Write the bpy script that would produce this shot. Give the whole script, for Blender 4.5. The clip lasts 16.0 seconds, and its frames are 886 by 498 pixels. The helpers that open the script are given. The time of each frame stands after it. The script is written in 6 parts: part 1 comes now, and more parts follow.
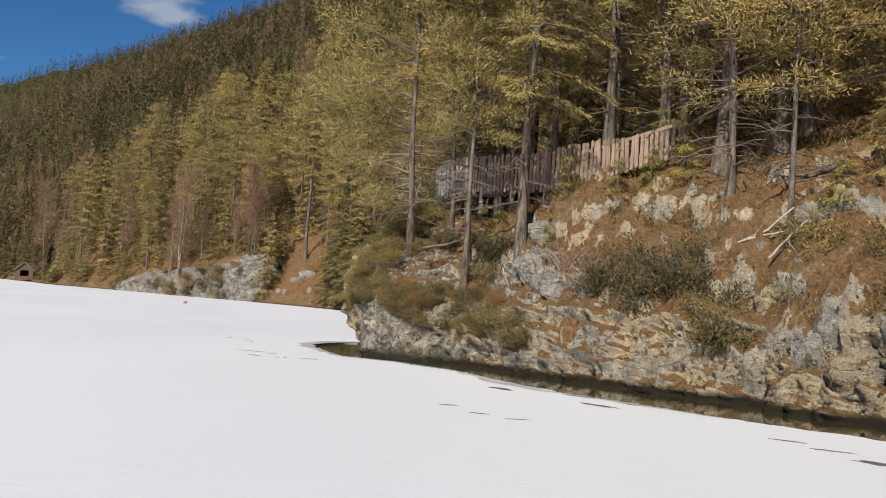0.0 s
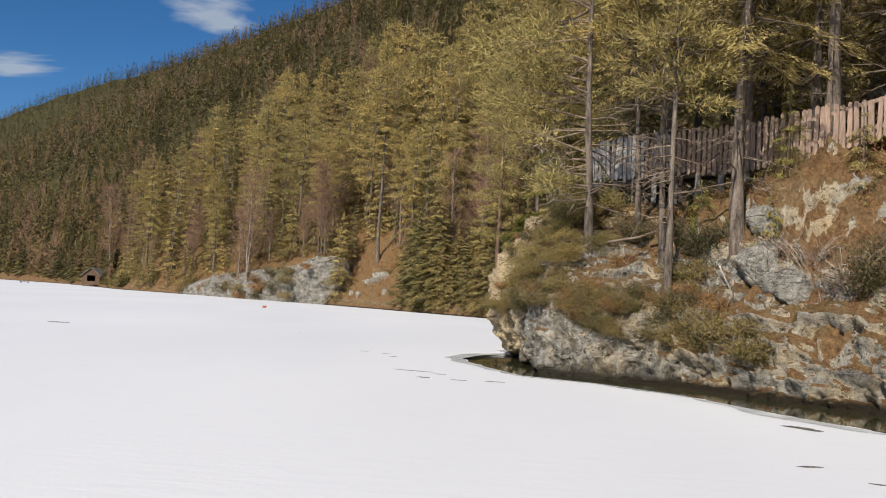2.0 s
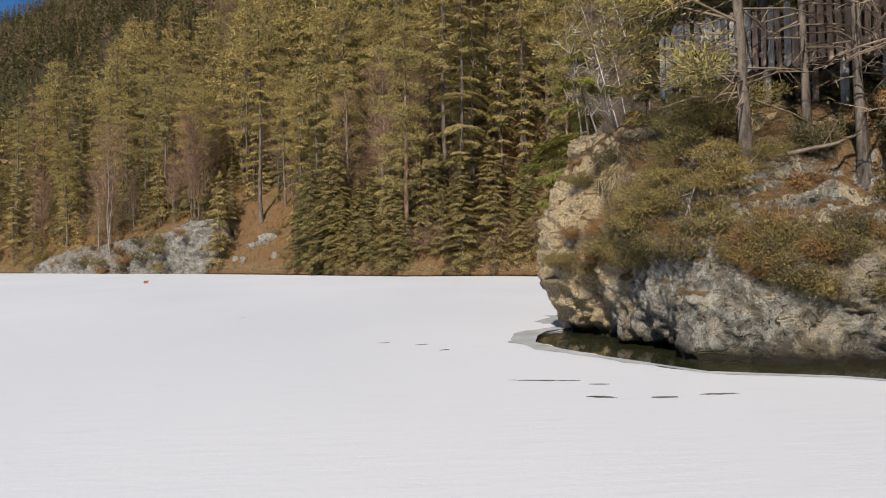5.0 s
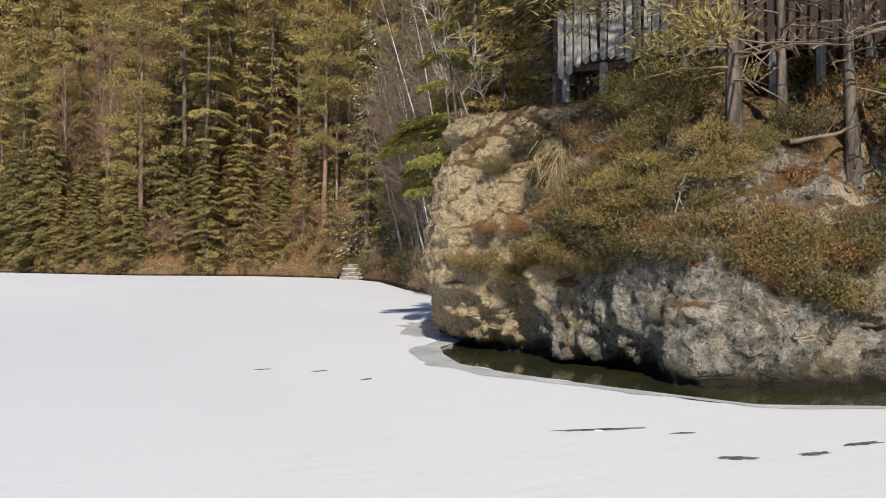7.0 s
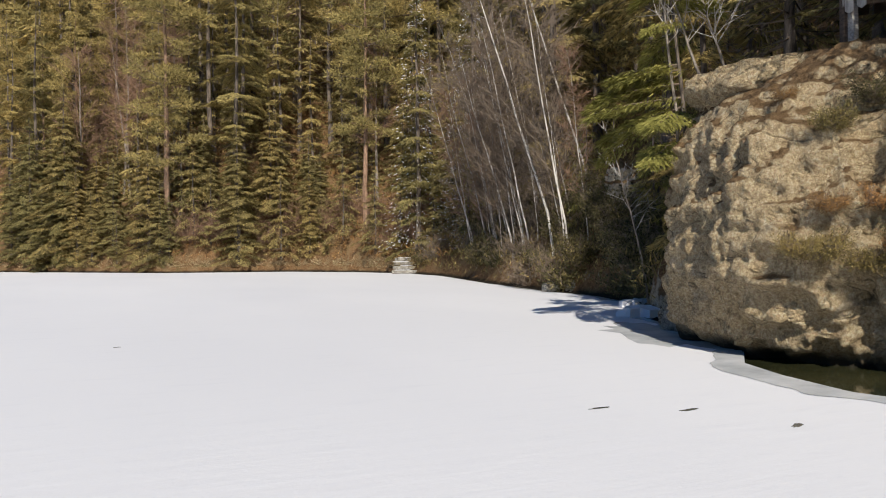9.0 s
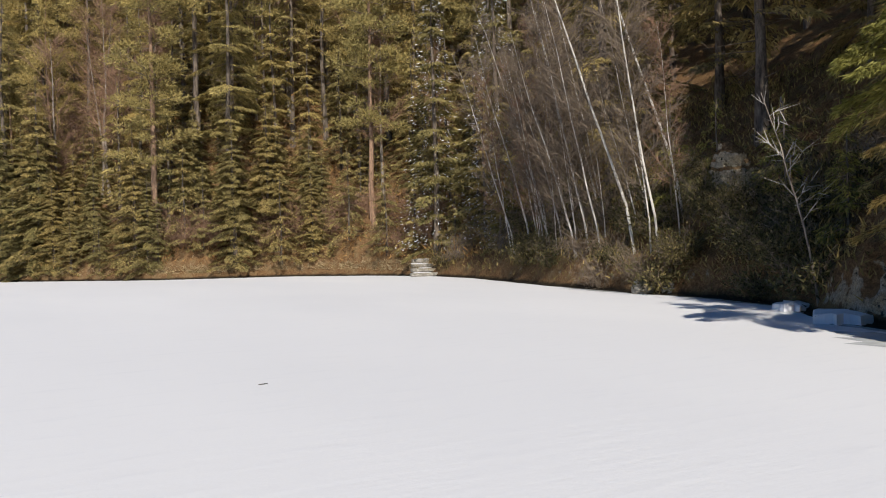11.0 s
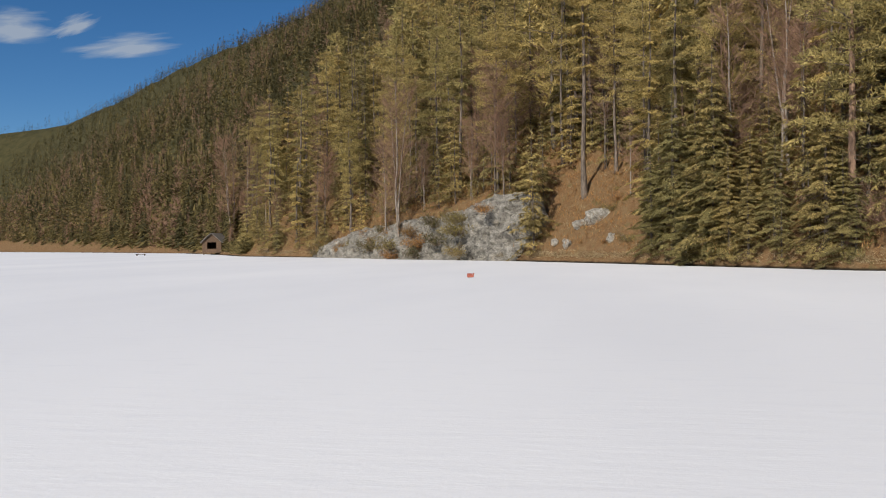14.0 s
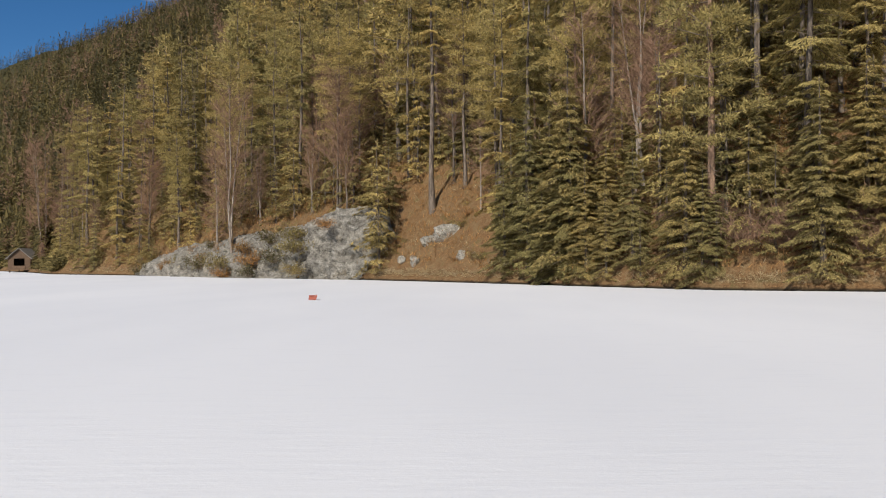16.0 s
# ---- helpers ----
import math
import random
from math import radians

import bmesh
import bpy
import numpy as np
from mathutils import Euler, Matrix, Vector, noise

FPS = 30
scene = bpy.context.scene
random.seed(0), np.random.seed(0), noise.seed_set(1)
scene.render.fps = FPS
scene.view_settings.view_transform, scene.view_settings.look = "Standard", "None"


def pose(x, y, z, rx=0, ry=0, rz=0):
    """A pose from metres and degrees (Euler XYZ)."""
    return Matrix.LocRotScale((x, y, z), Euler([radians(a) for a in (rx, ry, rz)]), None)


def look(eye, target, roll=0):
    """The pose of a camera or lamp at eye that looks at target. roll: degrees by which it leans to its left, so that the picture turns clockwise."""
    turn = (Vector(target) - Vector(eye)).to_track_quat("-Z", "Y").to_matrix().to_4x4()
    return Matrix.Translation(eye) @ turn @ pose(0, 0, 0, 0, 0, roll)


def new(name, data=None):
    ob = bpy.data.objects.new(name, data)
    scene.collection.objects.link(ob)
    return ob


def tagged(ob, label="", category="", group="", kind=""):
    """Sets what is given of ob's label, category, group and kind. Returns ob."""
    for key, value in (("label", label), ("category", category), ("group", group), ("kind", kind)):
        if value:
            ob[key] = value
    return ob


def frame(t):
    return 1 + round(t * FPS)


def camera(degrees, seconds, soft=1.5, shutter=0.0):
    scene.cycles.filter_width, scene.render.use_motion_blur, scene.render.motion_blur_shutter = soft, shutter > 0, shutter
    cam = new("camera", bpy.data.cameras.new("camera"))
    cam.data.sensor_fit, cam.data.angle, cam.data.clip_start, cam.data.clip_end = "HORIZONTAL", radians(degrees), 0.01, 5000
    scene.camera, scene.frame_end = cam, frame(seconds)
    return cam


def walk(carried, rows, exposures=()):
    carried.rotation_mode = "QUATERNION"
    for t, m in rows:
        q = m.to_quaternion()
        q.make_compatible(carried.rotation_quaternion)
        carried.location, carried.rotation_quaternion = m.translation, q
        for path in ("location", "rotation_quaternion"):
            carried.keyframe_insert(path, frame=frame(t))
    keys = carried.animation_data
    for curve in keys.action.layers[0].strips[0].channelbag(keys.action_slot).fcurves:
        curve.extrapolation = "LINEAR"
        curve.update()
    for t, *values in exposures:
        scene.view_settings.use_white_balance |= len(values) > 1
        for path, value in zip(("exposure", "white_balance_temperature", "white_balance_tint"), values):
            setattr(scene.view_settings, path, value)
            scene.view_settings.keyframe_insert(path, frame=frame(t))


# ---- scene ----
cam = camera(55.1, 16.0, soft=1.0)
PATH = [
    (0, (0.079, 0.008, 1.679), (0.073, 2.004, 1.802), 3.8),
    (0.5, (-0.753, 0.954, 1.685), (-0.59, 2.945, 1.785), 3.7),
    (1, (-1.536, 1.906, 1.668), (-1.356, 3.896, 1.746), 3.2),
    (1.5, (-2.346, 3.023, 1.654), (-2.319, 5.021, 1.741), 3.0),
    (2, (-3.285, 4.269, 1.645), (-3.409, 6.262, 1.76), 3.1),
    (2.5, (-3.991, 5.542, 1.621), (-4.056, 7.54, 1.596), 3.0),
    (3, (-4.624, 6.844, 1.616), (-4.729, 8.841, 1.587), 1.7),
    (3.5, (-5.478, 8.234, 1.615), (-5.715, 10.219, 1.572), 2.0),
    (4, (-6.26, 9.577, 1.617), (-6.544, 11.554, 1.507), 1.4),
    (4.5, (-6.873, 10.851, 1.641), (-7.061, 12.839, 1.527), -1.0),
    (5, (-7.423, 12.085, 1.68), (-7.219, 14.074, 1.695), -0.9),
    (5.2, (-7.671, 12.587, 1.686), (-7.363, 14.563, 1.74), -1.2),
    (7.3, (-10.119, 17.203, 1.669), (-9.239, 18.999, 1.671), 0.4),
    (7.5, (-10.352, 17.728, 1.67), (-9.468, 19.522, 1.666), 0.4),
    (8, (-10.933, 19.124, 1.658), (-10.066, 20.926, 1.651), -0.0),
    (8.5, (-11.464, 20.483, 1.651), (-10.595, 22.285, 1.644), -0.2),
    (9, (-11.97, 21.737, 1.627), (-11.09, 23.533, 1.619), -0.7),
    (9.2, (-12.162, 22.237, 1.624), (-11.283, 24.034, 1.614), -0.9),
    (11.3, (-14.045, 27.454, 1.631), (-13.061, 29.196, 1.632), -1.7),
    (11.5, (-14.244, 28.01, 1.633), (-13.278, 29.761, 1.663), -1.5),
    (12, (-14.619, 29.388, 1.637), (-13.838, 31.229, 1.65), -1.6),
    (12.5, (-14.87, 30.758, 1.646), (-14.337, 32.686, 1.637), -1.7),
    (13, (-15.124, 32.071, 1.646), (-15.008, 34.067, 1.633), -0.7),
    (13.5, (-15.384, 33.38, 1.646), (-15.608, 35.367, 1.63), -0.7),
    (14, (-15.646, 34.675, 1.647), (-16.042, 36.635, 1.634), -0.7),
    (14.5, (-15.885, 35.932, 1.649), (-16.294, 37.889, 1.65), -1.0),
    (15, (-16.111, 37.156, 1.649), (-16.231, 39.152, 1.667), -1.6),
    (15.5, (-16.367, 38.341, 1.649), (-16.34, 40.341, 1.669), -1.4),
    (16, (-16.637, 39.503, 1.649), (-16.657, 41.503, 1.673), -0.5),
]
walk(cam, [(t, look(eye, target, roll)) for t, eye, target, roll in PATH],
     [(0, 0.07), (2, 0.12), (3.5, -0.02), (5, -0.04), (7.5, 0.07), (9, 0.08), (12, 0.04), (14, -0.05), (16, 0.0)])

# ---- light: clear late-winter noon, the sun behind the walk ----
SUN_DIR = Vector((-0.41, -1.0, 0.0)).normalized()
SUN_EL = radians(36.0)
world = bpy.data.worlds.new("sky")
scene.world = world
world.use_nodes = True
wn = world.node_tree.nodes
sky = wn.new("ShaderNodeTexSky")
sky.sky_type = "NISHITA"
sky.sun_disc = False
sky.sun_elevation = SUN_EL
sky.sun_rotation = math.atan2(SUN_DIR.x, SUN_DIR.y)
sky.altitude = 2600.0
sky.air_density = 1.0
sky.dust_density = 0.0
sky.ozone_density = 4.0
tone = wn.new("ShaderNodeHueSaturation")
tone.inputs["Saturation"].default_value = 1.22
tone.inputs["Value"].default_value = 1.2
world.node_tree.links.new(sky.outputs[0], tone.inputs["Color"])
world.node_tree.links.new(tone.outputs[0], wn["Background"].inputs[0])
wn["Background"].inputs[1].default_value = 0.07
sun = new("sun", bpy.data.lights.new("sun", "SUN"))
sun.data.energy = 5.0
sun.data.angle = radians(0.53)
sun.data.color = (1.0, 0.94, 0.84)
to_sun = SUN_DIR * math.cos(SUN_EL) + Vector((0, 0, math.sin(SUN_EL)))
sun.rotation_euler = to_sun.to_track_quat("Z", "Y").to_euler()


# ---- noise on arrays ----
def hash3(ix, iy, iz, seed):
    h = (ix.astype(np.int64) * 374761393 + iy.astype(np.int64) * 668265263 + iz.astype(np.int64) * 2147483647 + seed * 974711) & 0xFFFFFFFF
    h = ((h ^ (h >> 13)) * 1274126177) & 0xFFFFFFFF
    h = ((h ^ (h >> 16)) * 2246822519) & 0xFFFFFFFF
    return ((h ^ (h >> 15)) & 0xFFFFFF) / float(0xFFFFFF)


def vnoise(p, seed=0):
    """Value noise, -1 to 1, at the rows of p."""
    i = np.floor(p)
    f = p - i
    f = f * f * f * (f * (f * 6 - 15) + 10)
    i = i.astype(np.int64)
    out = 0.0
    for dx in (0, 1):
        for dy in (0, 1):
            for dz in (0, 1):
                w = (f[:, 0] if dx else 1 - f[:, 0]) * (f[:, 1] if dy else 1 - f[:, 1]) * (f[:, 2] if dz else 1 - f[:, 2])
                out = out + w * hash3(i[:, 0] + dx, i[:, 1] + dy, i[:, 2] + dz, seed)
    return out * 2 - 1


def fbm(p, octaves=4, seed=0, ridged=False):
    total, amp, norm = 0.0, 1.0, 0.0
    q = p.copy()
    for k in range(octaves):
        n = vnoise(q, seed + k * 17)
        total = total + amp * ((1 - 2 * np.abs(n)) if ridged else n)
        norm += amp
        amp *= 0.5
        q = q * 2.03 + 11.7
    return total / norm


def smooth(a, b, x):
    t = np.clip((x - a) / (b - a), 0, 1)
    return t * t * (3 - 2 * t)


# ---- materials ----
class Mat:
    """A principled node material with a few short calls."""

    def __init__(self, name, rough=0.8, spec=0.3):
        self.m = bpy.data.materials.new(name)
        self.m.use_nodes = True
        self.t = self.m.node_tree
        self.p = self.t.nodes["Principled BSDF"]
        self.p.inputs["Roughness"].default_value = rough
        self.p.inputs["Specular IOR Level"].default_value = spec
        self.co = self.node("ShaderNodeNewGeometry").outputs["Position"]

    def node(self, kind, **props):
        n = self.t.nodes.new(kind)
        for k, v in props.items():
            n[k] = v
        return n

    def link(self, a, b):
        self.t.links.new(a, b)

    def local(self):
        self.co = self.node("ShaderNodeTexCoord").outputs["Object"]

    def noise(self, scale, detail=4.0, rough=0.6, stretch=None, distort=0.0):
        n = self.node("ShaderNodeTexNoise")
        n.inputs["Scale"].default_value = scale
        n.inputs["Detail"].default_value = detail
        n.inputs["Roughness"].default_value = rough
        n.inputs["Distortion"].default_value = distort
        co = self.co
        if stretch:
            mp = self.node("ShaderNodeMapping")
            mp.inputs["Scale"].default_value = stretch
            self.link(co, mp.inputs["Vector"])
            co = mp.outputs[0]
        self.link(co, n.inputs["Vector"])
        return n.outputs[0]

    def voronoi(self, scale, feature="F1", stretch=None):
        n = self.node("ShaderNodeTexVoronoi")
        n.feature = feature
        n.inputs["Scale"].default_value = scale
        co = self.co
        if stretch:
            mp = self.node("ShaderNodeMapping")
            mp.inputs["Scale"].default_value = stretch
            self.link(co, mp.inputs["Vector"])
            co = mp.outputs[0]
        self.link(co, n.inputs["Vector"])
        return n.outputs["Distance"]

    def ramp(self, src, stops):
        n = self.node("ShaderNodeValToRGB")
        e = n.color_ramp.elements
        while len(e) < len(stops):
            e.new(0.5)
        for el, (pos, col) in zip(e, stops):
            el.position = pos
            el.color = (*col, 1) if len(col) == 3 else col
        self.link(src, n.inputs[0])
        return n.outputs[0]

    def grey(self, src, a, b):
        return self.ramp(src, [(a, (0, 0, 0)), (b, (1, 1, 1))])

    def mix(self, fac, a, b, mode="MIX"):
        n = self.node("ShaderNodeMix")
        n.data_type = "RGBA"
        n.blend_type = mode
        for sock, v in ((n.inputs[0], fac), (n.inputs[6], a), (n.inputs[7], b)):
            if isinstance(v, (int, float)):
                sock.default_value = v
            elif isinstance(v, tuple):
                sock.default_value = (*v, 1)
            else:
                self.link(v, sock)
        return n.outputs[2]

    def math(self, op, a, b=0.0):
        n = self.node("ShaderNodeMath")
        n.operation = op
        for sock, v in ((n.inputs[0], a), (n.inputs[1], b)):
            if isinstance(v, (int, float)):
                sock.default_value = v
            else:
                self.link(v, sock)
        return n.outputs[0]

    def info(self, what="Random"):
        return self.node("ShaderNodeObjectInfo").outputs[what]

    def island(self):
        return self.node("ShaderNodeNewGeometry").outputs["Random Per Island"]

    def up(self):
        n = self.node("ShaderNodeSeparateXYZ")
        self.link(self.node("ShaderNodeNewGeometry").outputs["Normal"], n.inputs[0])
        return n.outputs[2]

    def axis(self, k):
        n = self.node("ShaderNodeSeparateXYZ")
        self.link(self.co, n.inputs[0])
        return n.outputs[k]

    def bump(self, src, strength=0.5, distance=0.05):
        n = self.node("ShaderNodeBump")
        n.inputs["Strength"].default_value = strength
        n.inputs["Distance"].default_value = distance
        self.link(src, n.inputs["Height"])
        self.link(n.outputs[0], self.p.inputs["Normal"])

    def done(self, colour):
        self.link(colour, self.p.inputs["Base Color"])
        return self.m


def mat_snow():
    m = Mat("wind_packed_snow", 0.65, 0.25)
    big = m.noise(0.12, 3, 0.5, stretch=(1, 0.35, 1))
    fine = m.noise(9, 6, 0.7)
    ripple = m.noise(3.0, 4, 0.6, stretch=(0.35, 1.6, 1))
    c = m.mix(m.grey(big, 0.35, 0.7), (0.75, 0.75, 0.77), (0.82, 0.815, 0.825))
    c = m.mix(m.math("MULTIPLY", m.grey(ripple, 0.55, 0.75), 0.25), c, (0.66, 0.665, 0.70))
    m.bump(m.math("ADD", m.math("MULTIPLY", ripple, 0.8), m.math("MULTIPLY", fine, 0.35)), 0.25, 0.03)
    return m.done(c)


def mat_wet_ice():
    m = Mat("grey_wet_ice", 0.25, 0.5)
    c = m.mix(m.grey(m.noise(1.4, 5, 0.6), 0.35, 0.65), (0.50, 0.52, 0.53), (0.78, 0.79, 0.80))
    m.bump(m.noise(4, 5), 0.1, 0.02)
    return m.done(c)


def mat_slush():
    m = Mat("dark_slush", 0.2, 0.5)
    c = m.mix(m.grey(m.noise(6, 5, 0.6), 0.4, 0.65), (0.06, 0.065, 0.055), (0.2, 0.2, 0.19))
    return m.done(c)


def mat_water():
    m = Mat("dark_lake_water", 0.04, 0.5)
    c = m.mix(m.grey(m.noise(0.6, 4), 0.35, 0.7), (0.026, 0.029, 0.013), (0.062, 0.058, 0.026))
    m.bump(m.noise(5, 3), 0.06, 0.01)
    return m.done(c)


def rock_colour(m, warm=0.5, big=1.0, dim=1.0, dark=0.75):
    n1 = m.noise(0.9 / big, 6, 0.65)
    n2 = m.noise(3.5 / big, 8, 0.7, distort=0.4)
    n3 = m.noise(14 / big, 6, 0.75)
    c = m.ramp(n2, [(0.28, (0.10, 0.095, 0.08)), (0.40, (0.27, 0.25, 0.215)), (0.56, (0.45, 0.42, 0.365)), (0.72, (0.66, 0.62, 0.55))])
    tan = m.ramp(n3, [(0.28, (0.34, 0.22, 0.105)), (0.5, (0.66, 0.50, 0.28)), (0.72, (0.85, 0.74, 0.53))])
    c = m.mix(m.math("MULTIPLY", m.grey(n1, 0.60 - 0.3 * warm, 0.85 - 0.3 * warm), 0.85), c, tan)
    lichen = m.grey(m.noise(2.2 / big, 6, 0.7), 0.60, 0.68)
    c = m.mix(m.math("MULTIPLY", lichen, 0.30 if warm > 1.3 else 0.55), c, (0.13, 0.12, 0.06))
    warp = m.noise(1.3 / big, 4, 0.6)
    crack = m.noise(0.8 / big, 3, 0.5, stretch=(1, 1, 1.8), distort=0.7)
    seam = m.math("ABSOLUTE", m.math("SUBTRACT", crack, 0.5))
    thin = m.ramp(seam, [(0.0, (1, 1, 1)), (0.011, (0, 0, 0))])
    c = m.mix(m.math("MULTIPLY", m.math("MULTIPLY", thin, m.grey(warp, 0.45, 0.6)), 0.8), c, (0.05, 0.04, 0.03))
    spots = m.math("MULTIPLY", m.grey(m.noise(5.5 / big, 6, 0.72, distort=0.5), 0.54, 0.62), m.grey(m.noise(0.7 / big, 3, 0.5), 0.38, 0.55))
    c = m.mix(m.math("MULTIPLY", spots, dark), c, (0.045, 0.038, 0.026))
    dust = m.noise(30 / big, 4, 0.7)
    c = m.mix(0.55, c, m.ramp(dust, [(0.35, (0.18, 0.18, 0.18)), (0.65, (0.78, 0.77, 0.75))]), "OVERLAY")
    if dim != 1.0:
        c = m.mix(1.0, c, (dim, dim, dim), "MULTIPLY")
    relief = m.math("ADD", m.math("MULTIPLY", n2, 1.2), m.math("ADD", m.math("MULTIPLY", n3, 0.5), m.math("MULTIPLY", m.math("MINIMUM", seam, 0.03), 9.0)))
    return c, relief


def mat_rock(name, warm, big=1.0, dim=1.0, dark=0.75):
    m = Mat(name, 0.88, 0.2)
    c, relief = rock_colour(m, warm, big, dim, dark)
    m.bump(relief, 1.0, 0.20 * big)
    return m.done(c)


def mat_cape():
    """Tan limestone that turns grey and blotched to the south, with brown earth and litter on its flat parts."""
    m = Mat("tan_and_grey_limestone", 0.88, 0.2)
    tan, relief = rock_colour(m, 1.45, 1.0, 1.0, 0.5)
    grey, relief2 = rock_colour(m, 0.45, 0.7, 1.2, 1.0)
    blot = m.grey(m.noise(2.6, 7, 0.75, distort=0.6), 0.47, 0.56)
    grey = m.mix(m.math("MULTIPLY", blot, 0.65), grey, (0.055, 0.046, 0.032))
    n = m.noise(0.9, 5, 0.65)
    f = m.noise(11, 7, 0.75)
    south = m.math("ADD", m.math("MULTIPLY", m.math("SUBTRACT", m.axis(1), 27.4), 0.16), m.math("SUBTRACT", n, 0.5))
    low = m.math("MULTIPLY", m.math("SUBTRACT", m.axis(2), 1.5), 0.12)
    rock = m.mix(m.grey(m.math("ADD", m.math("ADD", south, low), 0.5), 0.42, 0.60), grey, tan)
    earth = m.ramp(f, [(0.28, (0.06, 0.034, 0.016)), (0.5, (0.235, 0.145, 0.070)), (0.72, (0.44, 0.29, 0.155))])
    flat = m.math("ADD", m.up(), m.math("MULTIPLY", m.math("SUBTRACT", n, 0.5), 0.8))
    c = m.mix(m.grey(flat, 0.53, 0.66), rock, earth)
    wet = m.grey(m.math("ADD", m.math("MULTIPLY", m.axis(2), 2.0), m.math("MULTIPLY", m.math("SUBTRACT", n, 0.5), 0.8)), 0.10, 0.55)
    c = m.mix(wet, (0.05, 0.043, 0.03), c)
    m.bump(m.math("ADD", relief, m.math("MULTIPLY", f, 0.8)), 1.0, 0.16)
    return m.done(c)


def mat_ground():
    m = Mat("needle_litter_and_rock", 0.92, 0.1)
    rock, relief = rock_colour(m, 0.7, 0.9, 0.86, 1.0)
    n = m.noise(1.6, 6, 0.7)
    f = m.noise(11, 7, 0.75)
    g = m.noise(38, 4, 0.7)
    litter = m.ramp(f, [(0.28, (0.045, 0.025, 0.012)), (0.5, (0.185, 0.106, 0.050)), (0.72, (0.38, 0.232, 0.115))])
    grass = m.ramp(m.noise(16, 6, 0.75, stretch=(1, 1, 0.25)), [(0.3, (0.095, 0.060, 0.029)), (0.55, (0.255, 0.172, 0.088)), (0.75, (0.42, 0.305, 0.168))])
    c = m.mix(m.grey(n, 0.46, 0.62), litter, grass)
    moss = m.grey(m.noise(0.8, 6, 0.7), 0.58, 0.66)
    c = m.mix(m.math("MULTIPLY", moss, 0.5), c, (0.075, 0.072, 0.02))
    c = m.mix(0.4, c, m.ramp(g, [(0.3, (0.2, 0.2, 0.2)), (0.7, (0.8, 0.8, 0.8))]), "OVERLAY")
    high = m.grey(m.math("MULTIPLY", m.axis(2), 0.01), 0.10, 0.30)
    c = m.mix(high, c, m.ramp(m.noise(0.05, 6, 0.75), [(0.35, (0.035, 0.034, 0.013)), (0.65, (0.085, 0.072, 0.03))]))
    steep = m.math("ADD", m.math("SUBTRACT", 1.0, m.up()), m.math("MULTIPLY", m.math("SUBTRACT", n, 0.5), 1.1))
    bare = m.grey(steep, 0.68, 0.74)
    c = m.mix(bare, c, rock)
    # Wet waterline soil and the low bank's edge shadow, painted as one dark strip.
    wet_shade = m.grey(m.math("ADD", m.axis(2), m.math("MULTIPLY", m.math("SUBTRACT", n, 0.5), 0.2)), 0.05, 0.17)
    c = m.mix(wet_shade, (0.030, 0.024, 0.016), c)
    m.bump(m.math("ADD", relief, m.math("MULTIPLY", f, 1.2)), 0.8, 0.10)
    return m.done(c)


def mat_bark(name, dark, light, scale=1.0):
    m = Mat(name, 0.9, 0.15)
    m.local()
    plates = m.noise(7 * scale, 6, 0.7, stretch=(1, 1, 0.22))
    fine = m.noise(26 * scale, 5, 0.7, stretch=(1, 1, 0.4))
    c = m.mix(m.grey(plates, 0.36, 0.64), dark, light)
    c = m.mix(0.45, c, m.ramp(fine, [(0.3, (0.15, 0.15, 0.15)), (0.7, (0.85, 0.85, 0.85))]), "OVERLAY")
    c = m.mix(0.4, c, m.ramp(m.info(), [(0, (0.36, 0.36, 0.36)), (1, (0.64, 0.6, 0.56))]), "OVERLAY")
    m.bump(plates, 0.8, 0.04)
    return m.done(c)


def mat_needles(name, dark, mid, light, spread=0.42, stand=0.55):
    m = Mat(name, 0.7, 0.12)
    m.local()
    isl = m.island()
    c = m.ramp(isl, [(0.0, dark), (0.35, mid), (0.75, mid), (1.0, light)])
    patch = m.noise(stand, 4, 0.65)
    c = m.mix(0.6, c, m.ramp(patch, [(0.3, (0.30, 0.31, 0.30)), (0.7, (0.72, 0.69, 0.62))]), "OVERLAY")
    c = m.mix(spread, c, m.ramp(m.info(), [(0, (0.26, 0.32, 0.30)), (0.5, (0.49, 0.50, 0.48)), (1, (0.70, 0.63, 0.54))]), "OVERLAY")
    m.link(c, m.p.inputs["Base Color"])
    tr = m.node("ShaderNodeBsdfTranslucent")
    m.link(c, tr.inputs[0])
    mx = m.node("ShaderNodeMixShader")
    mx.inputs[0].default_value = 0.2
    m.link(m.p.outputs[0], mx.inputs[1])
    m.link(tr.outputs[0], mx.inputs[2])
    m.link(mx.outputs[0], m.t.nodes["Material Output"].inputs[0])
    return m.m


def mat_plain(name, a, b, scale=6.0, rough=0.85, stretch=None, bump=0.3, local=True):
    m = Mat(name, rough, 0.2)
    if local:
        m.local()
    n = m.noise(scale, 6, 0.7, stretch=stretch)
    c = m.mix(m.grey(n, 0.32, 0.68), a, b)
    c = m.mix(0.5, c, m.ramp(m.info(), [(0, (0.34, 0.35, 0.36)), (1, (0.66, 0.64, 0.6))]), "OVERLAY")
    m.bump(n, bump, 0.02)
    return m.done(c)


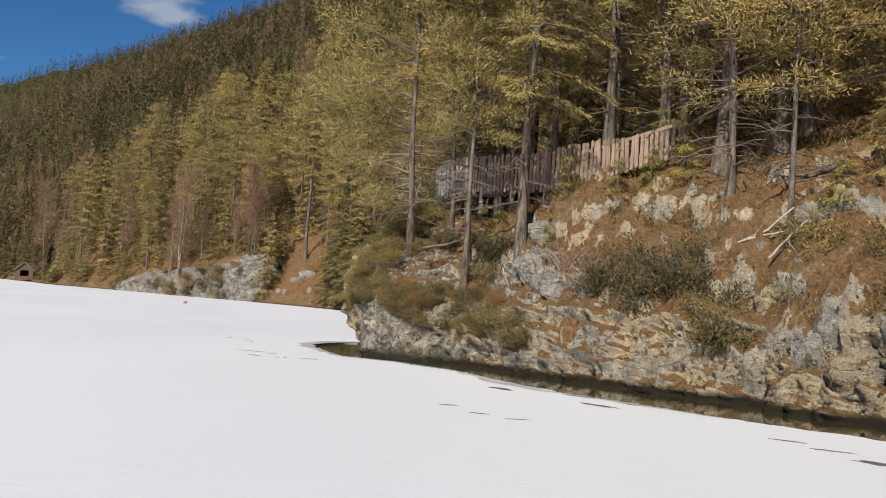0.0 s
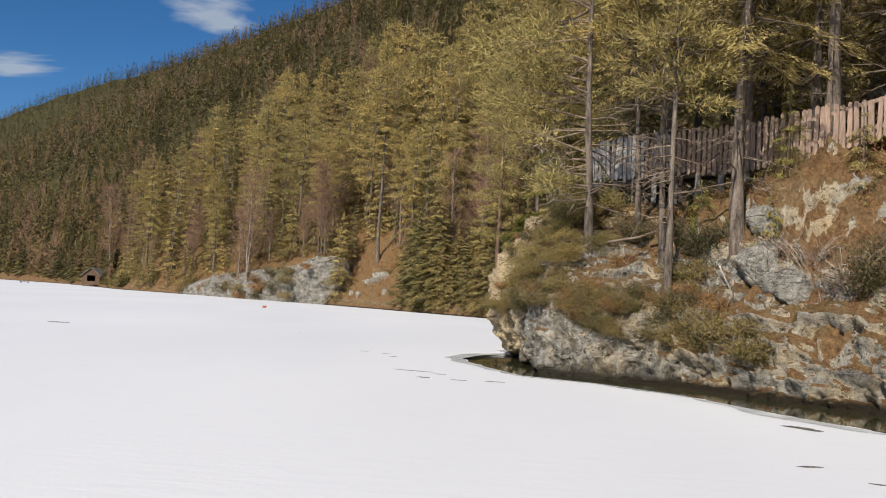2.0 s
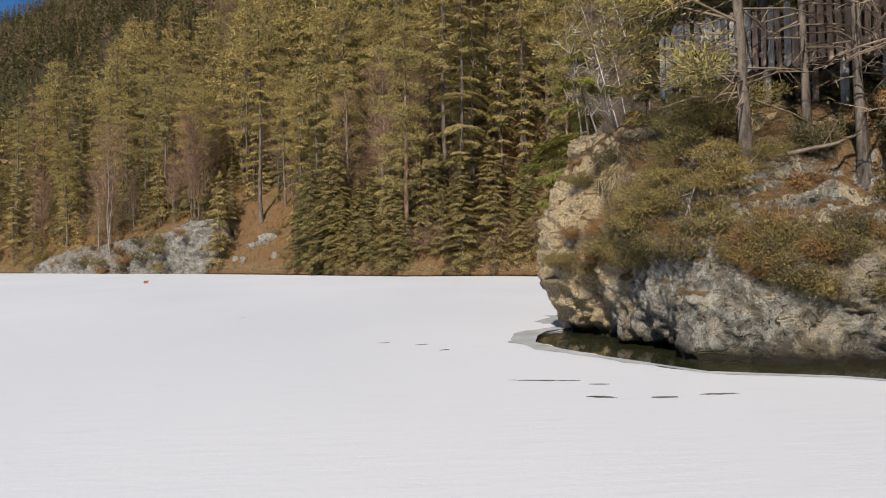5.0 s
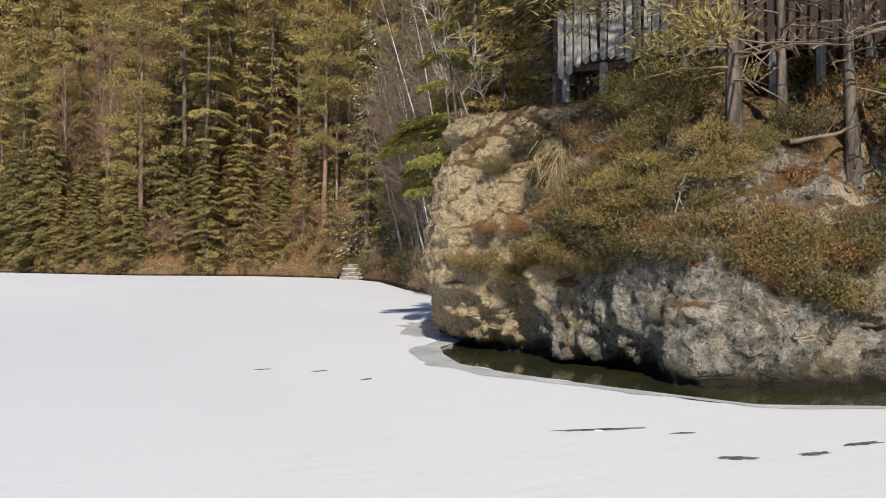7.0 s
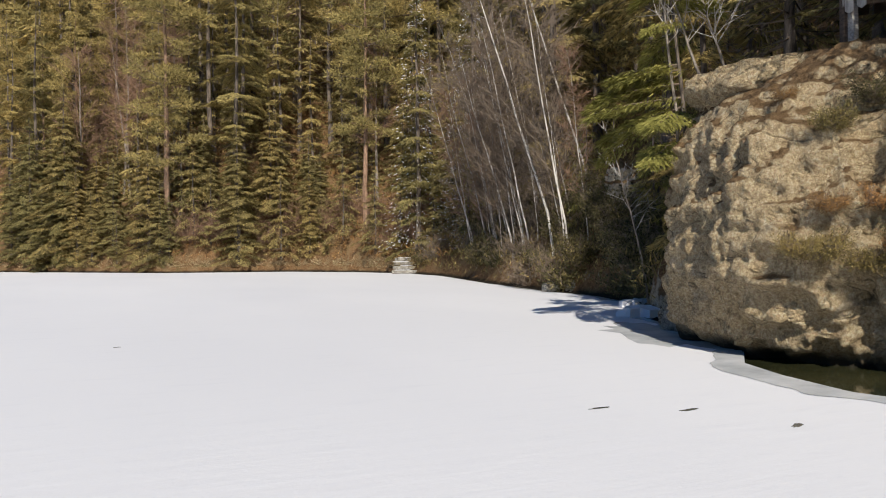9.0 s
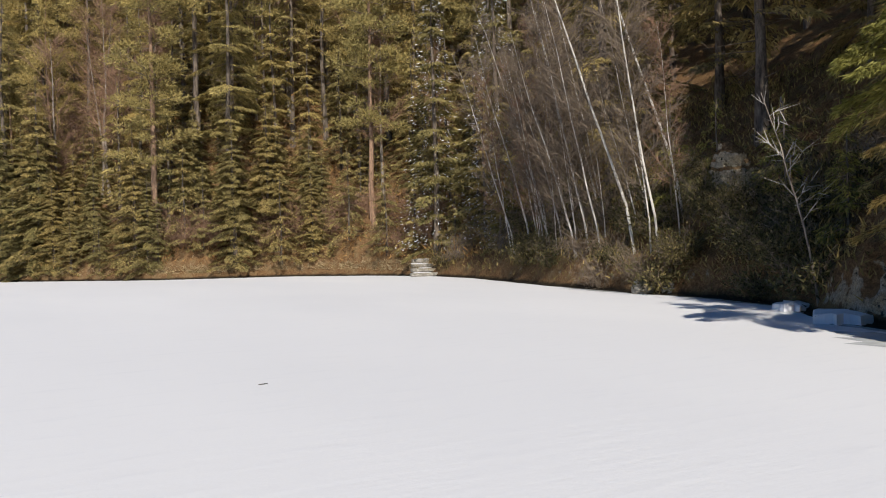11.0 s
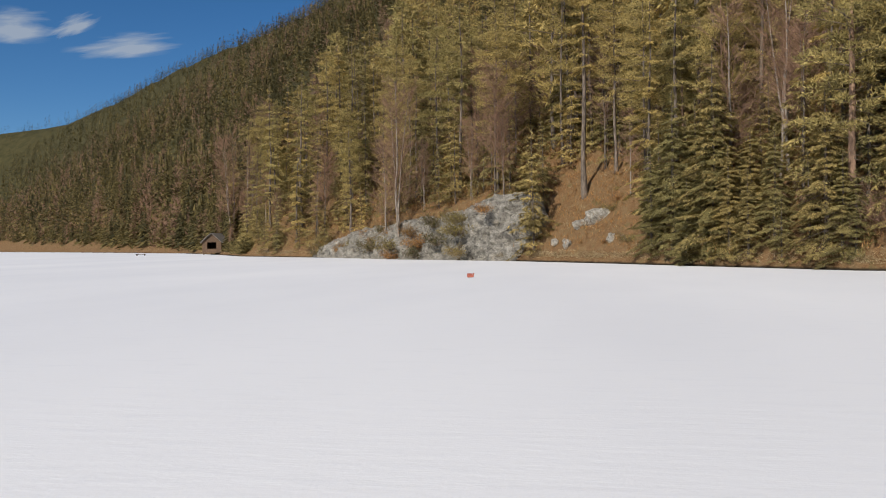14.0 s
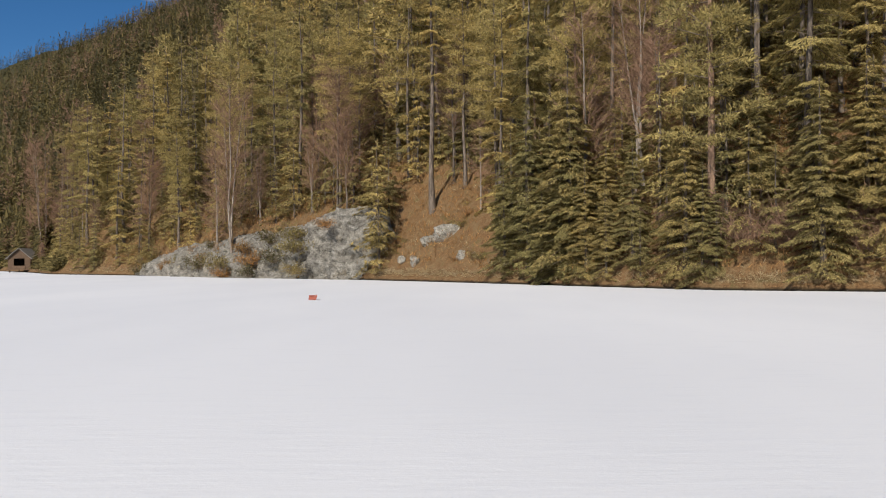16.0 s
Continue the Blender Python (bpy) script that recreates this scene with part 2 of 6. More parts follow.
SNOW, WET_ICE, SLUSH, WATER = mat_snow(), mat_wet_ice(), mat_slush(), mat_water()
ROCK_FAR = mat_rock("bluish_grey_limestone", 0.1, 2.6, 0.86, 0.6)
ROCK_MIX = mat_rock("weathered_limestone", 0.8, 1.0, 0.82, 0.95)
ROCK_TAN, ROCK_GREY, GROUND = mat_rock("tan_limestone", 1.45, 1.0, 1.0, 0.45), mat_rock("grey_limestone", 0.12), mat_ground()
ROCK_CAPE = mat_cape()
BARK_GREY = mat_bark("grey_spruce_bark", (0.050, 0.040, 0.033), (0.225, 0.185, 0.150))
BARK_PINE = mat_bark("orange_pine_bark", (0.12, 0.08, 0.055), (0.36, 0.235, 0.16))
BARK_ASH = mat_bark("grey_brown_bark", (0.14, 0.115, 0.095), (0.38, 0.33, 0.28))
BARK_PALE = mat_bark("pale_birch_bark", (0.36, 0.335, 0.30), (0.72, 0.68, 0.62))
TWIG = mat_plain("dry_twig", (0.11, 0.078, 0.053), (0.28, 0.22, 0.165), 9)
TWIG_GREY = mat_plain("bleached_dead_wood", (0.26, 0.23, 0.20), (0.56, 0.51, 0.45), 9)
TWIG_RED = mat_plain("reddish_bare_twig", (0.17, 0.10, 0.065), (0.34, 0.21, 0.14), 9)
NEEDLE_PINE = mat_needles("olive_pine_needles", (0.100, 0.080, 0.032), (0.385, 0.302, 0.122), (0.57, 0.445, 0.185))
NEEDLE_SPRUCE = mat_needles("dark_spruce_needles", (0.056, 0.049, 0.022), (0.275, 0.220, 0.092), (0.46, 0.365, 0.155))
NEEDLE_YOUNG = mat_needles("yellow_green_needles", (0.11, 0.098, 0.025), (0.28, 0.250, 0.068), (0.46, 0.40, 0.13))
NEEDLE_FAR = mat_needles("distant_conifer_needles", (0.045, 0.040, 0.019), (0.170, 0.137, 0.058), (0.27, 0.212, 0.090), 0.2, 0.05)
NEEDLE_FAR_DARK = mat_needles("distant_spruce_needles", (0.024, 0.024, 0.013), (0.090, 0.080, 0.040), (0.165, 0.138, 0.064), 0.2, 0.04)
JUNIPER = mat_needles("dark_juniper_needles", (0.022, 0.021, 0.010), (0.105, 0.092, 0.042), (0.25, 0.205, 0.095))
HEATH = mat_needles("low_shrub_leaves", (0.050, 0.039, 0.015), (0.25, 0.192, 0.074), (0.48, 0.370, 0.150))
HEATH_RUST = mat_needles("rusty_shrub_leaves", (0.075, 0.040, 0.017), (0.33, 0.180, 0.072), (0.53, 0.315, 0.135))
DRY_GRASS = mat_needles("bleached_dry_grass", (0.20, 0.15, 0.085), (0.43, 0.34, 0.21), (0.64, 0.54, 0.37), 0.15)
WOOD_BROWN = mat_plain("weathered_brown_board", (0.20, 0.135, 0.10), (0.47, 0.34, 0.265), 5, stretch=(6, 6, 0.7))
WOOD_GREY = mat_plain("weathered_grey_board", (0.19, 0.18, 0.17), (0.47, 0.44, 0.41), 5, stretch=(6, 6, 0.7))
WOOD_DARK = mat_plain("dark_old_timber", (0.05, 0.038, 0.03), (0.15, 0.11, 0.085), 5, stretch=(5, 5, 1))


# ---- mesh helpers ----
def mesh(name, verts, faces, material, smooth_shade=False):
    """A mesh from an array of corners and an array of triangles or quads."""
    verts = np.asarray(verts, np.float32)
    faces = np.asarray(faces, np.int32)
    k = faces.shape[1]
    me = bpy.data.meshes.new(name)
    me.vertices.add(len(verts))
    me.vertices.foreach_set("co", verts.ravel())
    me.loops.add(faces.size)
    me.loops.foreach_set("vertex_index", faces.ravel())
    me.polygons.add(len(faces))
    me.polygons.foreach_set("loop_start", np.arange(0, faces.size, k, dtype=np.int32))
    me.polygons.foreach_set("loop_total", np.full(len(faces), k, np.int32))
    if smooth_shade:
        me.polygons.foreach_set("use_smooth", np.ones(len(faces), bool))
    me.materials.append(material)
    me.update(calc_edges=True)
    return me


def part(name, data, parent, label="", at=None):
    ob = new(name, data)
    ob.parent = parent
    if at is not None:
        ob.matrix_basis = at
    return tagged(ob, label)


def bm_mesh(name, bm, material):
    me = bpy.data.meshes.new(name)
    bmesh.ops.recalc_face_normals(bm, faces=bm.faces)
    bm.to_mesh(me)
    bm.free()
    me.materials.append(material)
    return me


def tube(points, radii, sides=7, seed=0, rough=0.0):
    """Corners and quads of a tapering tube along points."""
    pts = np.asarray(points, float)
    n = len(pts)
    tan = np.gradient(pts, axis=0)
    tan /= np.linalg.norm(tan, axis=1)[:, None] + 1e-9
    ref = np.where(np.abs(tan[:, 2:3]) > 0.9, np.array([[1.0, 0, 0]]), np.array([[0, 0, 1.0]]))
    u = np.cross(ref, tan)
    u /= np.linalg.norm(u, axis=1)[:, None] + 1e-9
    v = np.cross(tan, u)
    a = np.arange(sides) * 2 * math.pi / sides
    rr = np.asarray(radii, float)[:, None] * np.ones(sides)
    if rough:
        rr = rr * (1 + rough * np.random.default_rng(seed).uniform(-1, 1, rr.shape))
    ring = pts[:, None] + (u[:, None] * np.cos(a)[None, :, None] + v[:, None] * np.sin(a)[None, :, None]) * rr[..., None]
    i = np.arange(n - 1)[:, None] * sides
    j = np.arange(sides)[None]
    k = (j + 1) % sides
    f = np.stack([i + j, i + k, i + sides + k, i + sides + j], -1).reshape(-1, 4)
    return ring.reshape(-1, 3), f


class Heap:
    """Gathers corners and faces of many pieces into one mesh."""

    def __init__(self):
        self.v, self.f, self.n = [], [], 0

    def add(self, v, f):
        self.v.append(np.asarray(v, float))
        self.f.append(np.asarray(f) + self.n)
        self.n += len(v)

    def mesh(self, name, material, smooth_shade=False):
        return mesh(name, np.concatenate(self.v), np.concatenate(self.f), material, smooth_shade)


def tufts(rng, base, way, length, width, face=None, loose=0.45):
    """Slim triangles from base along way, turned at random about themselves or roughly towards face."""
    way = way / (np.linalg.norm(way, axis=1)[:, None] + 1e-9)
    r = rng.normal(size=base.shape)
    if face is not None:
        r = face + r * loose
    side = np.cross(way, r)
    side = side / (np.linalg.norm(side, axis=1)[:, None] + 1e-9)
    length, width = length[:, None], width[:, None]
    a = base - side * width * 0.5
    b = base + side * width * 0.5
    c = base + way * length
    v = np.stack([a, b, c], 1).reshape(-1, 3)
    return v, np.arange(len(v)).reshape(-1, 3)


# ---- shoreline and heights of the land ----
SHORE = [(60, -400), (34, -60), (20, -10), (13, 6), (10, 12), (8.2, 15.4), (7.5, 16.5), (6.4, 18.3), (5.1, 19.5), (3.3, 21.3),
         (0.9, 23.7), (-0.4, 24.7), (-0.7, 25.8), (-0.5, 26.8), (-0.7, 28.4), (-0.6, 30), (-0.3, 32.6), (0.6, 37), (3.0, 40), (4.0, 43), (4.5, 47),
         (5.7, 52.8), (8.2, 62.6), (8.6, 67.5), (7.2, 73), (4.0, 78), (-3.3, 82), (-9.5, 90.5), (-15.8, 99.7), (-24.3, 110.5),
         (-36, 122), (-51, 139), (-73, 160), (-92, 190), (-118, 226), (-190, 300), (-360, 470), (-760, 860), (-1500, 1500),
         (-2200, 1700), (-2600, 900), (-2000, -700), (-900, -1300), (-100, -1100)]
SHORE_P = np.array(SHORE, float)
SHORE_Q = np.roll(SHORE_P, -1, axis=0)


def shore_distance(x, y):
    """Metres inland from the waterline (minus: out on the lake)."""
    a, b = SHORE_P, SHORE_Q
    if x.size < 200:
        px, py = x.reshape(-1, 1), y.reshape(-1, 1)
        ex, ey = b[:, 0] - a[:, 0], b[:, 1] - a[:, 1]
        t = np.clip(((px - a[:, 0]) * ex + (py - a[:, 1]) * ey) / (ex * ex + ey * ey), 0, 1)
        d = np.sqrt(((px - a[:, 0] - t * ex) ** 2 + (py - a[:, 1] - t * ey) ** 2).min(axis=1))
        cross = (a[:, 1] > py) != (b[:, 1] > py)
        flip = cross & (px < ex * (py - a[:, 1]) / np.where(ey == 0, 1e-9, ey) + a[:, 0])
        return np.where(flip.sum(axis=1) % 2 == 1, -d, d).reshape(x.shape)
    best = np.full(x.shape, 1e12)
    inside = np.zeros(x.shape, bool)
    for (x0, y0), (x1, y1) in zip(a, b):
        dx, dy = x1 - x0, y1 - y0
        t = np.clip(((x - x0) * dx + (y - y0) * dy) / (dx * dx + dy * dy), 0, 1)
        best = np.minimum(best, (x - x0 - t * dx) ** 2 + (y - y0 - t * dy) ** 2)
        cross = (y0 > y) != (y1 > y)
        with np.errstate(divide="ignore", invalid="ignore"):
            inside ^= cross & (x < dx * (y - y0) / (dy if dy else 1e-9) + x0)
    d = np.sqrt(best)
    return np.where(inside, -d, d)


def heights(x, y):
    """Height of the land over the lake, without its fine relief."""
    d0 = shore_distance(x, y)
    p = np.stack([x, y, 0 * x], -1)
    d = d0 + 0.5 * fbm(p * 0.35, 3, 5) * smooth(0.0, 1.5, d0) * smooth(60, 20, y)
    dp = np.maximum(d, 0)
    near = 0.07 * smooth(0, 0.06, dp) + 1.5 * smooth(0.16, 0.75, dp) + np.maximum(dp - 0.5, 0) * 1.45
    rise = 0.22 + 0.36 * smooth(5, 10, x) + 0.3 * smooth(8, 14, dp)
    near = np.where(dp > 3.2, 5.55 + (dp - 3.2) * rise, near)
    cape = 2.7 * smooth(0, 0.8, dp) + np.minimum(dp, 3.0) * 0.62 + np.maximum(dp - 3.0, 0) * 0.45
    bay = 0.5 * smooth(0, 0.5, dp) + np.minimum(dp, 6) * 1.0 + np.maximum(dp - 6, 0) * 0.72
    far = 0.24 * smooth(0, 0.10, dp) + np.minimum(dp, 9) * 1.02 + np.maximum(dp - 9, 0) * 0.71
    cliff = smooth(0, 1.6, dp) * 4.2 + np.maximum(dp - 1.2, 0) * 0.8
    w_cape = smooth(24.4, 26.6, y) * smooth(36, 33, y) * smooth(6, 2, x)
    z = near + (cape - near) * w_cape
    z = z + (bay - z) * smooth(31, 37, y)
    z = z + (far - z) * smooth(60, 72, y)
    w_cliff = smooth(-23.6, -25.5, x) * smooth(-47, -40, x) * smooth(100, 106, y) * smooth(14, 8, dp)
    z = z + (np.maximum(cliff, 0) - z) * w_cliff
    ridge = 375 - 160 * smooth(-700, -2400, x) + 60 * fbm(p * 0.0016, 3, 41)
    z = np.where(z > ridge, ridge + (z - ridge) * 0.12, z)
    z = z + (6 * fbm(p * 0.012, 3, 9) * smooth(20, 120, dp) + 1.0 * fbm(p * 0.09, 3, 3) * smooth(4, 14, dp))
    z = z + 0.22 * fbm(p * 0.8, 3, 6) * smooth(0.3, 1.5, dp)
    lake = np.maximum(-1.6, (d0 + 0.28) * 0.7) - 0.02
    rim = 0.03 + 0.05 * fbm(p * 2.5, 2, 12)
    return np.where(d0 < -0.28, lake, np.where(d0 < 0, np.minimum(rim, 0.6 * (d0 + 0.28) + 0.0), z))


def ground(x, y):
    return float(heights(np.array([float(x)]), np.array([float(y)]))[0])


def graded(stops):
    """Lines between stops of (place, spacing there)."""
    out = [stops[0][0]]
    for (a, sa), (b, sb) in zip(stops, stops[1:]):
        p = a
        while True:
            t = (p - a) / (b - a)
            p += sa + (sb - sa) * t
            if p >= b - 0.3 * sb:
                break
            out.append(p)
        out.append(b)
    return np.array(out)


def build_ground():
    xs = graded([(-4200, 260), (-900, 90), (-260, 16), (-60, 1.6), (-8, 0.7), (-3.4, 0.12), (10.5, 0.13), (16, 0.6), (40, 2.2), (300, 22), (1500, 140), (4200, 400)])
    ys = graded([(-2600, 500), (-300, 60), (-20, 4), (9, 0.6), (13.5, 0.13), (36, 0.15), (44, 0.45), (75, 0.8), (135, 0.9), (240, 4), (700, 22), (1600, 60), (4200, 300)])
    gx, gy = np.meshgrid(xs, ys)
    x, y = gx.ravel(), gy.ravel()
    z = heights(x, y)
    v = np.stack([x, y, z], -1)
    nx, ny = len(xs), len(ys)
    zz = z.reshape(ny, nx)
    gzx = np.gradient(zz, xs, axis=1).ravel()
    gzy = np.gradient(zz, ys, axis=0).ravel()
    nrm = np.stack([-gzx, -gzy, np.ones_like(gzx)], -1)
    nrm /= np.linalg.norm(nrm, axis=1)[:, None]
    d = shore_distance(x, y)
    fine = smooth(-0.05, 0.5, d) * smooth(40, 34, y) * smooth(11, 13.5, y) * smooth(16, 10, x)
    steep = smooth(0.85, 0.55, nrm[:, 2])
    q = v * np.array([1, 1, 0.8])
    rough = 0.55 * fbm(q * 0.75, 3, 21, True) * steep + 0.42 * fbm(q * 1.9, 3, 31, True) * (0.25 + 0.75 * steep) + 0.15 * fbm(q * 5.5, 3, 61) + 0.05 * fbm(q * 12.0, 2, 67)
    v = v + nrm * (rough * fine)[:, None]
    midf = smooth(0.2, 2.0, d) * smooth(44, 60, y) * smooth(260, 130, y)
    v[:, 2] += midf * (0.5 * fbm(q * 0.5, 4, 71) + 0.35 * steep * fbm(q * 0.9, 3, 77, True))
    i = (np.arange(ny - 1)[:, None] * nx + np.arange(nx - 1)[None]).ravel()
    f = np.stack([i, i + 1, i + nx + 1, i + nx], -1)
    f = f[(d[f] > -7).any(axis=1)]
    used = np.unique(f)
    back = np.zeros(len(v), np.int32)
    back[used] = np.arange(len(used))
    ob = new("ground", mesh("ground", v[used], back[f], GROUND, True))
    return tagged(ob, "steep wooded lake shore with brown litter and limestone", "ground", kind="structure")


build_ground()


# ---- water and ice ----
def build_water():
    v = [(-4000, -2500, -0.05), (4000, -2500, -0.05), (4000, 4000, -0.05), (-4000, 4000, -0.05)]
    ob = new("water", mesh("water", v, [(0, 1, 2, 3)], WATER))
    tagged(ob, "dark open lake water along the rocks", "water", kind="structure")


ICE_EDGE = [(18, -9), (11.5, 4), (8.6, 10.6), (7.1, 13.2), (6.2, 13.8), (5.1, 14.6), (4.0, 15.8), (2.6, 17.2), (1.6, 18.8), (0.4, 21.2), (-1.1, 22.7),
            (-2.6, 23.5), (-3.0, 24.4), (-3.5, 25.6), (-3.9, 26.8), (-4.1, 28.0), (-3.8, 29.2), (-3.4, 30.2), (-2.4, 31.2), (-1.5, 32.6), (-0.9, 34.2), (0.1, 36.6), (1.9, 38.8), (2.8, 40.2),
            (3.8, 43), (4.3, 47), (5.5, 52.8), (8.0, 62.6), (8.3, 67.5), (6.9, 72.8), (3.7, 77.6), (-3.6, 81.5), (-9.8, 90.0), (-16.2, 99.2), (-24.8, 110.1),
            (-36.5, 121.6), (-51.5, 138.5), (-73.6, 159.5), (-92.7, 189.5), (-118.8, 225.4), (-191, 299), (-361, 469), (-761, 858), (-1500, 1498),
            (-2198, 1698), (-2598, 900), (-1998, -698), (-898, -1298), (-100, -1098), (58, -400), (32, -60)]


def build_ice():
    rng = random.Random(4)
    pts = []
    n = len(ICE_EDGE)
    for k in range(n):
        (x0, y0), (x1, y1) = ICE_EDGE[k], ICE_EDGE[(k + 1) % n]
        length = math.hypot(x1 - x0, y1 - y0)
        close = -5 < y0 < 130 and x0 > -60
        m = max(1, min(40, int(length / (0.12 if y0 < 42 else 0.6)))) if close else 1
        for i in range(m):
            t = i / m
            j = min(0.22, length * 0.06) if close else 0
            px, py = x0 + (x1 - x0) * t, y0 + (y1 - y0) * t
            w = noise.noise(Vector((px * 1.1, py * 1.1, 0))) * 0.30 + noise.noise(Vector((px * 4.2, py * 4.2, 7))) * 0.10
            if not close or y0 > 41:
                w *= 0.3
            pts.append((px + w + rng.uniform(-j, j) * 0.15, py + w * 0.6))
    bm = bmesh.new()
    ring = [bm.verts.new((x, y, 0.0)) for x, y in pts]
    edges = [bm.edges.new((ring[i], ring[(i + 1) % len(ring)])) for i in range(len(ring))]
    bmesh.ops.triangle_fill(bm, use_beauty=True, edges=edges)
    for f in bm.faces:
        if f.normal.z < 0:
            f.normal_flip()
    low = [bm.verts.new((x, y, -0.045)) for x, y in pts]
    for i in range(len(ring)):
        j = (i + 1) % len(ring)
        bm.faces.new((ring[i], low[i], low[j], ring[j]))
    me = bpy.data.meshes.new("ice")
    bm.to_mesh(me)
    bm.free()
    me.materials.append(SNOW)
    ob = new("snow_covered_ice", me)
    tagged(ob, "flat snow-covered lake ice, white and wind-packed", "ice", kind="structure")


def blot(name, x, y, length, width, turn, material, label, z=0.004, seed=0, thick=0.0):
    """An irregular flat patch on the ice."""
    rng = random.Random(seed)
    k = 28
    c, s = math.cos(turn), math.sin(turn)
    v = []
    for i in range(k):
        a = 2 * math.pi * i / k
        r = 0.55 + 0.45 * rng.random()
        u, w = math.cos(a) * length * 0.5 * r, math.sin(a) * width * 0.5 * r
        v.append((u * c - w * s, u * s + w * c, thick * rng.uniform(0.6, 1)))
    bm = bmesh.new()
    top = [bm.verts.new(p) for p in v]
    mid = bm.verts.new((0, 0, thick * 1.1))
    low = [bm.verts.new((p[0] * 1.03, p[1] * 1.03, -0.003)) for p in v]
    for i in range(k):
        j = (i + 1) % k
        bm.faces.new((top[i], top[j], mid))
        bm.faces.new((top[i], low[i], low[j], top[j]))
    ob = new(name, bm_mesh(name, bm, material))
    ob.matrix_basis = pose(x, y, z)
    return tagged(ob, label, name.replace("_", " "), "marks on the ice")


def wet_rim():
    """Grey wet ice along the open water, with a ragged inner edge."""
    line = np.array(ICE_EDGE[5:27], float)
    seg = np.concatenate([[0], np.cumsum(np.linalg.norm(np.diff(line, axis=0), axis=1))])
    t = np.arange(0, seg[-1], 0.09)
    p = np.stack([np.interp(t, seg, line[:, k]) for k in (0, 1)], -1)
    g = np.gradient(p, axis=0)
    for k in (0, 1):
        g[:, k] = np.convolve(np.pad(g[:, k], 12, mode="edge"), np.ones(25) / 25, "valid")
    g /= np.linalg.norm(g, axis=1)[:, None]
    out = np.stack([-g[:, 1], g[:, 0]], -1)
    q = np.stack([t * 0.7, 0 * t, 0 * t], -1)
    reach = np.clip(0.20 + 0.22 * smooth(22, 29, p[:, 1]) * smooth(38, 33, p[:, 1]) + 0.35 * fbm(q, 3, 8) + 0.05 * fbm(q * 5, 2, 9), 0.06, 1.8)
    reach = reach * smooth(0, 2.5, t) * smooth(seg[-1], seg[-1] - 3.0, t) + 0.01
    a, b = p - out * 0.05, p + out * reach[:, None]
    n = len(t)
    v = np.concatenate([np.c_[a, np.full(n, 0.006)], np.c_[b, np.full(n, 0.006)]])
    i = np.arange(n - 1)
    ob = new("wet_ice_rim", mesh("wet_ice_rim", v, np.stack([i, i + n, i + n + 1, i + 1], -1), WET_ICE))
    tagged(ob, "grey wet ice beside the open water", "ice", kind="structure")


build_water()
build_ice()
wet_rim()
MARKS = [(0.3, 14.0, 0.35, 0.10, 0.2), (0.75, 13.2, 0.4, 0.07, -0.3), (1.3, 12.8, 0.45, 0.06, 0.1), (5.2, 12.4, 0.6, 0.12, -0.5), (5.5, 11.7, 0.7, 0.12, -0.4),
         (5.8, 10.8, 0.9, 0.35, -0.6), (-4.6, 21.75, 0.40, 0.14, -0.4), (-3.9, 21.6, 0.4, 0.12, 0.0), (-3.2, 21.7, 0.55, 0.12, -0.1),
         (-4.95, 23.15, 1.2, 0.10, -0.27), (-4.35, 22.7, 0.3, 0.07, -0.2), (-19.2, 34.7, 0.9, 0.55, 0.2), (-5.88, 27.1, 0.24, 0.10, 0.5),
         (-6.2, 28.1, 0.3, 0.08, 0.1), (-6.9, 28.6, 0.28, 0.07, 0.0), (-10.65, 36.8, 0.14, 0.07, 0.2), (1.4, 17.3, 0.8, 0.3, -0.8), (3.0, 15.4, 0.9, 0.25, -0.7)]
for k, (mx, my, ml, mw, ma) in enumerate(MARKS):
    blot("meltwater_mark", mx, my, ml, mw, ma, SLUSH, "dark meltwater mark on the snow-covered ice", 0.005, k)
blot("wet_ice_patch", -1.75, 33.9, 5.2, 1.9, 1.15, WET_ICE, "grey wet ice beside the shaded bay", 0.005, 50)


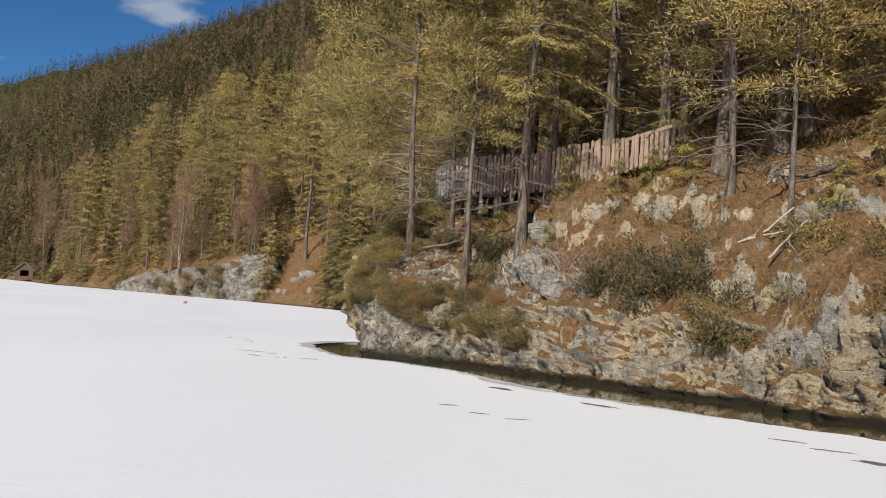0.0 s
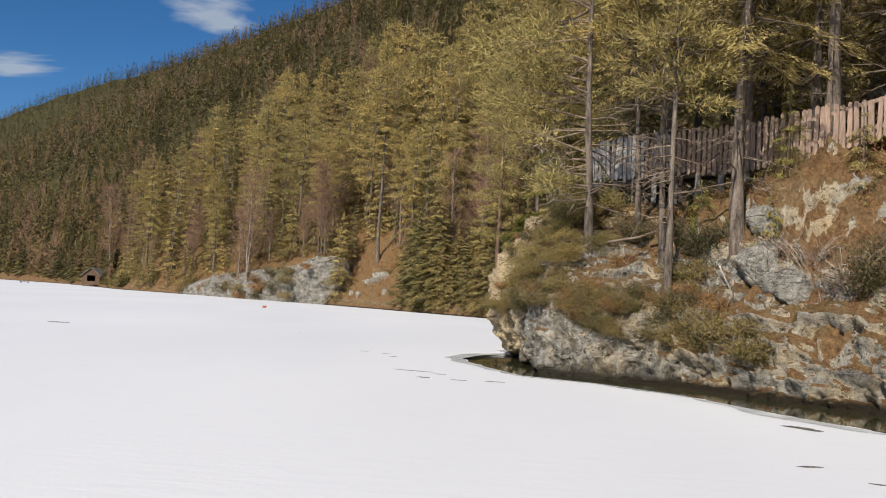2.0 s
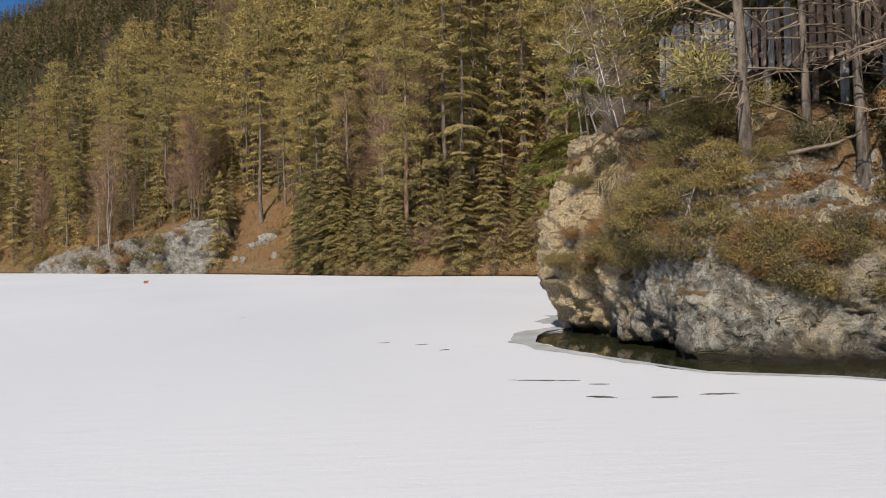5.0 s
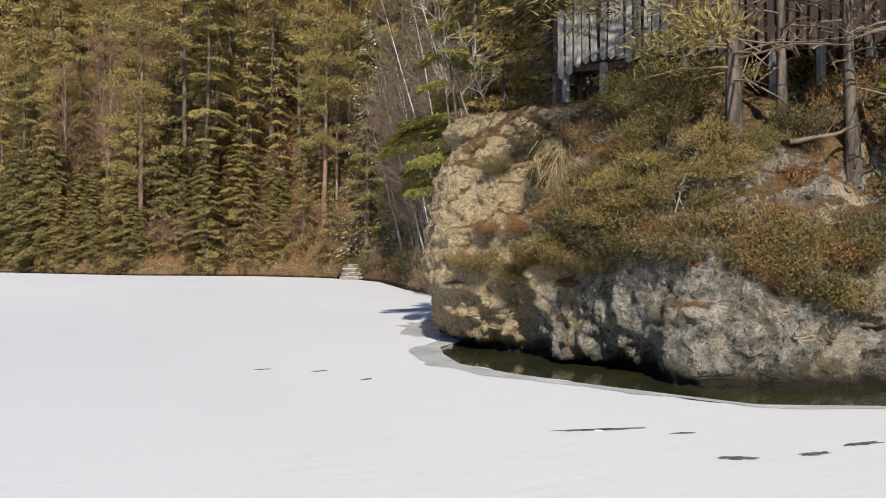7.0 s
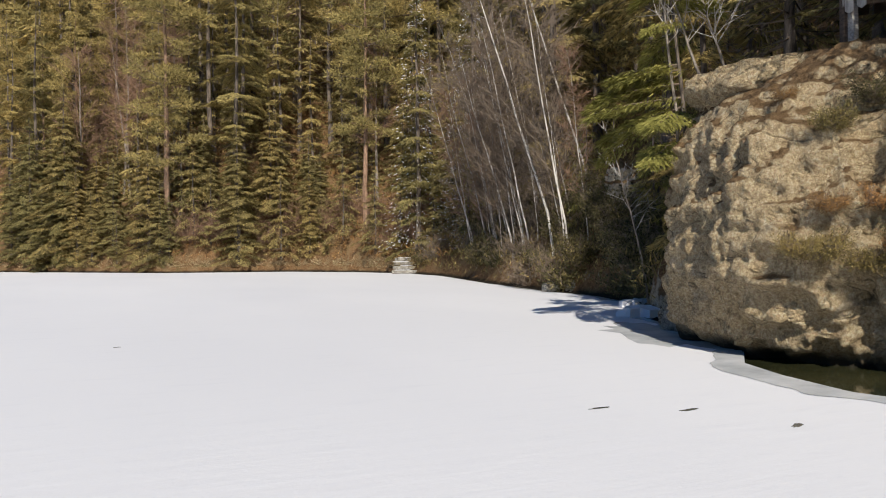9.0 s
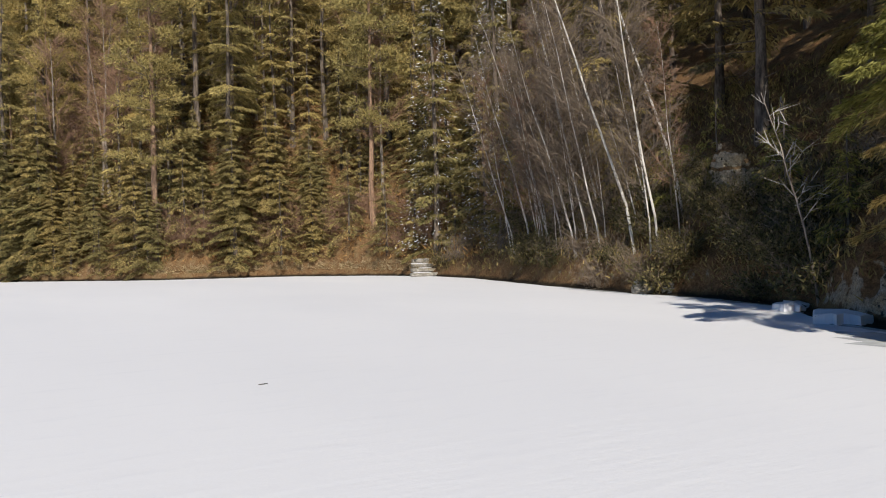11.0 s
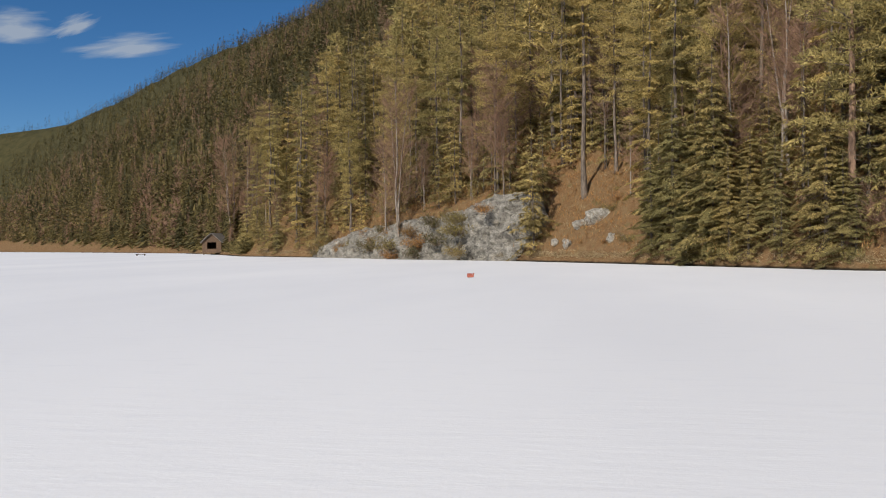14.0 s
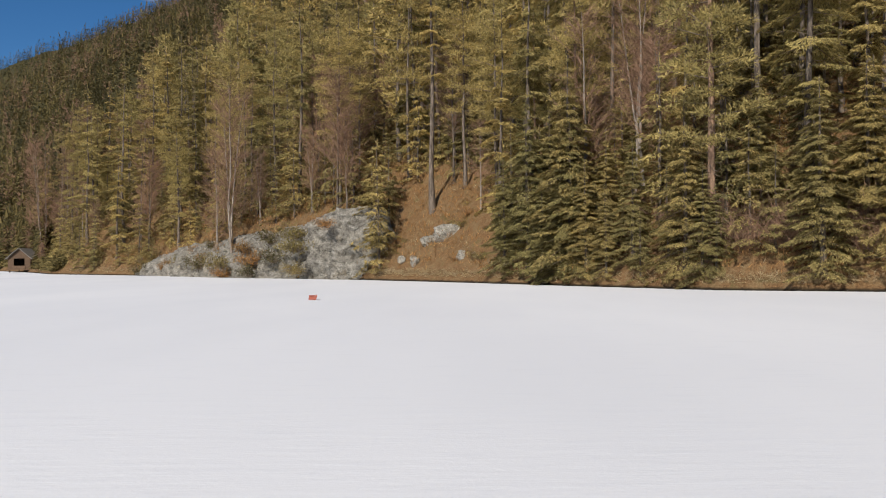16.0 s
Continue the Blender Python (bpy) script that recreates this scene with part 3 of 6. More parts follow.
# ---- rocks ----
def rock(name, centre, size, turn, material, label, seed, sub=5, rough=0.28, cut=None, sharp=1.0, parent=None, grain=1.0, square=0.6, step=0.0, barrel=False, facets=0):
    """A weathered boulder or crag: a sphere pushed into ledges, cracks and pits."""
    bm = bmesh.new()
    bmesh.ops.create_icosphere(bm, subdivisions=sub, radius=1.0)
    v = np.array([p.co[:] for p in bm.verts])
    f = np.array([[q.index for q in t.verts] for t in bm.faces])
    bm.free()
    box = np.sign(v) * np.abs(v) ** 0.72
    v = v * (1 - square) + box * square
    if facets:
        pr = np.random.default_rng(seed)
        pn = pr.normal(size=(facets, 3))
        pn /= np.linalg.norm(pn, axis=1)[:, None]
        pd = pr.uniform(0.62, 0.98, facets)
        dirs = v / np.linalg.norm(v, axis=1)[:, None]
        reach = np.min(np.where(dirs @ pn.T > 0.12, pd[None] / np.maximum(dirs @ pn.T, 0.12), 9.0), axis=1)
        v = dirs * np.minimum(reach, 1.25)[:, None]
    if barrel:
        zz = np.clip(np.abs(v[:, 2]), 0, 0.999)
        full = (1 - zz ** 5) ** 0.2 / np.sqrt(1 - zz ** 2)
        v[:, :2] *= (1 + (full - 1) * np.where(v[:, 2] > 0, 0.5, 0.85))[:, None]
    s = np.array(size)
    n = v / np.linalg.norm(v, axis=1)[:, None]
    w = v * s
    q = w + seed * 7.3
    mean = float(np.mean(s))
    k = 1.0 / mean
    lim = min(1.0, mean / (0.7 * grain))
    g = 1.0 / grain
    ledge = (q[:, 2] * 2.3 * g + 0.8 * fbm(q * 0.9 * g, 3, seed + 2)) % 1.0
    push = rough * mean * 0.9 * fbm(q * k * 1.0, 3, seed)
    push = push + grain * lim * (0.17 * sharp * fbm(q * 1.3 * g, 3, seed + 5, True) + 0.11 * fbm(q * 3.1 * g, 3, seed + 9, True) + 0.08 * fbm(q * 7.0 * g, 3, seed + 3, True) + 0.07 * (ledge ** 3 - 0.25))
    if step:
        push = 0.35 * push + 0.65 * step * np.round(push / step)
    w = w + n * push[:, None]
    if cut is not None:
        w = cut(w)
    ob = new(name, mesh(name, w, f, material, not facets))
    ob.matrix_basis = pose(*centre, 0, 0, turn)
    if parent:
        ob.parent = parent
        return ob
    return tagged(ob, label, "rock")


def rock_wall(name, line, inward, shapes, levels, material, parent, seed, pitch=0.065, rough=1.0, grain=1.0, step=0.0, smooth_shade=True):
    """A rock face lofted along a line in plan. Each station has a row of shapes: how far the face lies back at each level."""
    line, shapes, levels = np.array(line, float), np.array(shapes, float), np.array(levels, float)
    seg = np.concatenate([[0], np.cumsum(np.linalg.norm(np.diff(line, axis=0), axis=1))])
    n = int(seg[-1] / pitch)
    t = np.linspace(0, seg[-1], n)
    w = max(3, int(0.5 * grain / pitch)) | 1

    def eased(col):
        return np.convolve(np.pad(np.interp(t, seg, col), w // 2, mode="edge"), np.ones(w) / w, "valid")

    base = np.stack([eased(line[:, 0]), eased(line[:, 1])], -1)
    back = np.stack([eased(shapes[:, k]) for k in range(shapes.shape[1])], -1)
    tall = np.stack([eased(levels[:, k]) for k in range(levels.shape[1])], -1)
    m = int(np.max(np.sum(np.hypot(np.diff(back, axis=1), np.diff(tall, axis=1)), axis=1)) / pitch)
    u = np.linspace(0, 1, m)
    arc = np.concatenate([np.zeros((n, 1)), np.cumsum(np.hypot(np.diff(back, axis=1), np.diff(tall, axis=1)), axis=1)], axis=1)
    arc /= arc[:, -1:]
    depth = np.stack([np.interp(u, arc[i], back[i]) for i in range(n)])
    z = np.stack([np.interp(u, arc[i], tall[i]) for i in range(n)])
    k = np.ones(9) / 9
    depth = np.stack([np.convolve(np.pad(r, 4, mode="edge"), k, "valid") for r in depth])
    to = np.array(inward, float)[None] - base if len(inward) == 2 else np.tile(np.array(inward[:2], float), (n, 1))
    to /= np.linalg.norm(to, axis=1)[:, None]
    v = np.stack([base[:, None, 0] + to[:, None, 0] * depth, base[:, None, 1] + to[:, None, 1] * depth, z], -1)
    nrm = np.cross(np.gradient(v, axis=0), np.gradient(v, axis=1))
    nrm /= np.linalg.norm(nrm, axis=2)[..., None] + 1e-9
    if (nrm[:, m // 3, :2] * -to).sum() < 0:
        nrm = -nrm
    v, nrm = v.reshape(-1, 3), nrm.reshape(-1, 3)
    q = v / grain
    ledge = (q[:, 2] * 1.9 + 0.9 * fbm(q * 0.8, 3, seed)) % 1.0
    push = 0.34 * fbm(q * 0.8, 3, seed + 1, True) + 0.22 * fbm(q * 2.1, 3, seed + 11, True) + 0.11 * fbm(q * 5.5, 3, seed + 21, True) + 0.04 * fbm(q * 13, 2, seed + 31) + 0.10 * (ledge ** 3 - 0.3)
    push = push * grain * rough
    if step:
        push = 0.35 * push + 0.65 * step * np.round(push / step)
    push *= np.clip(1.3 - nrm[:, 2], 0.3, 1.0)
    v = v + nrm * push[:, None]
    i = (np.arange(n - 1)[:, None] * m + np.arange(m - 1)[None]).ravel()
    f = np.stack([i, i + m, i + m + 1, i + 1], -1)
    ob = new(name, mesh(name, v, f, material, smooth_shade))
    ob.parent = parent
    return ob, v


def slab_cut(w):
    w[:, 2] = np.where(w[:, 2] > 0.15, 0.15 + (w[:, 2] - 0.15) * 0.3, w[:, 2])
    return w


def thing(name, label, category, group=""):
    ob = new(name)
    ob.empty_display_size = 0.2
    return tagged(ob, label, category, group)


cape = thing("rock_cape", "overhanging tan limestone cape above dark water", "cliff")
CAPE_LEVELS = [-0.3, 0.1, 0.45, 0.9, 1.5, 2.1, 2.7, 3.15, 3.55, 3.95, 4.3, 4.5, 4.2]
FACE_BANK = [0.0, 0.0, 0.03, 0.06, 0.12, 0.30, 0.75, 1.25, 1.9, 2.7, 3.6, 4.4, 5.0]
FACE_CORNER = [0.05, 0.0, -0.05, 0.0, 0.05, 0.25, 0.65, 1.1, 1.9, 2.8, 3.6, 4.4, 5.0]
FACE_CAVE = [0.8, 0.62, 0.30, 0.0, -0.08, 0.02, 0.30, 0.60, 1.0, 1.6, 2.4, 3.2, 4.2]
FACE_MID = [0.35, 0.22, 0.06, -0.05, -0.12, 0.0, 0.18, 0.33, 0.55, 0.95, 1.6, 2.5, 3.6]
FACE_KNOB = [0.95, 0.68, 0.34, 0.08, -0.04, -0.06, 0.02, 0.16, 0.42, 0.85, 1.45, 2.4, 3.6]
FACE_NORTH = [0.35, 0.2, 0.1, 0.0, 0.0, 0.0, 0.05, 0.15, 0.3, 0.5, 0.8, 1.5, 2.6]
CAPE_STATIONS = [(3.0, 22.4, FACE_BANK), (1.5, 23.45, FACE_BANK), (0.1, 24.3, FACE_BANK), (-1.0, 24.6, FACE_BANK), (-1.75, 25.0, FACE_CORNER), (-2.0, 25.45, FACE_CORNER),
                 (-2.05, 26.0, FACE_CAVE), (-2.2, 26.9, FACE_CAVE), (-2.3, 27.8, FACE_MID), (-2.35, 28.8, FACE_MID), (-2.75, 29.3, FACE_KNOB), (-3.1, 30.05, FACE_KNOB),
                 (-2.95, 30.9, FACE_KNOB), (-2.55, 31.9, FACE_KNOB), (-1.95, 32.9, FACE_NORTH), (-1.0, 33.8, FACE_NORTH), (0.3, 34.5, FACE_NORTH), (1.5, 34.9, FACE_NORTH)]
CRAG, CRAG_V = rock_wall("crag", [p[:2] for p in CAPE_STATIONS], (3.0, 29.5), [p[2] for p in CAPE_STATIONS], [CAPE_LEVELS] * len(CAPE_STATIONS), ROCK_CAPE, cape, 203, 0.055, 0.8)
rock("crown_slab", (-0.95, 31.5, 4.2), (1.15, 1.5, 0.40), 24, ROCK_TAN, "", 14, 5, 0.22, slab_cut, parent=cape)


def standing(x, y):
    """Height of the ground, or of the cape's top where it lies higher."""
    z = ground(x, y)
    if -3.2 < x < 3.2 and 22 < y < 35:
        near = (np.abs(CRAG_V[:, 0] - x) < 0.12) & (np.abs(CRAG_V[:, 1] - y) < 0.12)
        if near.any():
            z = max(z, float(CRAG_V[near, 2].max()))
    return z


grey_cliff = thing("grey_cliff", "pale grey limestone cliff at the edge of the lake", "cliff")
CLIFF_LINE = [(-23.6, 110.4), (-24.2, 111.0), (-24.9, 111.5), (-28.0, 114.2), (-31.5, 117.4), (-36.2, 122.0), (-41.5, 128.0), (-46.5, 133.8), (-51.2, 139.2), (-55.0, 143.0)]
CLIFF_TALL = [1.5, 4.8, 6.0, 5.8, 4.6, 4.3, 3.6, 3.4, 2.2, 0.9]
CLIFF_BACK = [-0.1, 0.0, 0.15, 0.45, 0.75, 1.15, 1.9, 3.4]
CLIFF_UP = [-0.08, 0.02, 0.2, 0.42, 0.66, 0.86, 1.0, 1.02]
rock_wall("crag", CLIFF_LINE, (0.74, 0.67, 0.0), [[b - 0.35 for b in CLIFF_BACK]] * len(CLIFF_LINE), [[u * h for u in CLIFF_UP] for h in CLIFF_TALL], ROCK_FAR, grey_cliff, 401, 0.20, 1.25, 2.2, 0.3, False)

OUTCROPS = [(7.85, 17.85, 2.35, 0.5, 0.4, 0.6, ROCK_GREY), (3.95, 21.8, 0.9, 0.7, 0.45, 0.85, ROCK_GREY), (4.8, 21.0, 0.45, 0.6, 0.4, 0.5, ROCK_GREY), (3.2, 22.8, 2.2, 0.6, 0.4, 0.45, ROCK_GREY),
            (2.5, 23.2, 2.8, 0.45, 0.4, 0.5, ROCK_GREY), (1.45, 23.75, 1.1, 0.5, 0.4, 0.8, ROCK_MIX), (0.4, 24.3, 1.2, 0.6, 0.5, 0.7, ROCK_MIX), (6.5, 19.4, 0.6, 0.9, 0.45, 0.6, ROCK_MIX),
            (7.65, 17.6, 0.6, 0.85, 0.5, 0.7, ROCK_MIX), (8.65, 16.1, 0.7, 0.9, 0.55, 0.8, ROCK_MIX), (8.9, 16.6, 1.8, 0.8, 0.6, 0.45, ROCK_MIX), (9.2, 15.1, 1.5, 0.8, 0.8, 0.8, ROCK_GREY),
            (9.9, 13.4, 0.9, 1.0, 0.9, 1.0, ROCK_MIX), (5.5, 19.8, 0.3, 0.26, 0.22, 0.2, ROCK_MIX), (3.55, 22.5, 1.5, 0.5, 0.4, 0.3, ROCK_GREY), (2.85, 24.2, 3.8, 0.4, 0.4, 0.3, ROCK_GREY)]
for k, (x3, y3, z3, sx, sy, sz, m3) in enumerate(OUTCROPS):
    rock("rock_outcrop", (x3, y3, z3), (sx, sy, sz), -40 + 13 * (k % 5), m3, "weathered grey limestone outcrop in the steep bank" if m3 is ROCK_GREY else "weathered tan limestone outcrop in the steep bank", 50 + k, 5 if max(sx, sz) > 0.55 else 4, 0.2, facets=15)


def build_bank_cliff():
    """The broken rock face at the foot of the steep bank, from the water to about two metres."""
    line = np.array([p for p in SHORE if p[1] >= 6 and p[0] > 0.8 and p[1] < 24.0], float)
    seg = np.concatenate([[0], np.cumsum(np.linalg.norm(np.diff(line, axis=0), axis=1))])
    n = int(seg[-1] / 0.075)
    t = np.linspace(0, seg[-1], n)
    base = np.stack([np.interp(t, seg, line[:, k]) for k in (0, 1)], -1)
    ker = np.ones(15) / 15
    pad = np.pad(base, ((7, 7), (0, 0)), mode="edge")
    base = np.stack([np.convolve(pad[:, k], ker, "valid") for k in (0, 1)], -1)
    tan = np.gradient(base, axis=0)
    tan /= np.linalg.norm(tan, axis=1)[:, None]
    out = np.stack([-tan[:, 1], tan[:, 0]], -1)
    if shore_distance(base[:1, 0] + out[:1, 0], base[:1, 1] + out[:1, 1])[0] > 0:
        out = -out
    m = 46
    z = np.linspace(-0.25, 2.25, m)
    inset = np.interp(z, [-0.25, 0.07, 0.6, 1.5, 2.25], [-0.05, 0.05, 0.12, 0.36, 0.75])
    x = base[:, None, 0] - out[:, None, 0] * inset[None]
    y = base[:, None, 1] - out[:, None, 1] * inset[None]
    v = np.stack([x, y, np.broadcast_to(z, x.shape)], -1).reshape(-1, 3)
    nrm = np.stack([out[:, 0], out[:, 1], np.full(n, 0.35)], -1)
    nrm = np.repeat(nrm / np.linalg.norm(nrm, axis=1)[:, None], m, axis=0)
    ledge = (v[:, 2] * 1.9 + 0.9 * fbm(v * 0.8, 3, 3)) % 1.0
    push = 0.46 * fbm(v * 0.9, 3, 301, True) + 0.30 * fbm(v * 2.3, 3, 311, True) + 0.14 * fbm(v * 6.0, 2, 321, True) + 0.12 * (ledge ** 3 - 0.3)
    push = 0.4 * push + 0.6 * 0.11 * np.round(push / 0.11)
    top = np.tile(smooth(2.25, 1.5, z), n)
    v = v + nrm * (push * (0.35 + 0.65 * top) - 0.30 * (1 - top))[:, None]
    i = (np.arange(n - 1)[:, None] * m + np.arange(m - 1)[None]).ravel()
    f = np.stack([i, i + m, i + m + 1, i + 1], -1)
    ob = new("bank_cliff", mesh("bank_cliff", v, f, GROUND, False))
    tagged(ob, "broken limestone face at the foot of the bank", "cliff", kind="structure")


build_bank_cliff()

rock("bay_rock", (5.2, 43.6, 3.4), (0.4, 0.6, 0.7), 20, GROUND, "mossy grey rock face in the shaded bay", 97, 5, 0.2, facets=14)


# ---- trees ----
def trunk_line(rng, h, lean=0.0, way=0.0, bend=0.02, n=9):
    s = np.linspace(0, 1, n)
    wob = np.cumsum(rng.normal(0, bend, (n, 2)), axis=0) * h / n * 1.5
    wob -= wob[0]
    x = lean * h * s ** 1.2 * math.cos(way) + wob[:, 0]
    y = lean * h * s ** 1.2 * math.sin(way) + wob[:, 1]
    return np.stack([x, y, s * h - 0.4 * (s == 0)], -1)


def at_height(line, z):
    zs = line[:, 2]
    return np.stack([np.interp(z, zs, line[:, 0]), np.interp(z, zs, line[:, 1]), z], -1)


def trunk_mesh(name, line, r0, material, sides=8, top=0.02):
    s = np.linspace(0, 1, len(line))
    rad = np.maximum(r0 * (1 - s) ** 0.8, top)
    rad[0] *= 1.5
    v, f = tube(line, rad, sides, 1, 0.06)
    return mesh(name, v, f, material, True)


def limb_tris(p0, p1, p2, r, coarse=False):
    """Three-sided limbs through start, middle and end, for many limbs at once."""
    m = len(p0)
    if coarse:
        rr = np.asarray(r)[:, None]
        side = np.cross(p2 - p0, np.array([0.13, 0.21, 1.0]))
        side /= np.linalg.norm(side, axis=1)[:, None] + 1e-9
        v = np.stack([p0 - side * rr, p0 + side * rr, p2, p0 - np.array([0, 0, 1.6]) * rr], 1).reshape(-1, 3)
        return v, (np.arange(m)[:, None, None] * 4 + np.array([(0, 1, 2), (1, 3, 2), (3, 0, 2)])[None]).reshape(-1, 3)
    way = p2 - p0
    side = np.cross(way, np.array([0.13, 0.21, 1.0]))
    side /= np.linalg.norm(side, axis=1)[:, None] + 1e-9
    upv = np.cross(side, way)
    upv /= np.linalg.norm(upv, axis=1)[:, None] + 1e-9
    r = np.asarray(r)[:, None]
    corners = []
    for p, k in ((p0, 1.0), (p1, 0.65)):
        for a in (0, 2.094, 4.189):
            corners.append(p + (side * math.cos(a) + upv * math.sin(a)) * r * k)
    corners.append(p2)
    v = np.stack(corners, 1).reshape(-1, 3)
    tri = []
    for a in range(3):
        b = (a + 1) % 3
        tri += [(a, b, 3 + b), (a, 3 + b, 3 + a), (3 + a, 3 + b, 6)]
    f = (np.arange(m)[:, None, None] * 7 + np.array(tri)[None]).reshape(-1, 3)
    return v, f


def conifer(seed, h, radius, base, count, kind, leaf, bark, r0, lean=0.0, way=0.0, dead=14, size=0.42, per=60, skirt=0.0, slim=0.25, coarse=True, sector=None):
    """Meshes of one conifer: trunk, limbs and needle crown. base: where the crown begins, as a part of the height.
    sector: middle direction to which the lowest third of the boughs is held."""
    rng = np.random.default_rng(seed)
    line = trunk_line(rng, h, lean, way)
    u = np.sort(rng.random(count)) ** (0.9 if kind == "spruce" else 0.8)
    if kind == "spruce":
        tiers = max(6, count // 5)
        u = np.clip((np.floor(u * tiers) + 0.5 + rng.normal(0, 0.16, count)) / tiers, 0.0, 0.995)
    z = h * (base + (0.985 - base) * u)
    az = np.arange(count) * 2.39996 + rng.uniform(-0.5, 0.5, count)
    if sector is not None:
        az = np.where(u < 0.5, sector + rng.uniform(-1.0, 1.0, count), az)
    if kind == "spruce":
        reach = radius * ((1 - u) ** 0.8 * 0.95 + 0.05) * rng.uniform(0.6, 1.15, count) * (1 - 0.35 * np.exp(-u * 9) * (1 - skirt))
        rise, fall = rng.uniform(-0.16, 0.12, count), rng.uniform(0.15, 0.42, count)
    else:
        reach = radius * (np.sin(np.clip(u * 0.86 + 0.14, 0, 1) * math.pi) ** 0.7 * 0.9 + 0.12) * rng.uniform(0.45, 1.2, count)
        rise, fall = rng.uniform(0.0, 0.55, count), rng.uniform(0.05, 0.4, count)
    p0 = at_height(line, z)
    out = np.stack([np.cos(az), np.sin(az), 0 * az], -1)
    tang = np.stack([-np.sin(az), np.cos(az), 0 * az], -1)
    top_up = np.array([0, 0, 1.0])

    def along(k, s):
        r = reach[k] * s
        return p0[k] + out[k] * r[:, None] + top_up * (reach[k] * (rise[k] * s - fall[k] * s * s))[:, None]

    ks = np.arange(count)
    lv, lf = limb_tris(p0, along(ks, np.full(count, 0.55)), along(ks, np.full(count, 0.97)), np.maximum(0.012, reach * 0.014), coarse)
    limbs = Heap()
    limbs.add(lv, lf)
    if dead:
        zd = h * rng.uniform(max(0.08, base * 0.35), base + 0.18, dead)
        ad = rng.uniform(0, 6.283, dead)
        ld = rng.uniform(0.25, 0.75, dead) * radius
        od = np.stack([np.cos(ad), np.sin(ad), rng.uniform(-0.35, 0.15, dead)], -1)
        q0 = at_height(line, zd)
        dv, df = limb_tris(q0, q0 + od * (ld * 0.5)[:, None], q0 + od * ld[:, None] + top_up * (-0.12 * ld)[:, None], np.full(dead, 0.016) + ld * 0.006, coarse)
        limbs.add(dv, df)
        tw = rng.integers(0, dead, dead * 5)
        st = rng.uniform(0.35, 1, dead * 5)
        b = q0[tw] + od[tw] * (ld[tw] * st)[:, None]
        dv, df = tufts(rng, b, od[tw] * 0.5 + rng.normal(0, 0.6, (len(tw), 3)), rng.uniform(0.2, 0.6, len(tw)), np.full(len(tw), 0.02))
        limbs.add(dv, df)
    amount = np.maximum(6, (per * (reach / radius) ** 1.15)).astype(int)
    k = np.repeat(ks, amount)
    m = len(k)
    if kind == "spruce":
        # flat sprays to both sides of the bough, hanging at their tips
        s = 0.10 + 0.90 * rng.random(m) ** 0.75
        lateral = rng.uniform(-1, 1, m) * 0.40 * (1.05 - s) ** 0.6 * reach[k]
        b = along(k, s) + tang[k] * lateral[:, None]
        b[:, 2] += rng.normal(0, 0.035, m) - np.abs(lateral) * 0.25
        way3 = out[k] * rng.uniform(0.25, 0.9, m)[:, None] + tang[k] * (np.sign(lateral) * rng.uniform(0.1, 0.8, m))[:, None]
        way3[:, 2] -= rng.uniform(0.05, 0.75, m)
        face = out[k] * 0.65 + top_up * 0.8
    else:
        clump = rng.integers(2, 5, count)[k]
        c = np.floor(rng.random(m) * clump) / clump
        s = 0.42 + 0.58 * c + rng.normal(0, 0.07, m)
        if sector is not None:
            s = np.where(u[k] < 0.5, 0.64 + 0.36 * c + rng.normal(0, 0.06, m), s)
        ball = rng.normal(size=(m, 3))
        ball /= np.linalg.norm(ball, axis=1)[:, None]
        rr = rng.uniform(0.15, 1, m) ** 0.5 * (0.24 + 0.13 * reach[k]) * rng.uniform(0.8, 1.2, m)
        b = along(k, s) + ball * rr[:, None] * np.array([1, 1, 0.45]) + tang[k] * (np.sin(c * 17 + k) * 0.22 * reach[k])[:, None]
        way3 = ball * 0.8 + out[k] * 0.4 + rng.normal(0, 0.4, (m, 3))
        way3[:, 2] += 0.35
        face = ball + out[k] * 0.35 + top_up * 0.35
    leafs = Heap()
    leafs.add(*tufts(rng, b, way3, rng.uniform(0.7, 1.5, m) * size, rng.uniform(0.7, 1.2, m) * size * slim * 1.15, face))
    tip = np.stack([np.zeros(10), np.zeros(10), np.linspace(0.9, 0.99, 10) * h], -1)
    tip[:, :2] = at_height(line, tip[:, 2])[:, :2]
    wt = rng.normal(0, 0.5, (10, 3))
    wt[:, 2] = 1
    leafs.add(*tufts(rng, tip, wt, np.full(10, size * 1.3), np.full(10, size * 0.4)))
    return {"trunk": trunk_mesh("trunk", line, r0, bark), "branchwork": limbs.mesh("branchwork", TWIG), "crown": leafs.mesh("crown", leaf)}


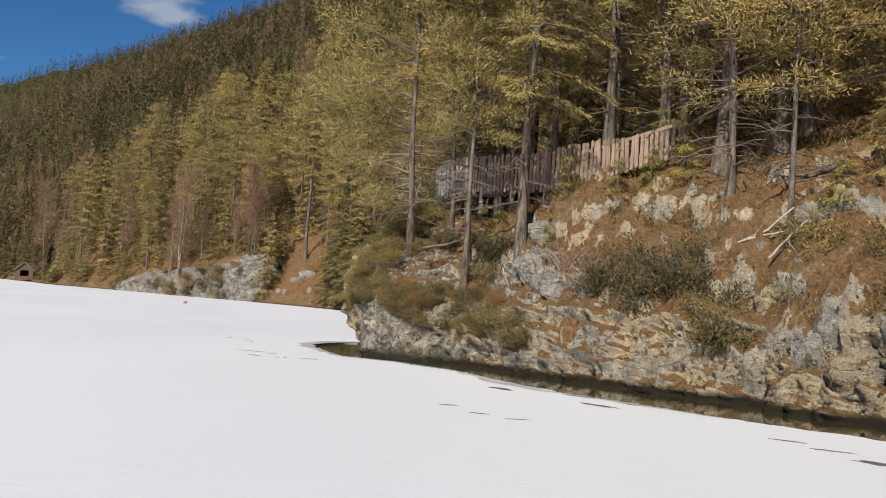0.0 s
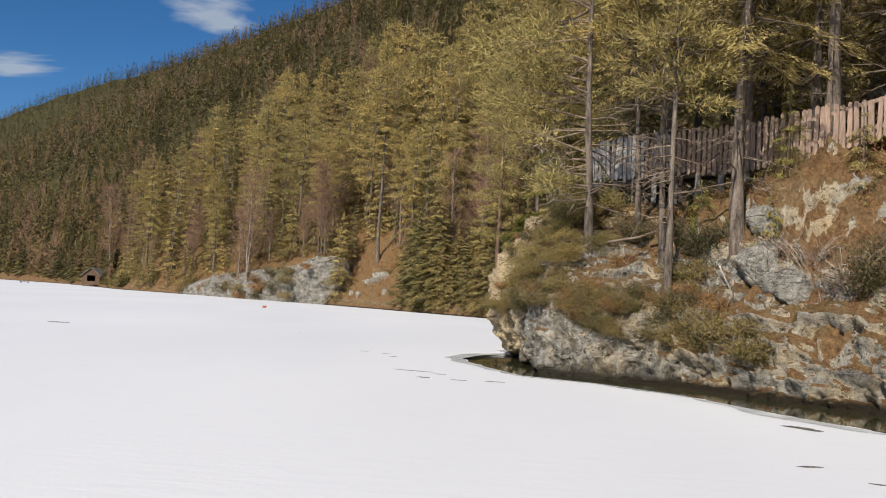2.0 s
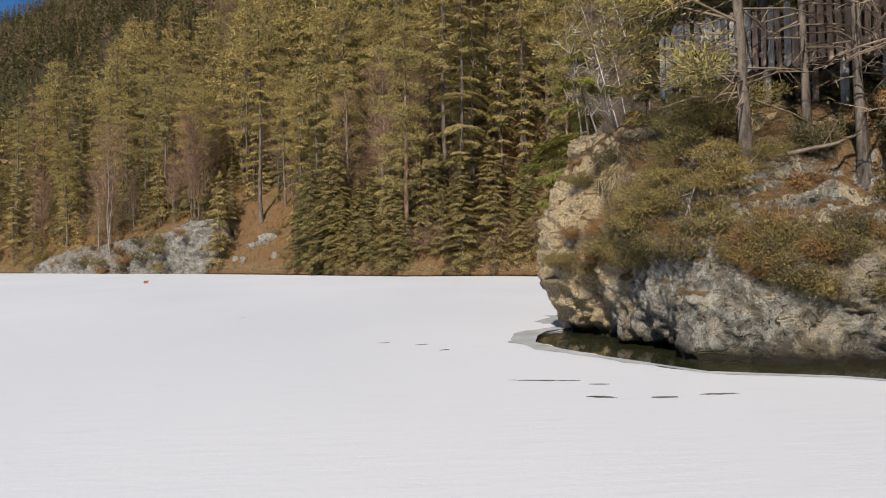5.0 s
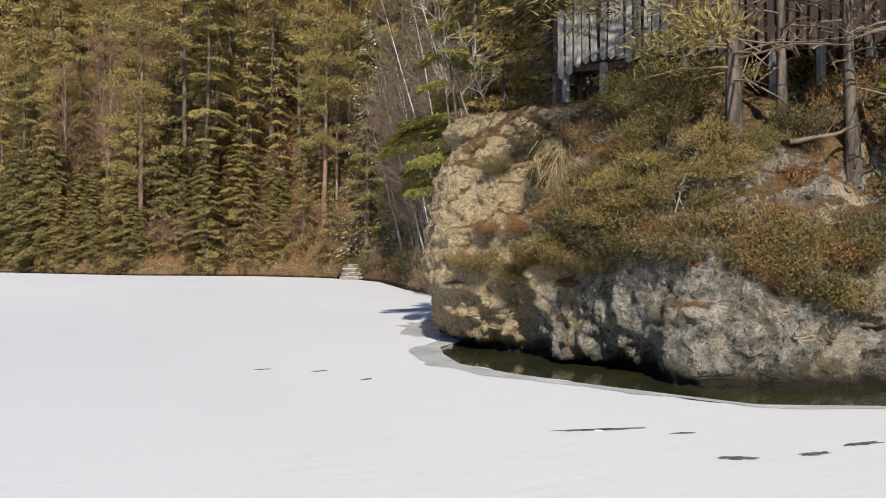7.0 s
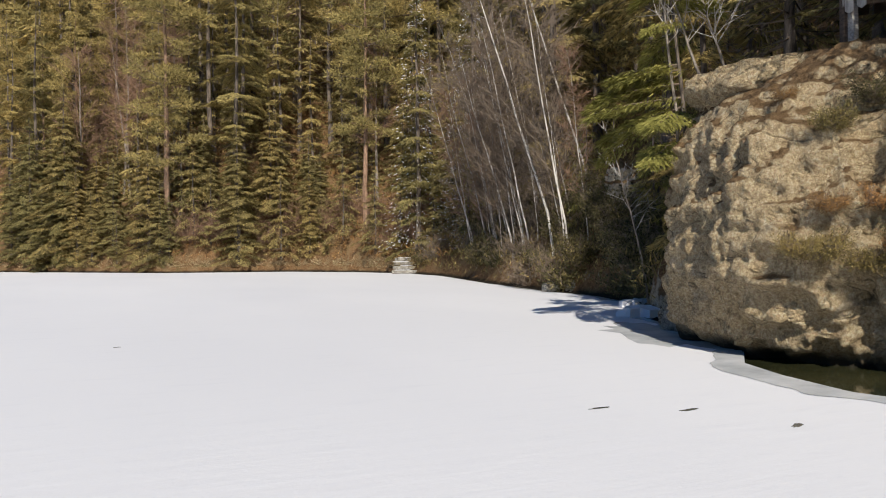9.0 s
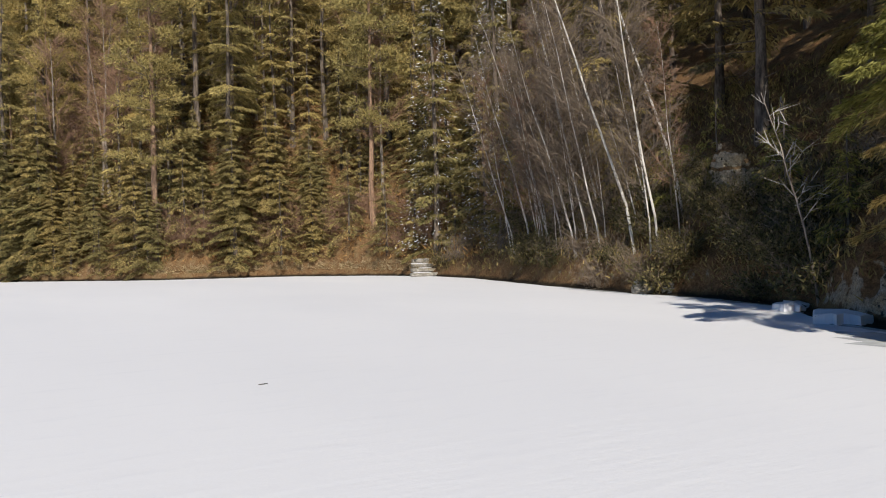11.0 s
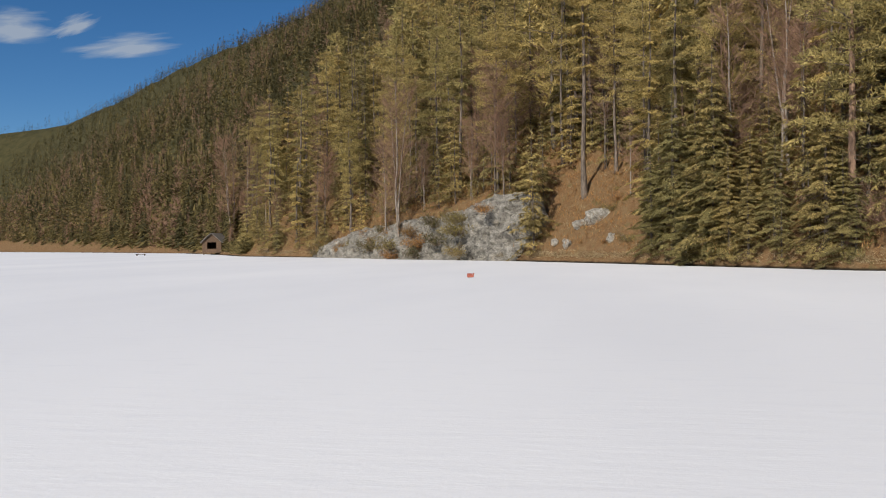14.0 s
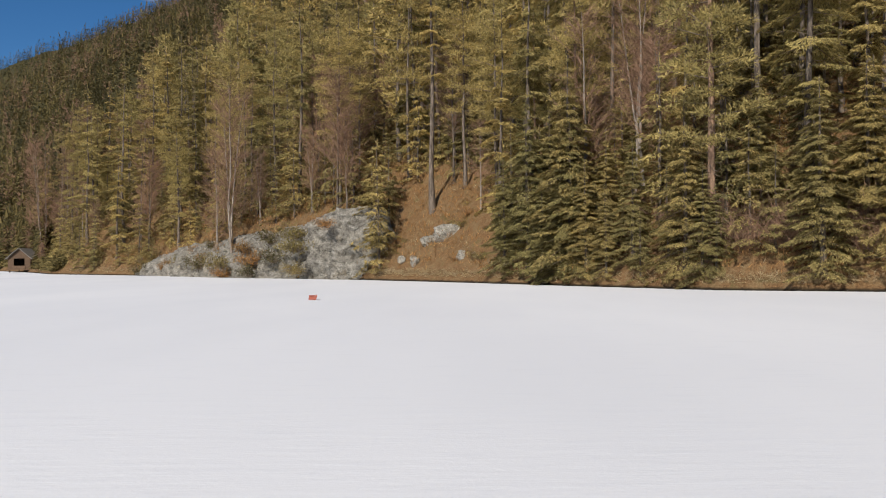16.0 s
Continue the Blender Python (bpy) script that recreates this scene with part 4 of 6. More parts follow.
def bare_tree(seed, h, spread, bark, twig, r0, lean=0.0, way=0.0, count=46, twigs=9, base=0.35, stems=1):
    """Meshes of a leafless tree: trunk, limbs with twigs."""
    rng = np.random.default_rng(seed)
    trunks, crown = Heap(), Heap()
    for st in range(stems):
        off = np.array([rng.normal(0, 0.25), rng.normal(0, 0.25), 0]) * (st > 0)
        line = trunk_line(rng, h * rng.uniform(0.8, 1.05), lean + (0.06 * st), way + st * 1.7, 0.03) + off
        s = np.linspace(0, 1, len(line))
        v, f = tube(line, np.maximum(r0 * (1 - s) ** 0.8, 0.008), 6, st, 0.05)
        trunks.add(v, f)
        top = line[-1, 2]
        z = top * (base + (0.98 - base) * rng.random(count))
        az = rng.uniform(0, 6.283, count)
        reach = spread * rng.uniform(0.4, 1.0, count) * (1 - 0.6 * (z / top - base) / (1 - base))
        up = rng.uniform(0.4, 1.2, count)
        o = np.stack([np.cos(az), np.sin(az), up], -1)
        p0 = at_height(line, z)
        p1 = p0 + o * (reach * 0.5)[:, None]
        p2 = p0 + o * reach[:, None] * np.array([1, 1, 1.1])
        crown.add(*limb_tris(p0, p1, p2, 0.008 + reach * 0.006))
        k = np.repeat(np.arange(count), twigs)
        b = p0[k] + (p2 - p0)[k] * rng.uniform(0.25, 1, len(k))[:, None]
        w = o[k] * 0.8 + rng.normal(0, 0.55, (len(k), 3))
        crown.add(*tufts(rng, b, w, rng.uniform(0.3, 0.9, len(k)) * (0.5 + 0.25 * spread), np.full(len(k), 0.022)))
    return {"trunk": trunks.mesh("trunk", bark, True), "branchwork": crown.mesh("branchwork", twig)}


def plant(name, meshes, x, y, z, turn, scale, label, category="tree", group="", tilt=0.0):
    ob = new(name)
    ob.empty_display_size = 0.2
    ob.matrix_basis = Matrix.Translation((x, y, z)) @ pose(0, 0, 0, tilt, 0, turn) @ Matrix.Diagonal((scale, scale, scale, 1))
    for key, data in meshes.items():
        piece = part(key, data, ob)
        if key in ("branchwork", "snow"):
            tagged(piece, kind="stuff")
    return tagged(ob, label, category, group)


SPRUCES = [conifer(100 + k, 20 + 1.5 * k, 2.8 + 0.15 * k, 0.05 + 0.05 * (k % 3), 66, "spruce", NEEDLE_SPRUCE if k % 2 else NEEDLE_PINE, BARK_GREY, 0.20, dead=12, size=0.24, per=330, skirt=0.6, slim=0.30) for k in range(4)]
PINES = [conifer(200 + k, 19 + 1.3 * k, 2.7 + 0.2 * k, 0.18 + 0.08 * (k % 3), 60, "pine", NEEDLE_PINE, BARK_PINE if k == 1 else BARK_GREY, 0.19, dead=22, size=0.22, per=330, slim=0.28) for k in range(4)]
BACK = [conifer(250 + k, 19 + 1.2 * k, 3.0 + 0.2 * k, 0.12 + 0.07 * (k % 3), 70, "pine" if k % 2 else "spruce", NEEDLE_SPRUCE if k == 2 else NEEDLE_PINE, BARK_GREY, 0.2, dead=8, size=0.40, per=90, slim=0.32) for k in range(4)]
BARES = [bare_tree(300 + k, 13 + 2 * k, 2.6 + 0.3 * k, BARK_ASH if k != 1 else BARK_GREY, TWIG_RED, 0.12, 0.02, k, 80, 18, 0.3, 1 + k % 3) for k in range(3)]


LOW = [conifer(270 + k, 8.0, 2.1 + 0.2 * k, 0.0, 60, "spruce", NEEDLE_PINE if k == 1 else NEEDLE_SPRUCE, BARK_GREY, 0.1, dead=4, size=0.22, per=120, skirt=1.0, slim=0.3) for k in range(3)]
placed = []


def roomy(x, y, gap):
    if all((x - a) ** 2 + (y - b) ** 2 > gap * gap for a, b in placed):
        placed.append((x, y))
        return True
    return False


# single trees known on the far shore
def far_tree(meshes, x, y, scale, label, name="conifer"):
    placed.append((x, y))
    plant(name, meshes, x, y, ground(x, y) - 0.15, random.uniform(0, 360), scale, label)


DARK_SPRUCE = conifer(411, 13, 3.3, 0.0, 130, "spruce", NEEDLE_SPRUCE, BARK_GREY, 0.2, dead=0, size=0.22, per=330, skirt=1.0, slim=0.3)
RED_PINE = conifer(412, 24, 3.2, 0.22, 80, "pine", NEEDLE_PINE, BARK_PINE, 0.24, dead=30, size=0.22, per=380, slim=0.28)
GREY_SNAG = conifer(413, 26, 2.2, 0.42, 64, "spruce", NEEDLE_PINE, BARK_GREY, 0.24, dead=34, size=0.22, per=260, slim=0.28)
TIERED = conifer(414, 25, 3.6, 0.28, 60, "spruce", NEEDLE_PINE, BARK_GREY, 0.25, dead=26, size=0.22, per=560, slim=0.28)
far_tree(DARK_SPRUCE, -9.3, 92.3, 1.0, "dense dark spruce with boughs down to the ice")
far_tree(DARK_SPRUCE, -11.6, 95.0, 0.85, "dense dark spruce with boughs down to the ice")
far_tree(SPRUCES[1], -11.0, 98.5, 0.95, "tall yellow-green spruce above the lake shore")
far_tree(RED_PINE, -3.3, 83.6, 1.0, "tall pine with an orange trunk at the lake shore", "pine")
far_tree(GREY_SNAG, 0.6, 86.8, 0.95, "tall pale-trunked spruce on the slope")
far_tree(TIERED, 1.6, 82.5, 0.9, "open spruce with layered boughs near the shore")
far_tree(GREY_SNAG, -18.2, 111.4, 1.0, "tall bare-trunked spruce above the open slope")
far_tree(PINES[2], -13.2, 103.5, 0.8, "tall yellow-green spruce above the lake shore")
far_tree(BARES[2], -38.5, 124.5, 1.1, "group of pale leafless birches above the rock", "birch")
far_tree(BARES[0], -41.0, 127.5, 1.15, "group of pale leafless birches above the rock", "birch")
far_tree(BARES[1], -16.3, 113.2, 1.0, "leafless tree on the brown slope", "bare_tree")

ds = np.random.default_rng(29)
for k in range(30):
    x = ds.uniform(-13.5, 6.5)
    y = float(np.interp(x, [-15.8, -9.5, -3.3, 4.0, 7.2], [99.7, 90.5, 82.0, 78.0, 73.0])) + ds.uniform(0.5, 4.5)
    placed.append((x, y))
    plant("dark_spruce", DARK_SPRUCE, x, y, ground(x, y) - 0.15, ds.uniform(0, 360), ds.uniform(0.32, 0.75), "dense dark spruce at the foot of the far wood", group="shore forest")

# forest on the far shore: tall trees, the wood behind them, small ones at the edge
fr = np.random.default_rng(77)


def slide(x, d):
    """The bare earth chute, wide at the shore and narrow at its head."""
    return d < 8.5 and abs(x + 18.1) < 4.3 * (1 - d / 9) + 0.9


def cliff_top(x, y, d):
    return -52 < x < -23.5 and d < 2.6 and y > 100


def sow(amount, d0, d1, gap, size, back, west=-92, north=235):
    count = tries = 0
    while count < amount and tries < 9000:
        tries += 1
        x, y = fr.uniform(west, 28), fr.uniform(66, north)
        d = float(shore_distance(np.array([x]), np.array([y]))[0])
        if not d0 < d < d1 or math.hypot(x + 93, y - 189) < 6.5 or slide(x, d) or cliff_top(x, y, d) or not roomy(x, y, gap):
            continue
        if fr.random() > (1.0 if y < 135 else 0.7):
            continue
        count += 1
        p = fr.random()
        z, turn, sc = ground(x, y) - 0.2, fr.uniform(0, 360), fr.uniform(*size)
        if p > 0.86:
            plant("bare_tree", BARES[int(fr.integers(3))], x, y, z, turn, sc, "leafless reddish-brown tree on the wooded slope", group="shore forest")
        elif back:
            i = int(fr.integers(len(BACK)))
            if BACK is LOW:
                plant("young_spruce", BACK[i], x, y, z, turn, sc, "young olive spruce at the foot of the wood", group="shore forest")
            else:
                plant("pine" if i % 2 else "spruce", BACK[i], x, y, z, turn, sc, "tall olive conifer in the wood above the shore", group="shore forest")
        elif p < 0.42:
            plant("spruce", SPRUCES[int(fr.integers(4))], x, y, z, turn, sc, "tall olive-green spruce on the wooded slope", group="shore forest")
        else:
            plant("pine", PINES[int(fr.integers(4))], x, y, z, turn, sc, "tall olive-green pine on the wooded slope", group="shore forest")


sow(115, 1.6, 15, 2.1, (0.55, 1.05), False)
sow(190, 11, 50, 2.6, (0.65, 1.2), True)
sow(150, 9, 60, 2.4, (0.7, 1.25), True, -26, 135)
BACK = LOW
far_tree(LOW[0], -22.6, 109.3, 1.0, "dark young spruce at the end of the grey cliff")
far_tree(LOW[1], -23.2, 111.8, 1.25, "olive young spruce at the end of the grey cliff")
far_tree(LOW[2], -34.0, 123.5, 0.8, "olive young spruce above the grey cliff")
far_tree(LOW[1], -40.5, 130.5, 0.9, "olive young spruce above the grey cliff")
sow(135, 0.3, 2.6, 1.2, (0.35, 0.95), True)
sow(190, 0.7, 14, 1.2, (0.45, 1.25), True)


# ---- far forest on the mountain, one mass ----
def far_forest():
    rng = np.random.default_rng(9)
    n = 28000
    az = np.radians(rng.uniform(-32, 50, n))
    r = np.exp(np.where(rng.random(n) < 0.36, rng.uniform(math.log(550), math.log(2200), n), rng.uniform(math.log(95), math.log(3600), n)))
    x, y = -8 - np.sin(az) * r, 20 + np.cos(az) * r
    along = np.sort(rng.random(1500)) ** 1.6
    belt = np.array([(-60, 148), (-92, 190), (-118, 226), (-190, 300), (-360, 470), (-760, 860)], float)
    part_t = np.linspace(0, 1, len(belt))
    bx, by = np.interp(along, part_t, belt[:, 0]), np.interp(along, part_t, belt[:, 1])
    wide = 8 + 30 * along
    deep = rng.random(1500) ** 1.7
    bx, by = bx + wide * deep * 0.95, by + wide * deep * rng.uniform(0.3, 0.8, 1500)
    x, y = np.concatenate([x, bx]), np.concatenate([y, by])
    r = np.hypot(x + 8, y - 20)
    d = shore_distance(x, y)
    keep = (np.hypot(x + 93, y - 189) > 6.5) & (d > 0.7) & ((d > 40) | (x < -84)) & (r > 95)
    x, y, d, r = x[keep], y[keep], d[keep], r[keep]
    z = heights(x, y)
    kind = rng.random(len(x))
    patch = vnoise(np.stack([x, y, 0 * x], -1) * np.array([0.02, 0.02, 1]), 88)
    bare = (kind < 0.09 + 0.26 * (patch > 0.3)) & (r < 1300)
    near_shore = d < 6
    h = rng.uniform(11, 22, len(x)) * np.where(near_shore, 0.6, 1.0) * np.clip(0.9 + r / 4000, 0.9, 1.3)
    green, dark, brown = Heap(), Heap(), Heap()
    for grp, mask in ((green, ~bare & (kind > 0.5)), (dark, ~bare & (kind <= 0.5)), (brown, bare)):
        ii = np.nonzero(mask)[0]
        for lo, hi, m in ((0, 220, 150), (220, 480, 72), (480, 9000, 34)):
            jj = ii[(r[ii] >= lo) & (r[ii] < hi)]
            if not len(jj):
                continue
            k = np.repeat(jj, m)
            u = rng.random(len(k)) ** 0.7
            a = rng.uniform(0, 6.283, len(k))
            w = h[k] * 0.19 * (1 - u) ** 0.8 * rng.uniform(0.5, 1.1, len(k)) + 0.1
            if grp is brown:
                w = h[k] * 0.16 * np.sin(u * 2.6 + 0.4) * rng.uniform(0.2, 1.0, len(k))
            b = np.stack([x[k] + np.cos(a) * w * 0.45, y[k] + np.sin(a) * w * 0.45, z[k] + h[k] * (np.where(near_shore[k], 0.0, 0.08) + 0.88 * u)], -1)
            way3 = np.stack([np.cos(a), np.sin(a), np.full(len(k), -0.45)], -1)
            big = {150: 0.85, 72: 1.35, 34: 2.1}[m]
            if grp is brown:
                way3[:, 2] = rng.uniform(0.3, 1.4, len(k))
                wd = np.full(len(k), 0.16 * big)
            else:
                wd = big * 0.75 * (1.1 - u)
            face = np.stack([np.cos(a), np.sin(a), np.full(len(k), 0.8)], -1)
            grp.add(*tufts(rng, b, way3, (0.55 + 0.5 * (1 - u)) * 1.3 * big, wd, None if grp is brown else face, 0.35))
            top = np.stack([x[jj], y[jj], z[jj] + h[jj] * 0.82], -1)
            upw = np.tile(np.array([[0.0, 0.02, 1.0]]), (len(jj), 1))
            for q in range(2 if grp is not brown else 0):
                grp.add(*tufts(rng, top, upw, h[jj] * 0.14, np.full(len(jj), 0.55 * big)))
            tb = np.stack([x[jj], y[jj], z[jj] - 0.5], -1)
            if lo == 0:
                grp.add(*tufts(rng, tb, upw, h[jj] * 0.95, np.full(len(jj), 0.4)))
    for name, heap, m, text in (("mountain_forest_green", green, NEEDLE_FAR, "olive-green conifer forest on the mountain"), ("mountain_forest_dark", dark, NEEDLE_FAR_DARK, "dark spruce forest on the mountain"),
                                ("mountain_forest_bare", brown, TWIG_RED, "leafless reddish trees among the mountain forest")):
        tagged(new(name.rsplit("_", 1)[0], heap.mesh(name, m)), text, "forest", kind="stuff")


far_forest()


# ---- shrubs, boughs and grass ----
def shrub(seed, r, h, leaf, n=900, size=0.13, stems=16, droop=0.0, twig=TWIG, slim=0.5):
    rng = np.random.default_rng(seed)
    az = rng.uniform(0, 6.283, stems)
    out = np.stack([np.cos(az), np.sin(az), rng.uniform(0.5, 1.6, stems) * h / r], -1) * (r * rng.uniform(0.5, 1.0, stems))[:, None]
    p0 = rng.normal(0, 0.06, (stems, 3)) * np.array([1, 1, 0]) - np.array([0, 0, 0.1])
    p2 = p0 + out * np.array([1, 1, 0.8]) - np.array([0, 0, droop])
    sv = Heap()
    sv.add(*limb_tris(p0, p0 + out * 0.55, p2, np.full(stems, 0.012 + 0.008 * r)))
    k = rng.integers(0, stems, n // 5)
    b = p0[k] + (p2 - p0)[k] * rng.uniform(0.3, 1, len(k))[:, None]
    sv.add(*tufts(rng, b, out[k] * 0.6 + rng.normal(0, 0.5, (len(k), 3)), rng.uniform(0.15, 0.5, len(k)) * r, np.full(len(k), 0.014)))
    k = rng.integers(0, stems, n)
    s = rng.uniform(0.35, 1.08, n)
    b = p0[k] + (p2 - p0)[k] * s[:, None] + rng.normal(0, 0.20 * r, (n, 3)) * np.array([1, 1, 0.7])
    w = rng.normal(0, 0.7, (n, 3)) + out[k] / r * 0.6
    w[:, 2] += 0.2 - droop
    lv = Heap()
    mid = b - np.array([0, 0, 0.25 * h])
    lv.add(*tufts(rng, b, w, rng.uniform(0.6, 1.5, n) * size, rng.uniform(0.6, 1.1, n) * size * slim, mid / (np.linalg.norm(mid, axis=1)[:, None] + 1e-6), 0.5))
    return {"stem": sv.mesh("stem", twig), "foliage": lv.mesh("foliage", leaf)}


def bough_pine(seed, h, r, leaf, n=60, per=70, size=0.22, base=0.15, lean=0.0, way=0.0, bark=BARK_GREY, r0=0.09, kind="pine", dead=10):
    return conifer(seed, h, r, base, n, kind, leaf, bark, r0, lean, way, dead, size, per)


SMALL = [shrub(510, 0.8, 0.6, HEATH, 1000, 0.09), shrub(511, 0.7, 0.55, HEATH_RUST, 900, 0.085), shrub(512, 0.8, 0.7, JUNIPER, 1000, 0.09)]
SHRUBS = [shrub(500, 0.9, 0.7, HEATH, 4200, 0.07, 26), shrub(501, 0.7, 0.55, HEATH_RUST, 3200, 0.06, 24), shrub(502, 0.8, 0.8, JUNIPER, 4200, 0.07, 26), shrub(503, 0.9, 0.6, HEATH, 4000, 0.07, 30, 0.25)]
BARE_SHRUB = shrub(504, 0.9, 0.9, TWIG_RED, 420, 0.25, 34, 0.0, TWIG_GREY, 0.07)
SHRUB_TEXT = ["olive-brown evergreen shrub on the steep bank", "rusty-brown heather shrub on the steep bank", "dark green juniper bush clinging to the rock", "drooping olive-brown shrub over the rock"]


def put_shrub(k, x, y, z, scale, turn=None, small=False):
    m = (SMALL if small else SHRUBS)[k] if k >= 0 else BARE_SHRUB
    text = SHRUB_TEXT[k] if k >= 0 else "leafless grey-brown bush with fine twigs"
    return plant("shrub" if k >= 0 else "bare_bush", m, x, y, z, random.uniform(0, 360) if turn is None else turn, scale, text, "shrub", "shrubs on the bank")


# growth on the face and brow of the cape
BROW = [conifer(724 + k, 1.5, 1.25, 0.02, 22, "pine", NEEDLE_SPRUCE, BARK_GREY, 0.045, 0.1, 3.6, 10, 0.085, 520, 0.0, 0.24, False, 3.6) for k in range(3)]
ASIDE, OUTWARD = np.array([0.9, -0.435]), np.array([-0.435, -0.9])
LATERAL = (CRAG_V[:, :2] - np.array([-11.46, 20.48])) @ ASIDE


def on_crag(side, z):
    """The outermost place of the crag's lake face at a height and a distance along it."""
    near = (np.abs(LATERAL - side) < 0.2) & (np.abs(CRAG_V[:, 2] - z) < 0.2)
    p = CRAG_V[near]
    return p[np.argmax(p[:, :2] @ OUTWARD)]


# growth in the hollows of the lake face: olive, rust, olive, dark
for k, side, z, sc in ((0, 4.0, 3.4, 0.42), (2, 4.4, 3.5, 0.45), (0, 4.8, 3.3, 0.42), (2, 4.5, 3.0, 0.35), (1, 3.7, 2.35, 0.40), (1, 4.2, 2.25, 0.48), (1, 4.7, 2.3, 0.48), (1, 5.1, 2.45, 0.45), (0, 3.3, 1.8, 0.38), (0, 3.7, 1.75, 0.48),
                       (3, 4.2, 1.65, 0.48), (0, 4.7, 1.75, 0.48), (3, 5.1, 1.9, 0.4), (1, 5.4, 3.5, 0.5), (1, 5.7, 3.3, 0.5), (2, 5.9, 2.9, 0.45), (1, 3.6, 3.9, 0.3), (0, 5.2, 3.1, 0.4)):
    p = on_crag(side, z)
    put_shrub(k, p[0] - 0.05, p[1] - 0.05, p[2] - 0.12, sc * 0.9)
cb = np.random.default_rng(90)


def on_wall(y, z):
    """The outermost place of the cape's wall near a height, as seen from the lake to the south-west."""
    near = (np.abs(CRAG_V[:, 1] - y) < 0.2) & (np.abs(CRAG_V[:, 2] - z) < 0.15)
    p = CRAG_V[near]
    return p[np.argmin(p[:, 0] + 0.6 * p[:, 1])]


for k in range(46):
    y = cb.uniform(24.9, 28.2)
    p = on_wall(y, cb.uniform(1.5, 2.2) if k % 3 == 0 else cb.uniform(2.0, 3.1))
    put_shrub(int(cb.choice([0, 0, 1, 1, 2, 2, 3, -1])), p[0] + 0.08, p[1] + 0.05, p[2] - 0.14, cb.uniform(0.34, 0.66))
for k in range(44):
    x = cb.uniform(-1.7, 1.6)
    near = CRAG_V[(np.abs(CRAG_V[:, 0] - x) < 0.2) & (np.abs(CRAG_V[:, 2] - (cb.uniform(1.4, 2.3) if x < 0 else cb.uniform(0.9, 2.6))) < 0.15)]
    p = near[np.argmin(near[:, 1])]
    put_shrub(int(cb.choice([0, 0, 1, 1, 2, 3])), p[0], p[1] + 0.05, p[2] - 0.14, cb.uniform(0.36, 0.62))
for k in range(14):
    p = on_wall(cb.uniform(26.2, 28.6), cb.uniform(3.0, 4.0))
    put_shrub(int(cb.choice([0, 1, 2, -1])), p[0] + 0.1, p[1] + 0.1, p[2] - 0.12, cb.uniform(0.35, 0.6))
for k in range(5):
    p = on_wall(cb.uniform(25.2, 28.0), cb.uniform(2.0, 3.2))
    plant("dwarf_pine", BROW[k % 3], p[0] + 0.1, p[1] + 0.1, p[2] - 0.15, cb.uniform(-40, 40), cb.uniform(0.4, 0.62), "low spreading olive pine on the face of the cape", "tree", "dwarf pines")
# large bushes on the steep bank
for k, x, y, z, sc in ((0, 1.9, 22.95, 1.4, 0.85), (0, 2.4, 22.6, 1.0, 0.7), (2, 5.35, 20.6, 2.1, 1.25), (2, 6.0, 20.1, 2.4, 1.1), (2, 4.6, 21.4, 2.5, 1.0), (0, 6.75, 18.85, 1.35, 1.05), (0, 6.5, 19.2, 1.9, 0.85), (1, 9.0, 16.6, 2.3, 0.8), (-1, 3.3, 22.7, 2.8, 1.1), (-1, 4.1, 22.0, 2.6, 1.0),
                       (0, 8.3, 18.6, 3.7, 1.0), (0, 9.2, 17.6, 3.6, 0.9), (1, 5.6, 22.1, 3.6, 0.9), (2, 1.6, 24.5, 3.3, 0.9), (0, 1.2, 24.2, 2.6, 0.7), (2, 0.1, 25.4, 3.6, 0.6), (1, 8.9, 15.6, 1.9, 0.7), (-1, 5.9, 21.3, 3.2, 1.0)):
    out = 0.3 if y < 23 and z < 2.7 else 0.0
    put_shrub(k, x - out, y - out, z - 0.25, sc)
fs = np.random.default_rng(57)
made = 0
while made < 80:
    x, y = fs.uniform(-0.5, 10), fs.uniform(13, 25)
    d = float(shore_distance(np.array([x]), np.array([y]))[0])
    if 0.42 < d < 1.5:
        made += 1
        put_shrub(int(fs.choice([0, 0, 1, 2, 2, 2, -1])), x, y, ground(x, y) - 0.1, fs.uniform(0.4, 0.85), small=True)
for x, y, z, sc in ((4.5, 43.0, 2.4, 1.2), (4.7, 44.0, 2.6, 1.2), (4.3, 42.2, 1.6, 1.2), (5.3, 44.4, 3.4, 1.2), (3.6, 41.2, 1.4, 1.2), (4.4, 45.0, 1.2, 1.1), (2.9, 40.2, 1.2, 1.1)):
    put_shrub(2, x, y, z - 0.2, sc)
rb = np.random.default_rng(35)
RED_BUSH = shrub(506, 1.0, 1.3, TWIG_RED, 900, 0.30, 60, 0.0, TWIG_RED, 0.06)
for k in range(46):
    t = rb.random()
    x, y = 8.2 - 15.0 * t, 68.5 + 15.5 * t + 4.0 * math.sin(t * 3.1)
    d = float(shore_distance(np.array([x]), np.array([y]))[0])
    x, y = x + max(0.0, 0.8 - d) + rb.uniform(0, 2.5), y + max(0.0, 0.8 - d) + rb.uniform(0, 1.5)
    plant("bare_bush", RED_BUSH, x, y, ground(x, y) - 0.15, rb.uniform(0, 360), rb.uniform(0.8, 1.9), "leafless reddish-brown bush at the edge of the ice", "shrub", "bushes on the far shore")
BAY_BRUSH = [shrub(507, 1.0, 0.9, JUNIPER, 1500, 0.11, 30), shrub(508, 1.0, 1.1, TWIG, 700, 0.30, 50, 0.1, TWIG, 0.05)]
made = 0
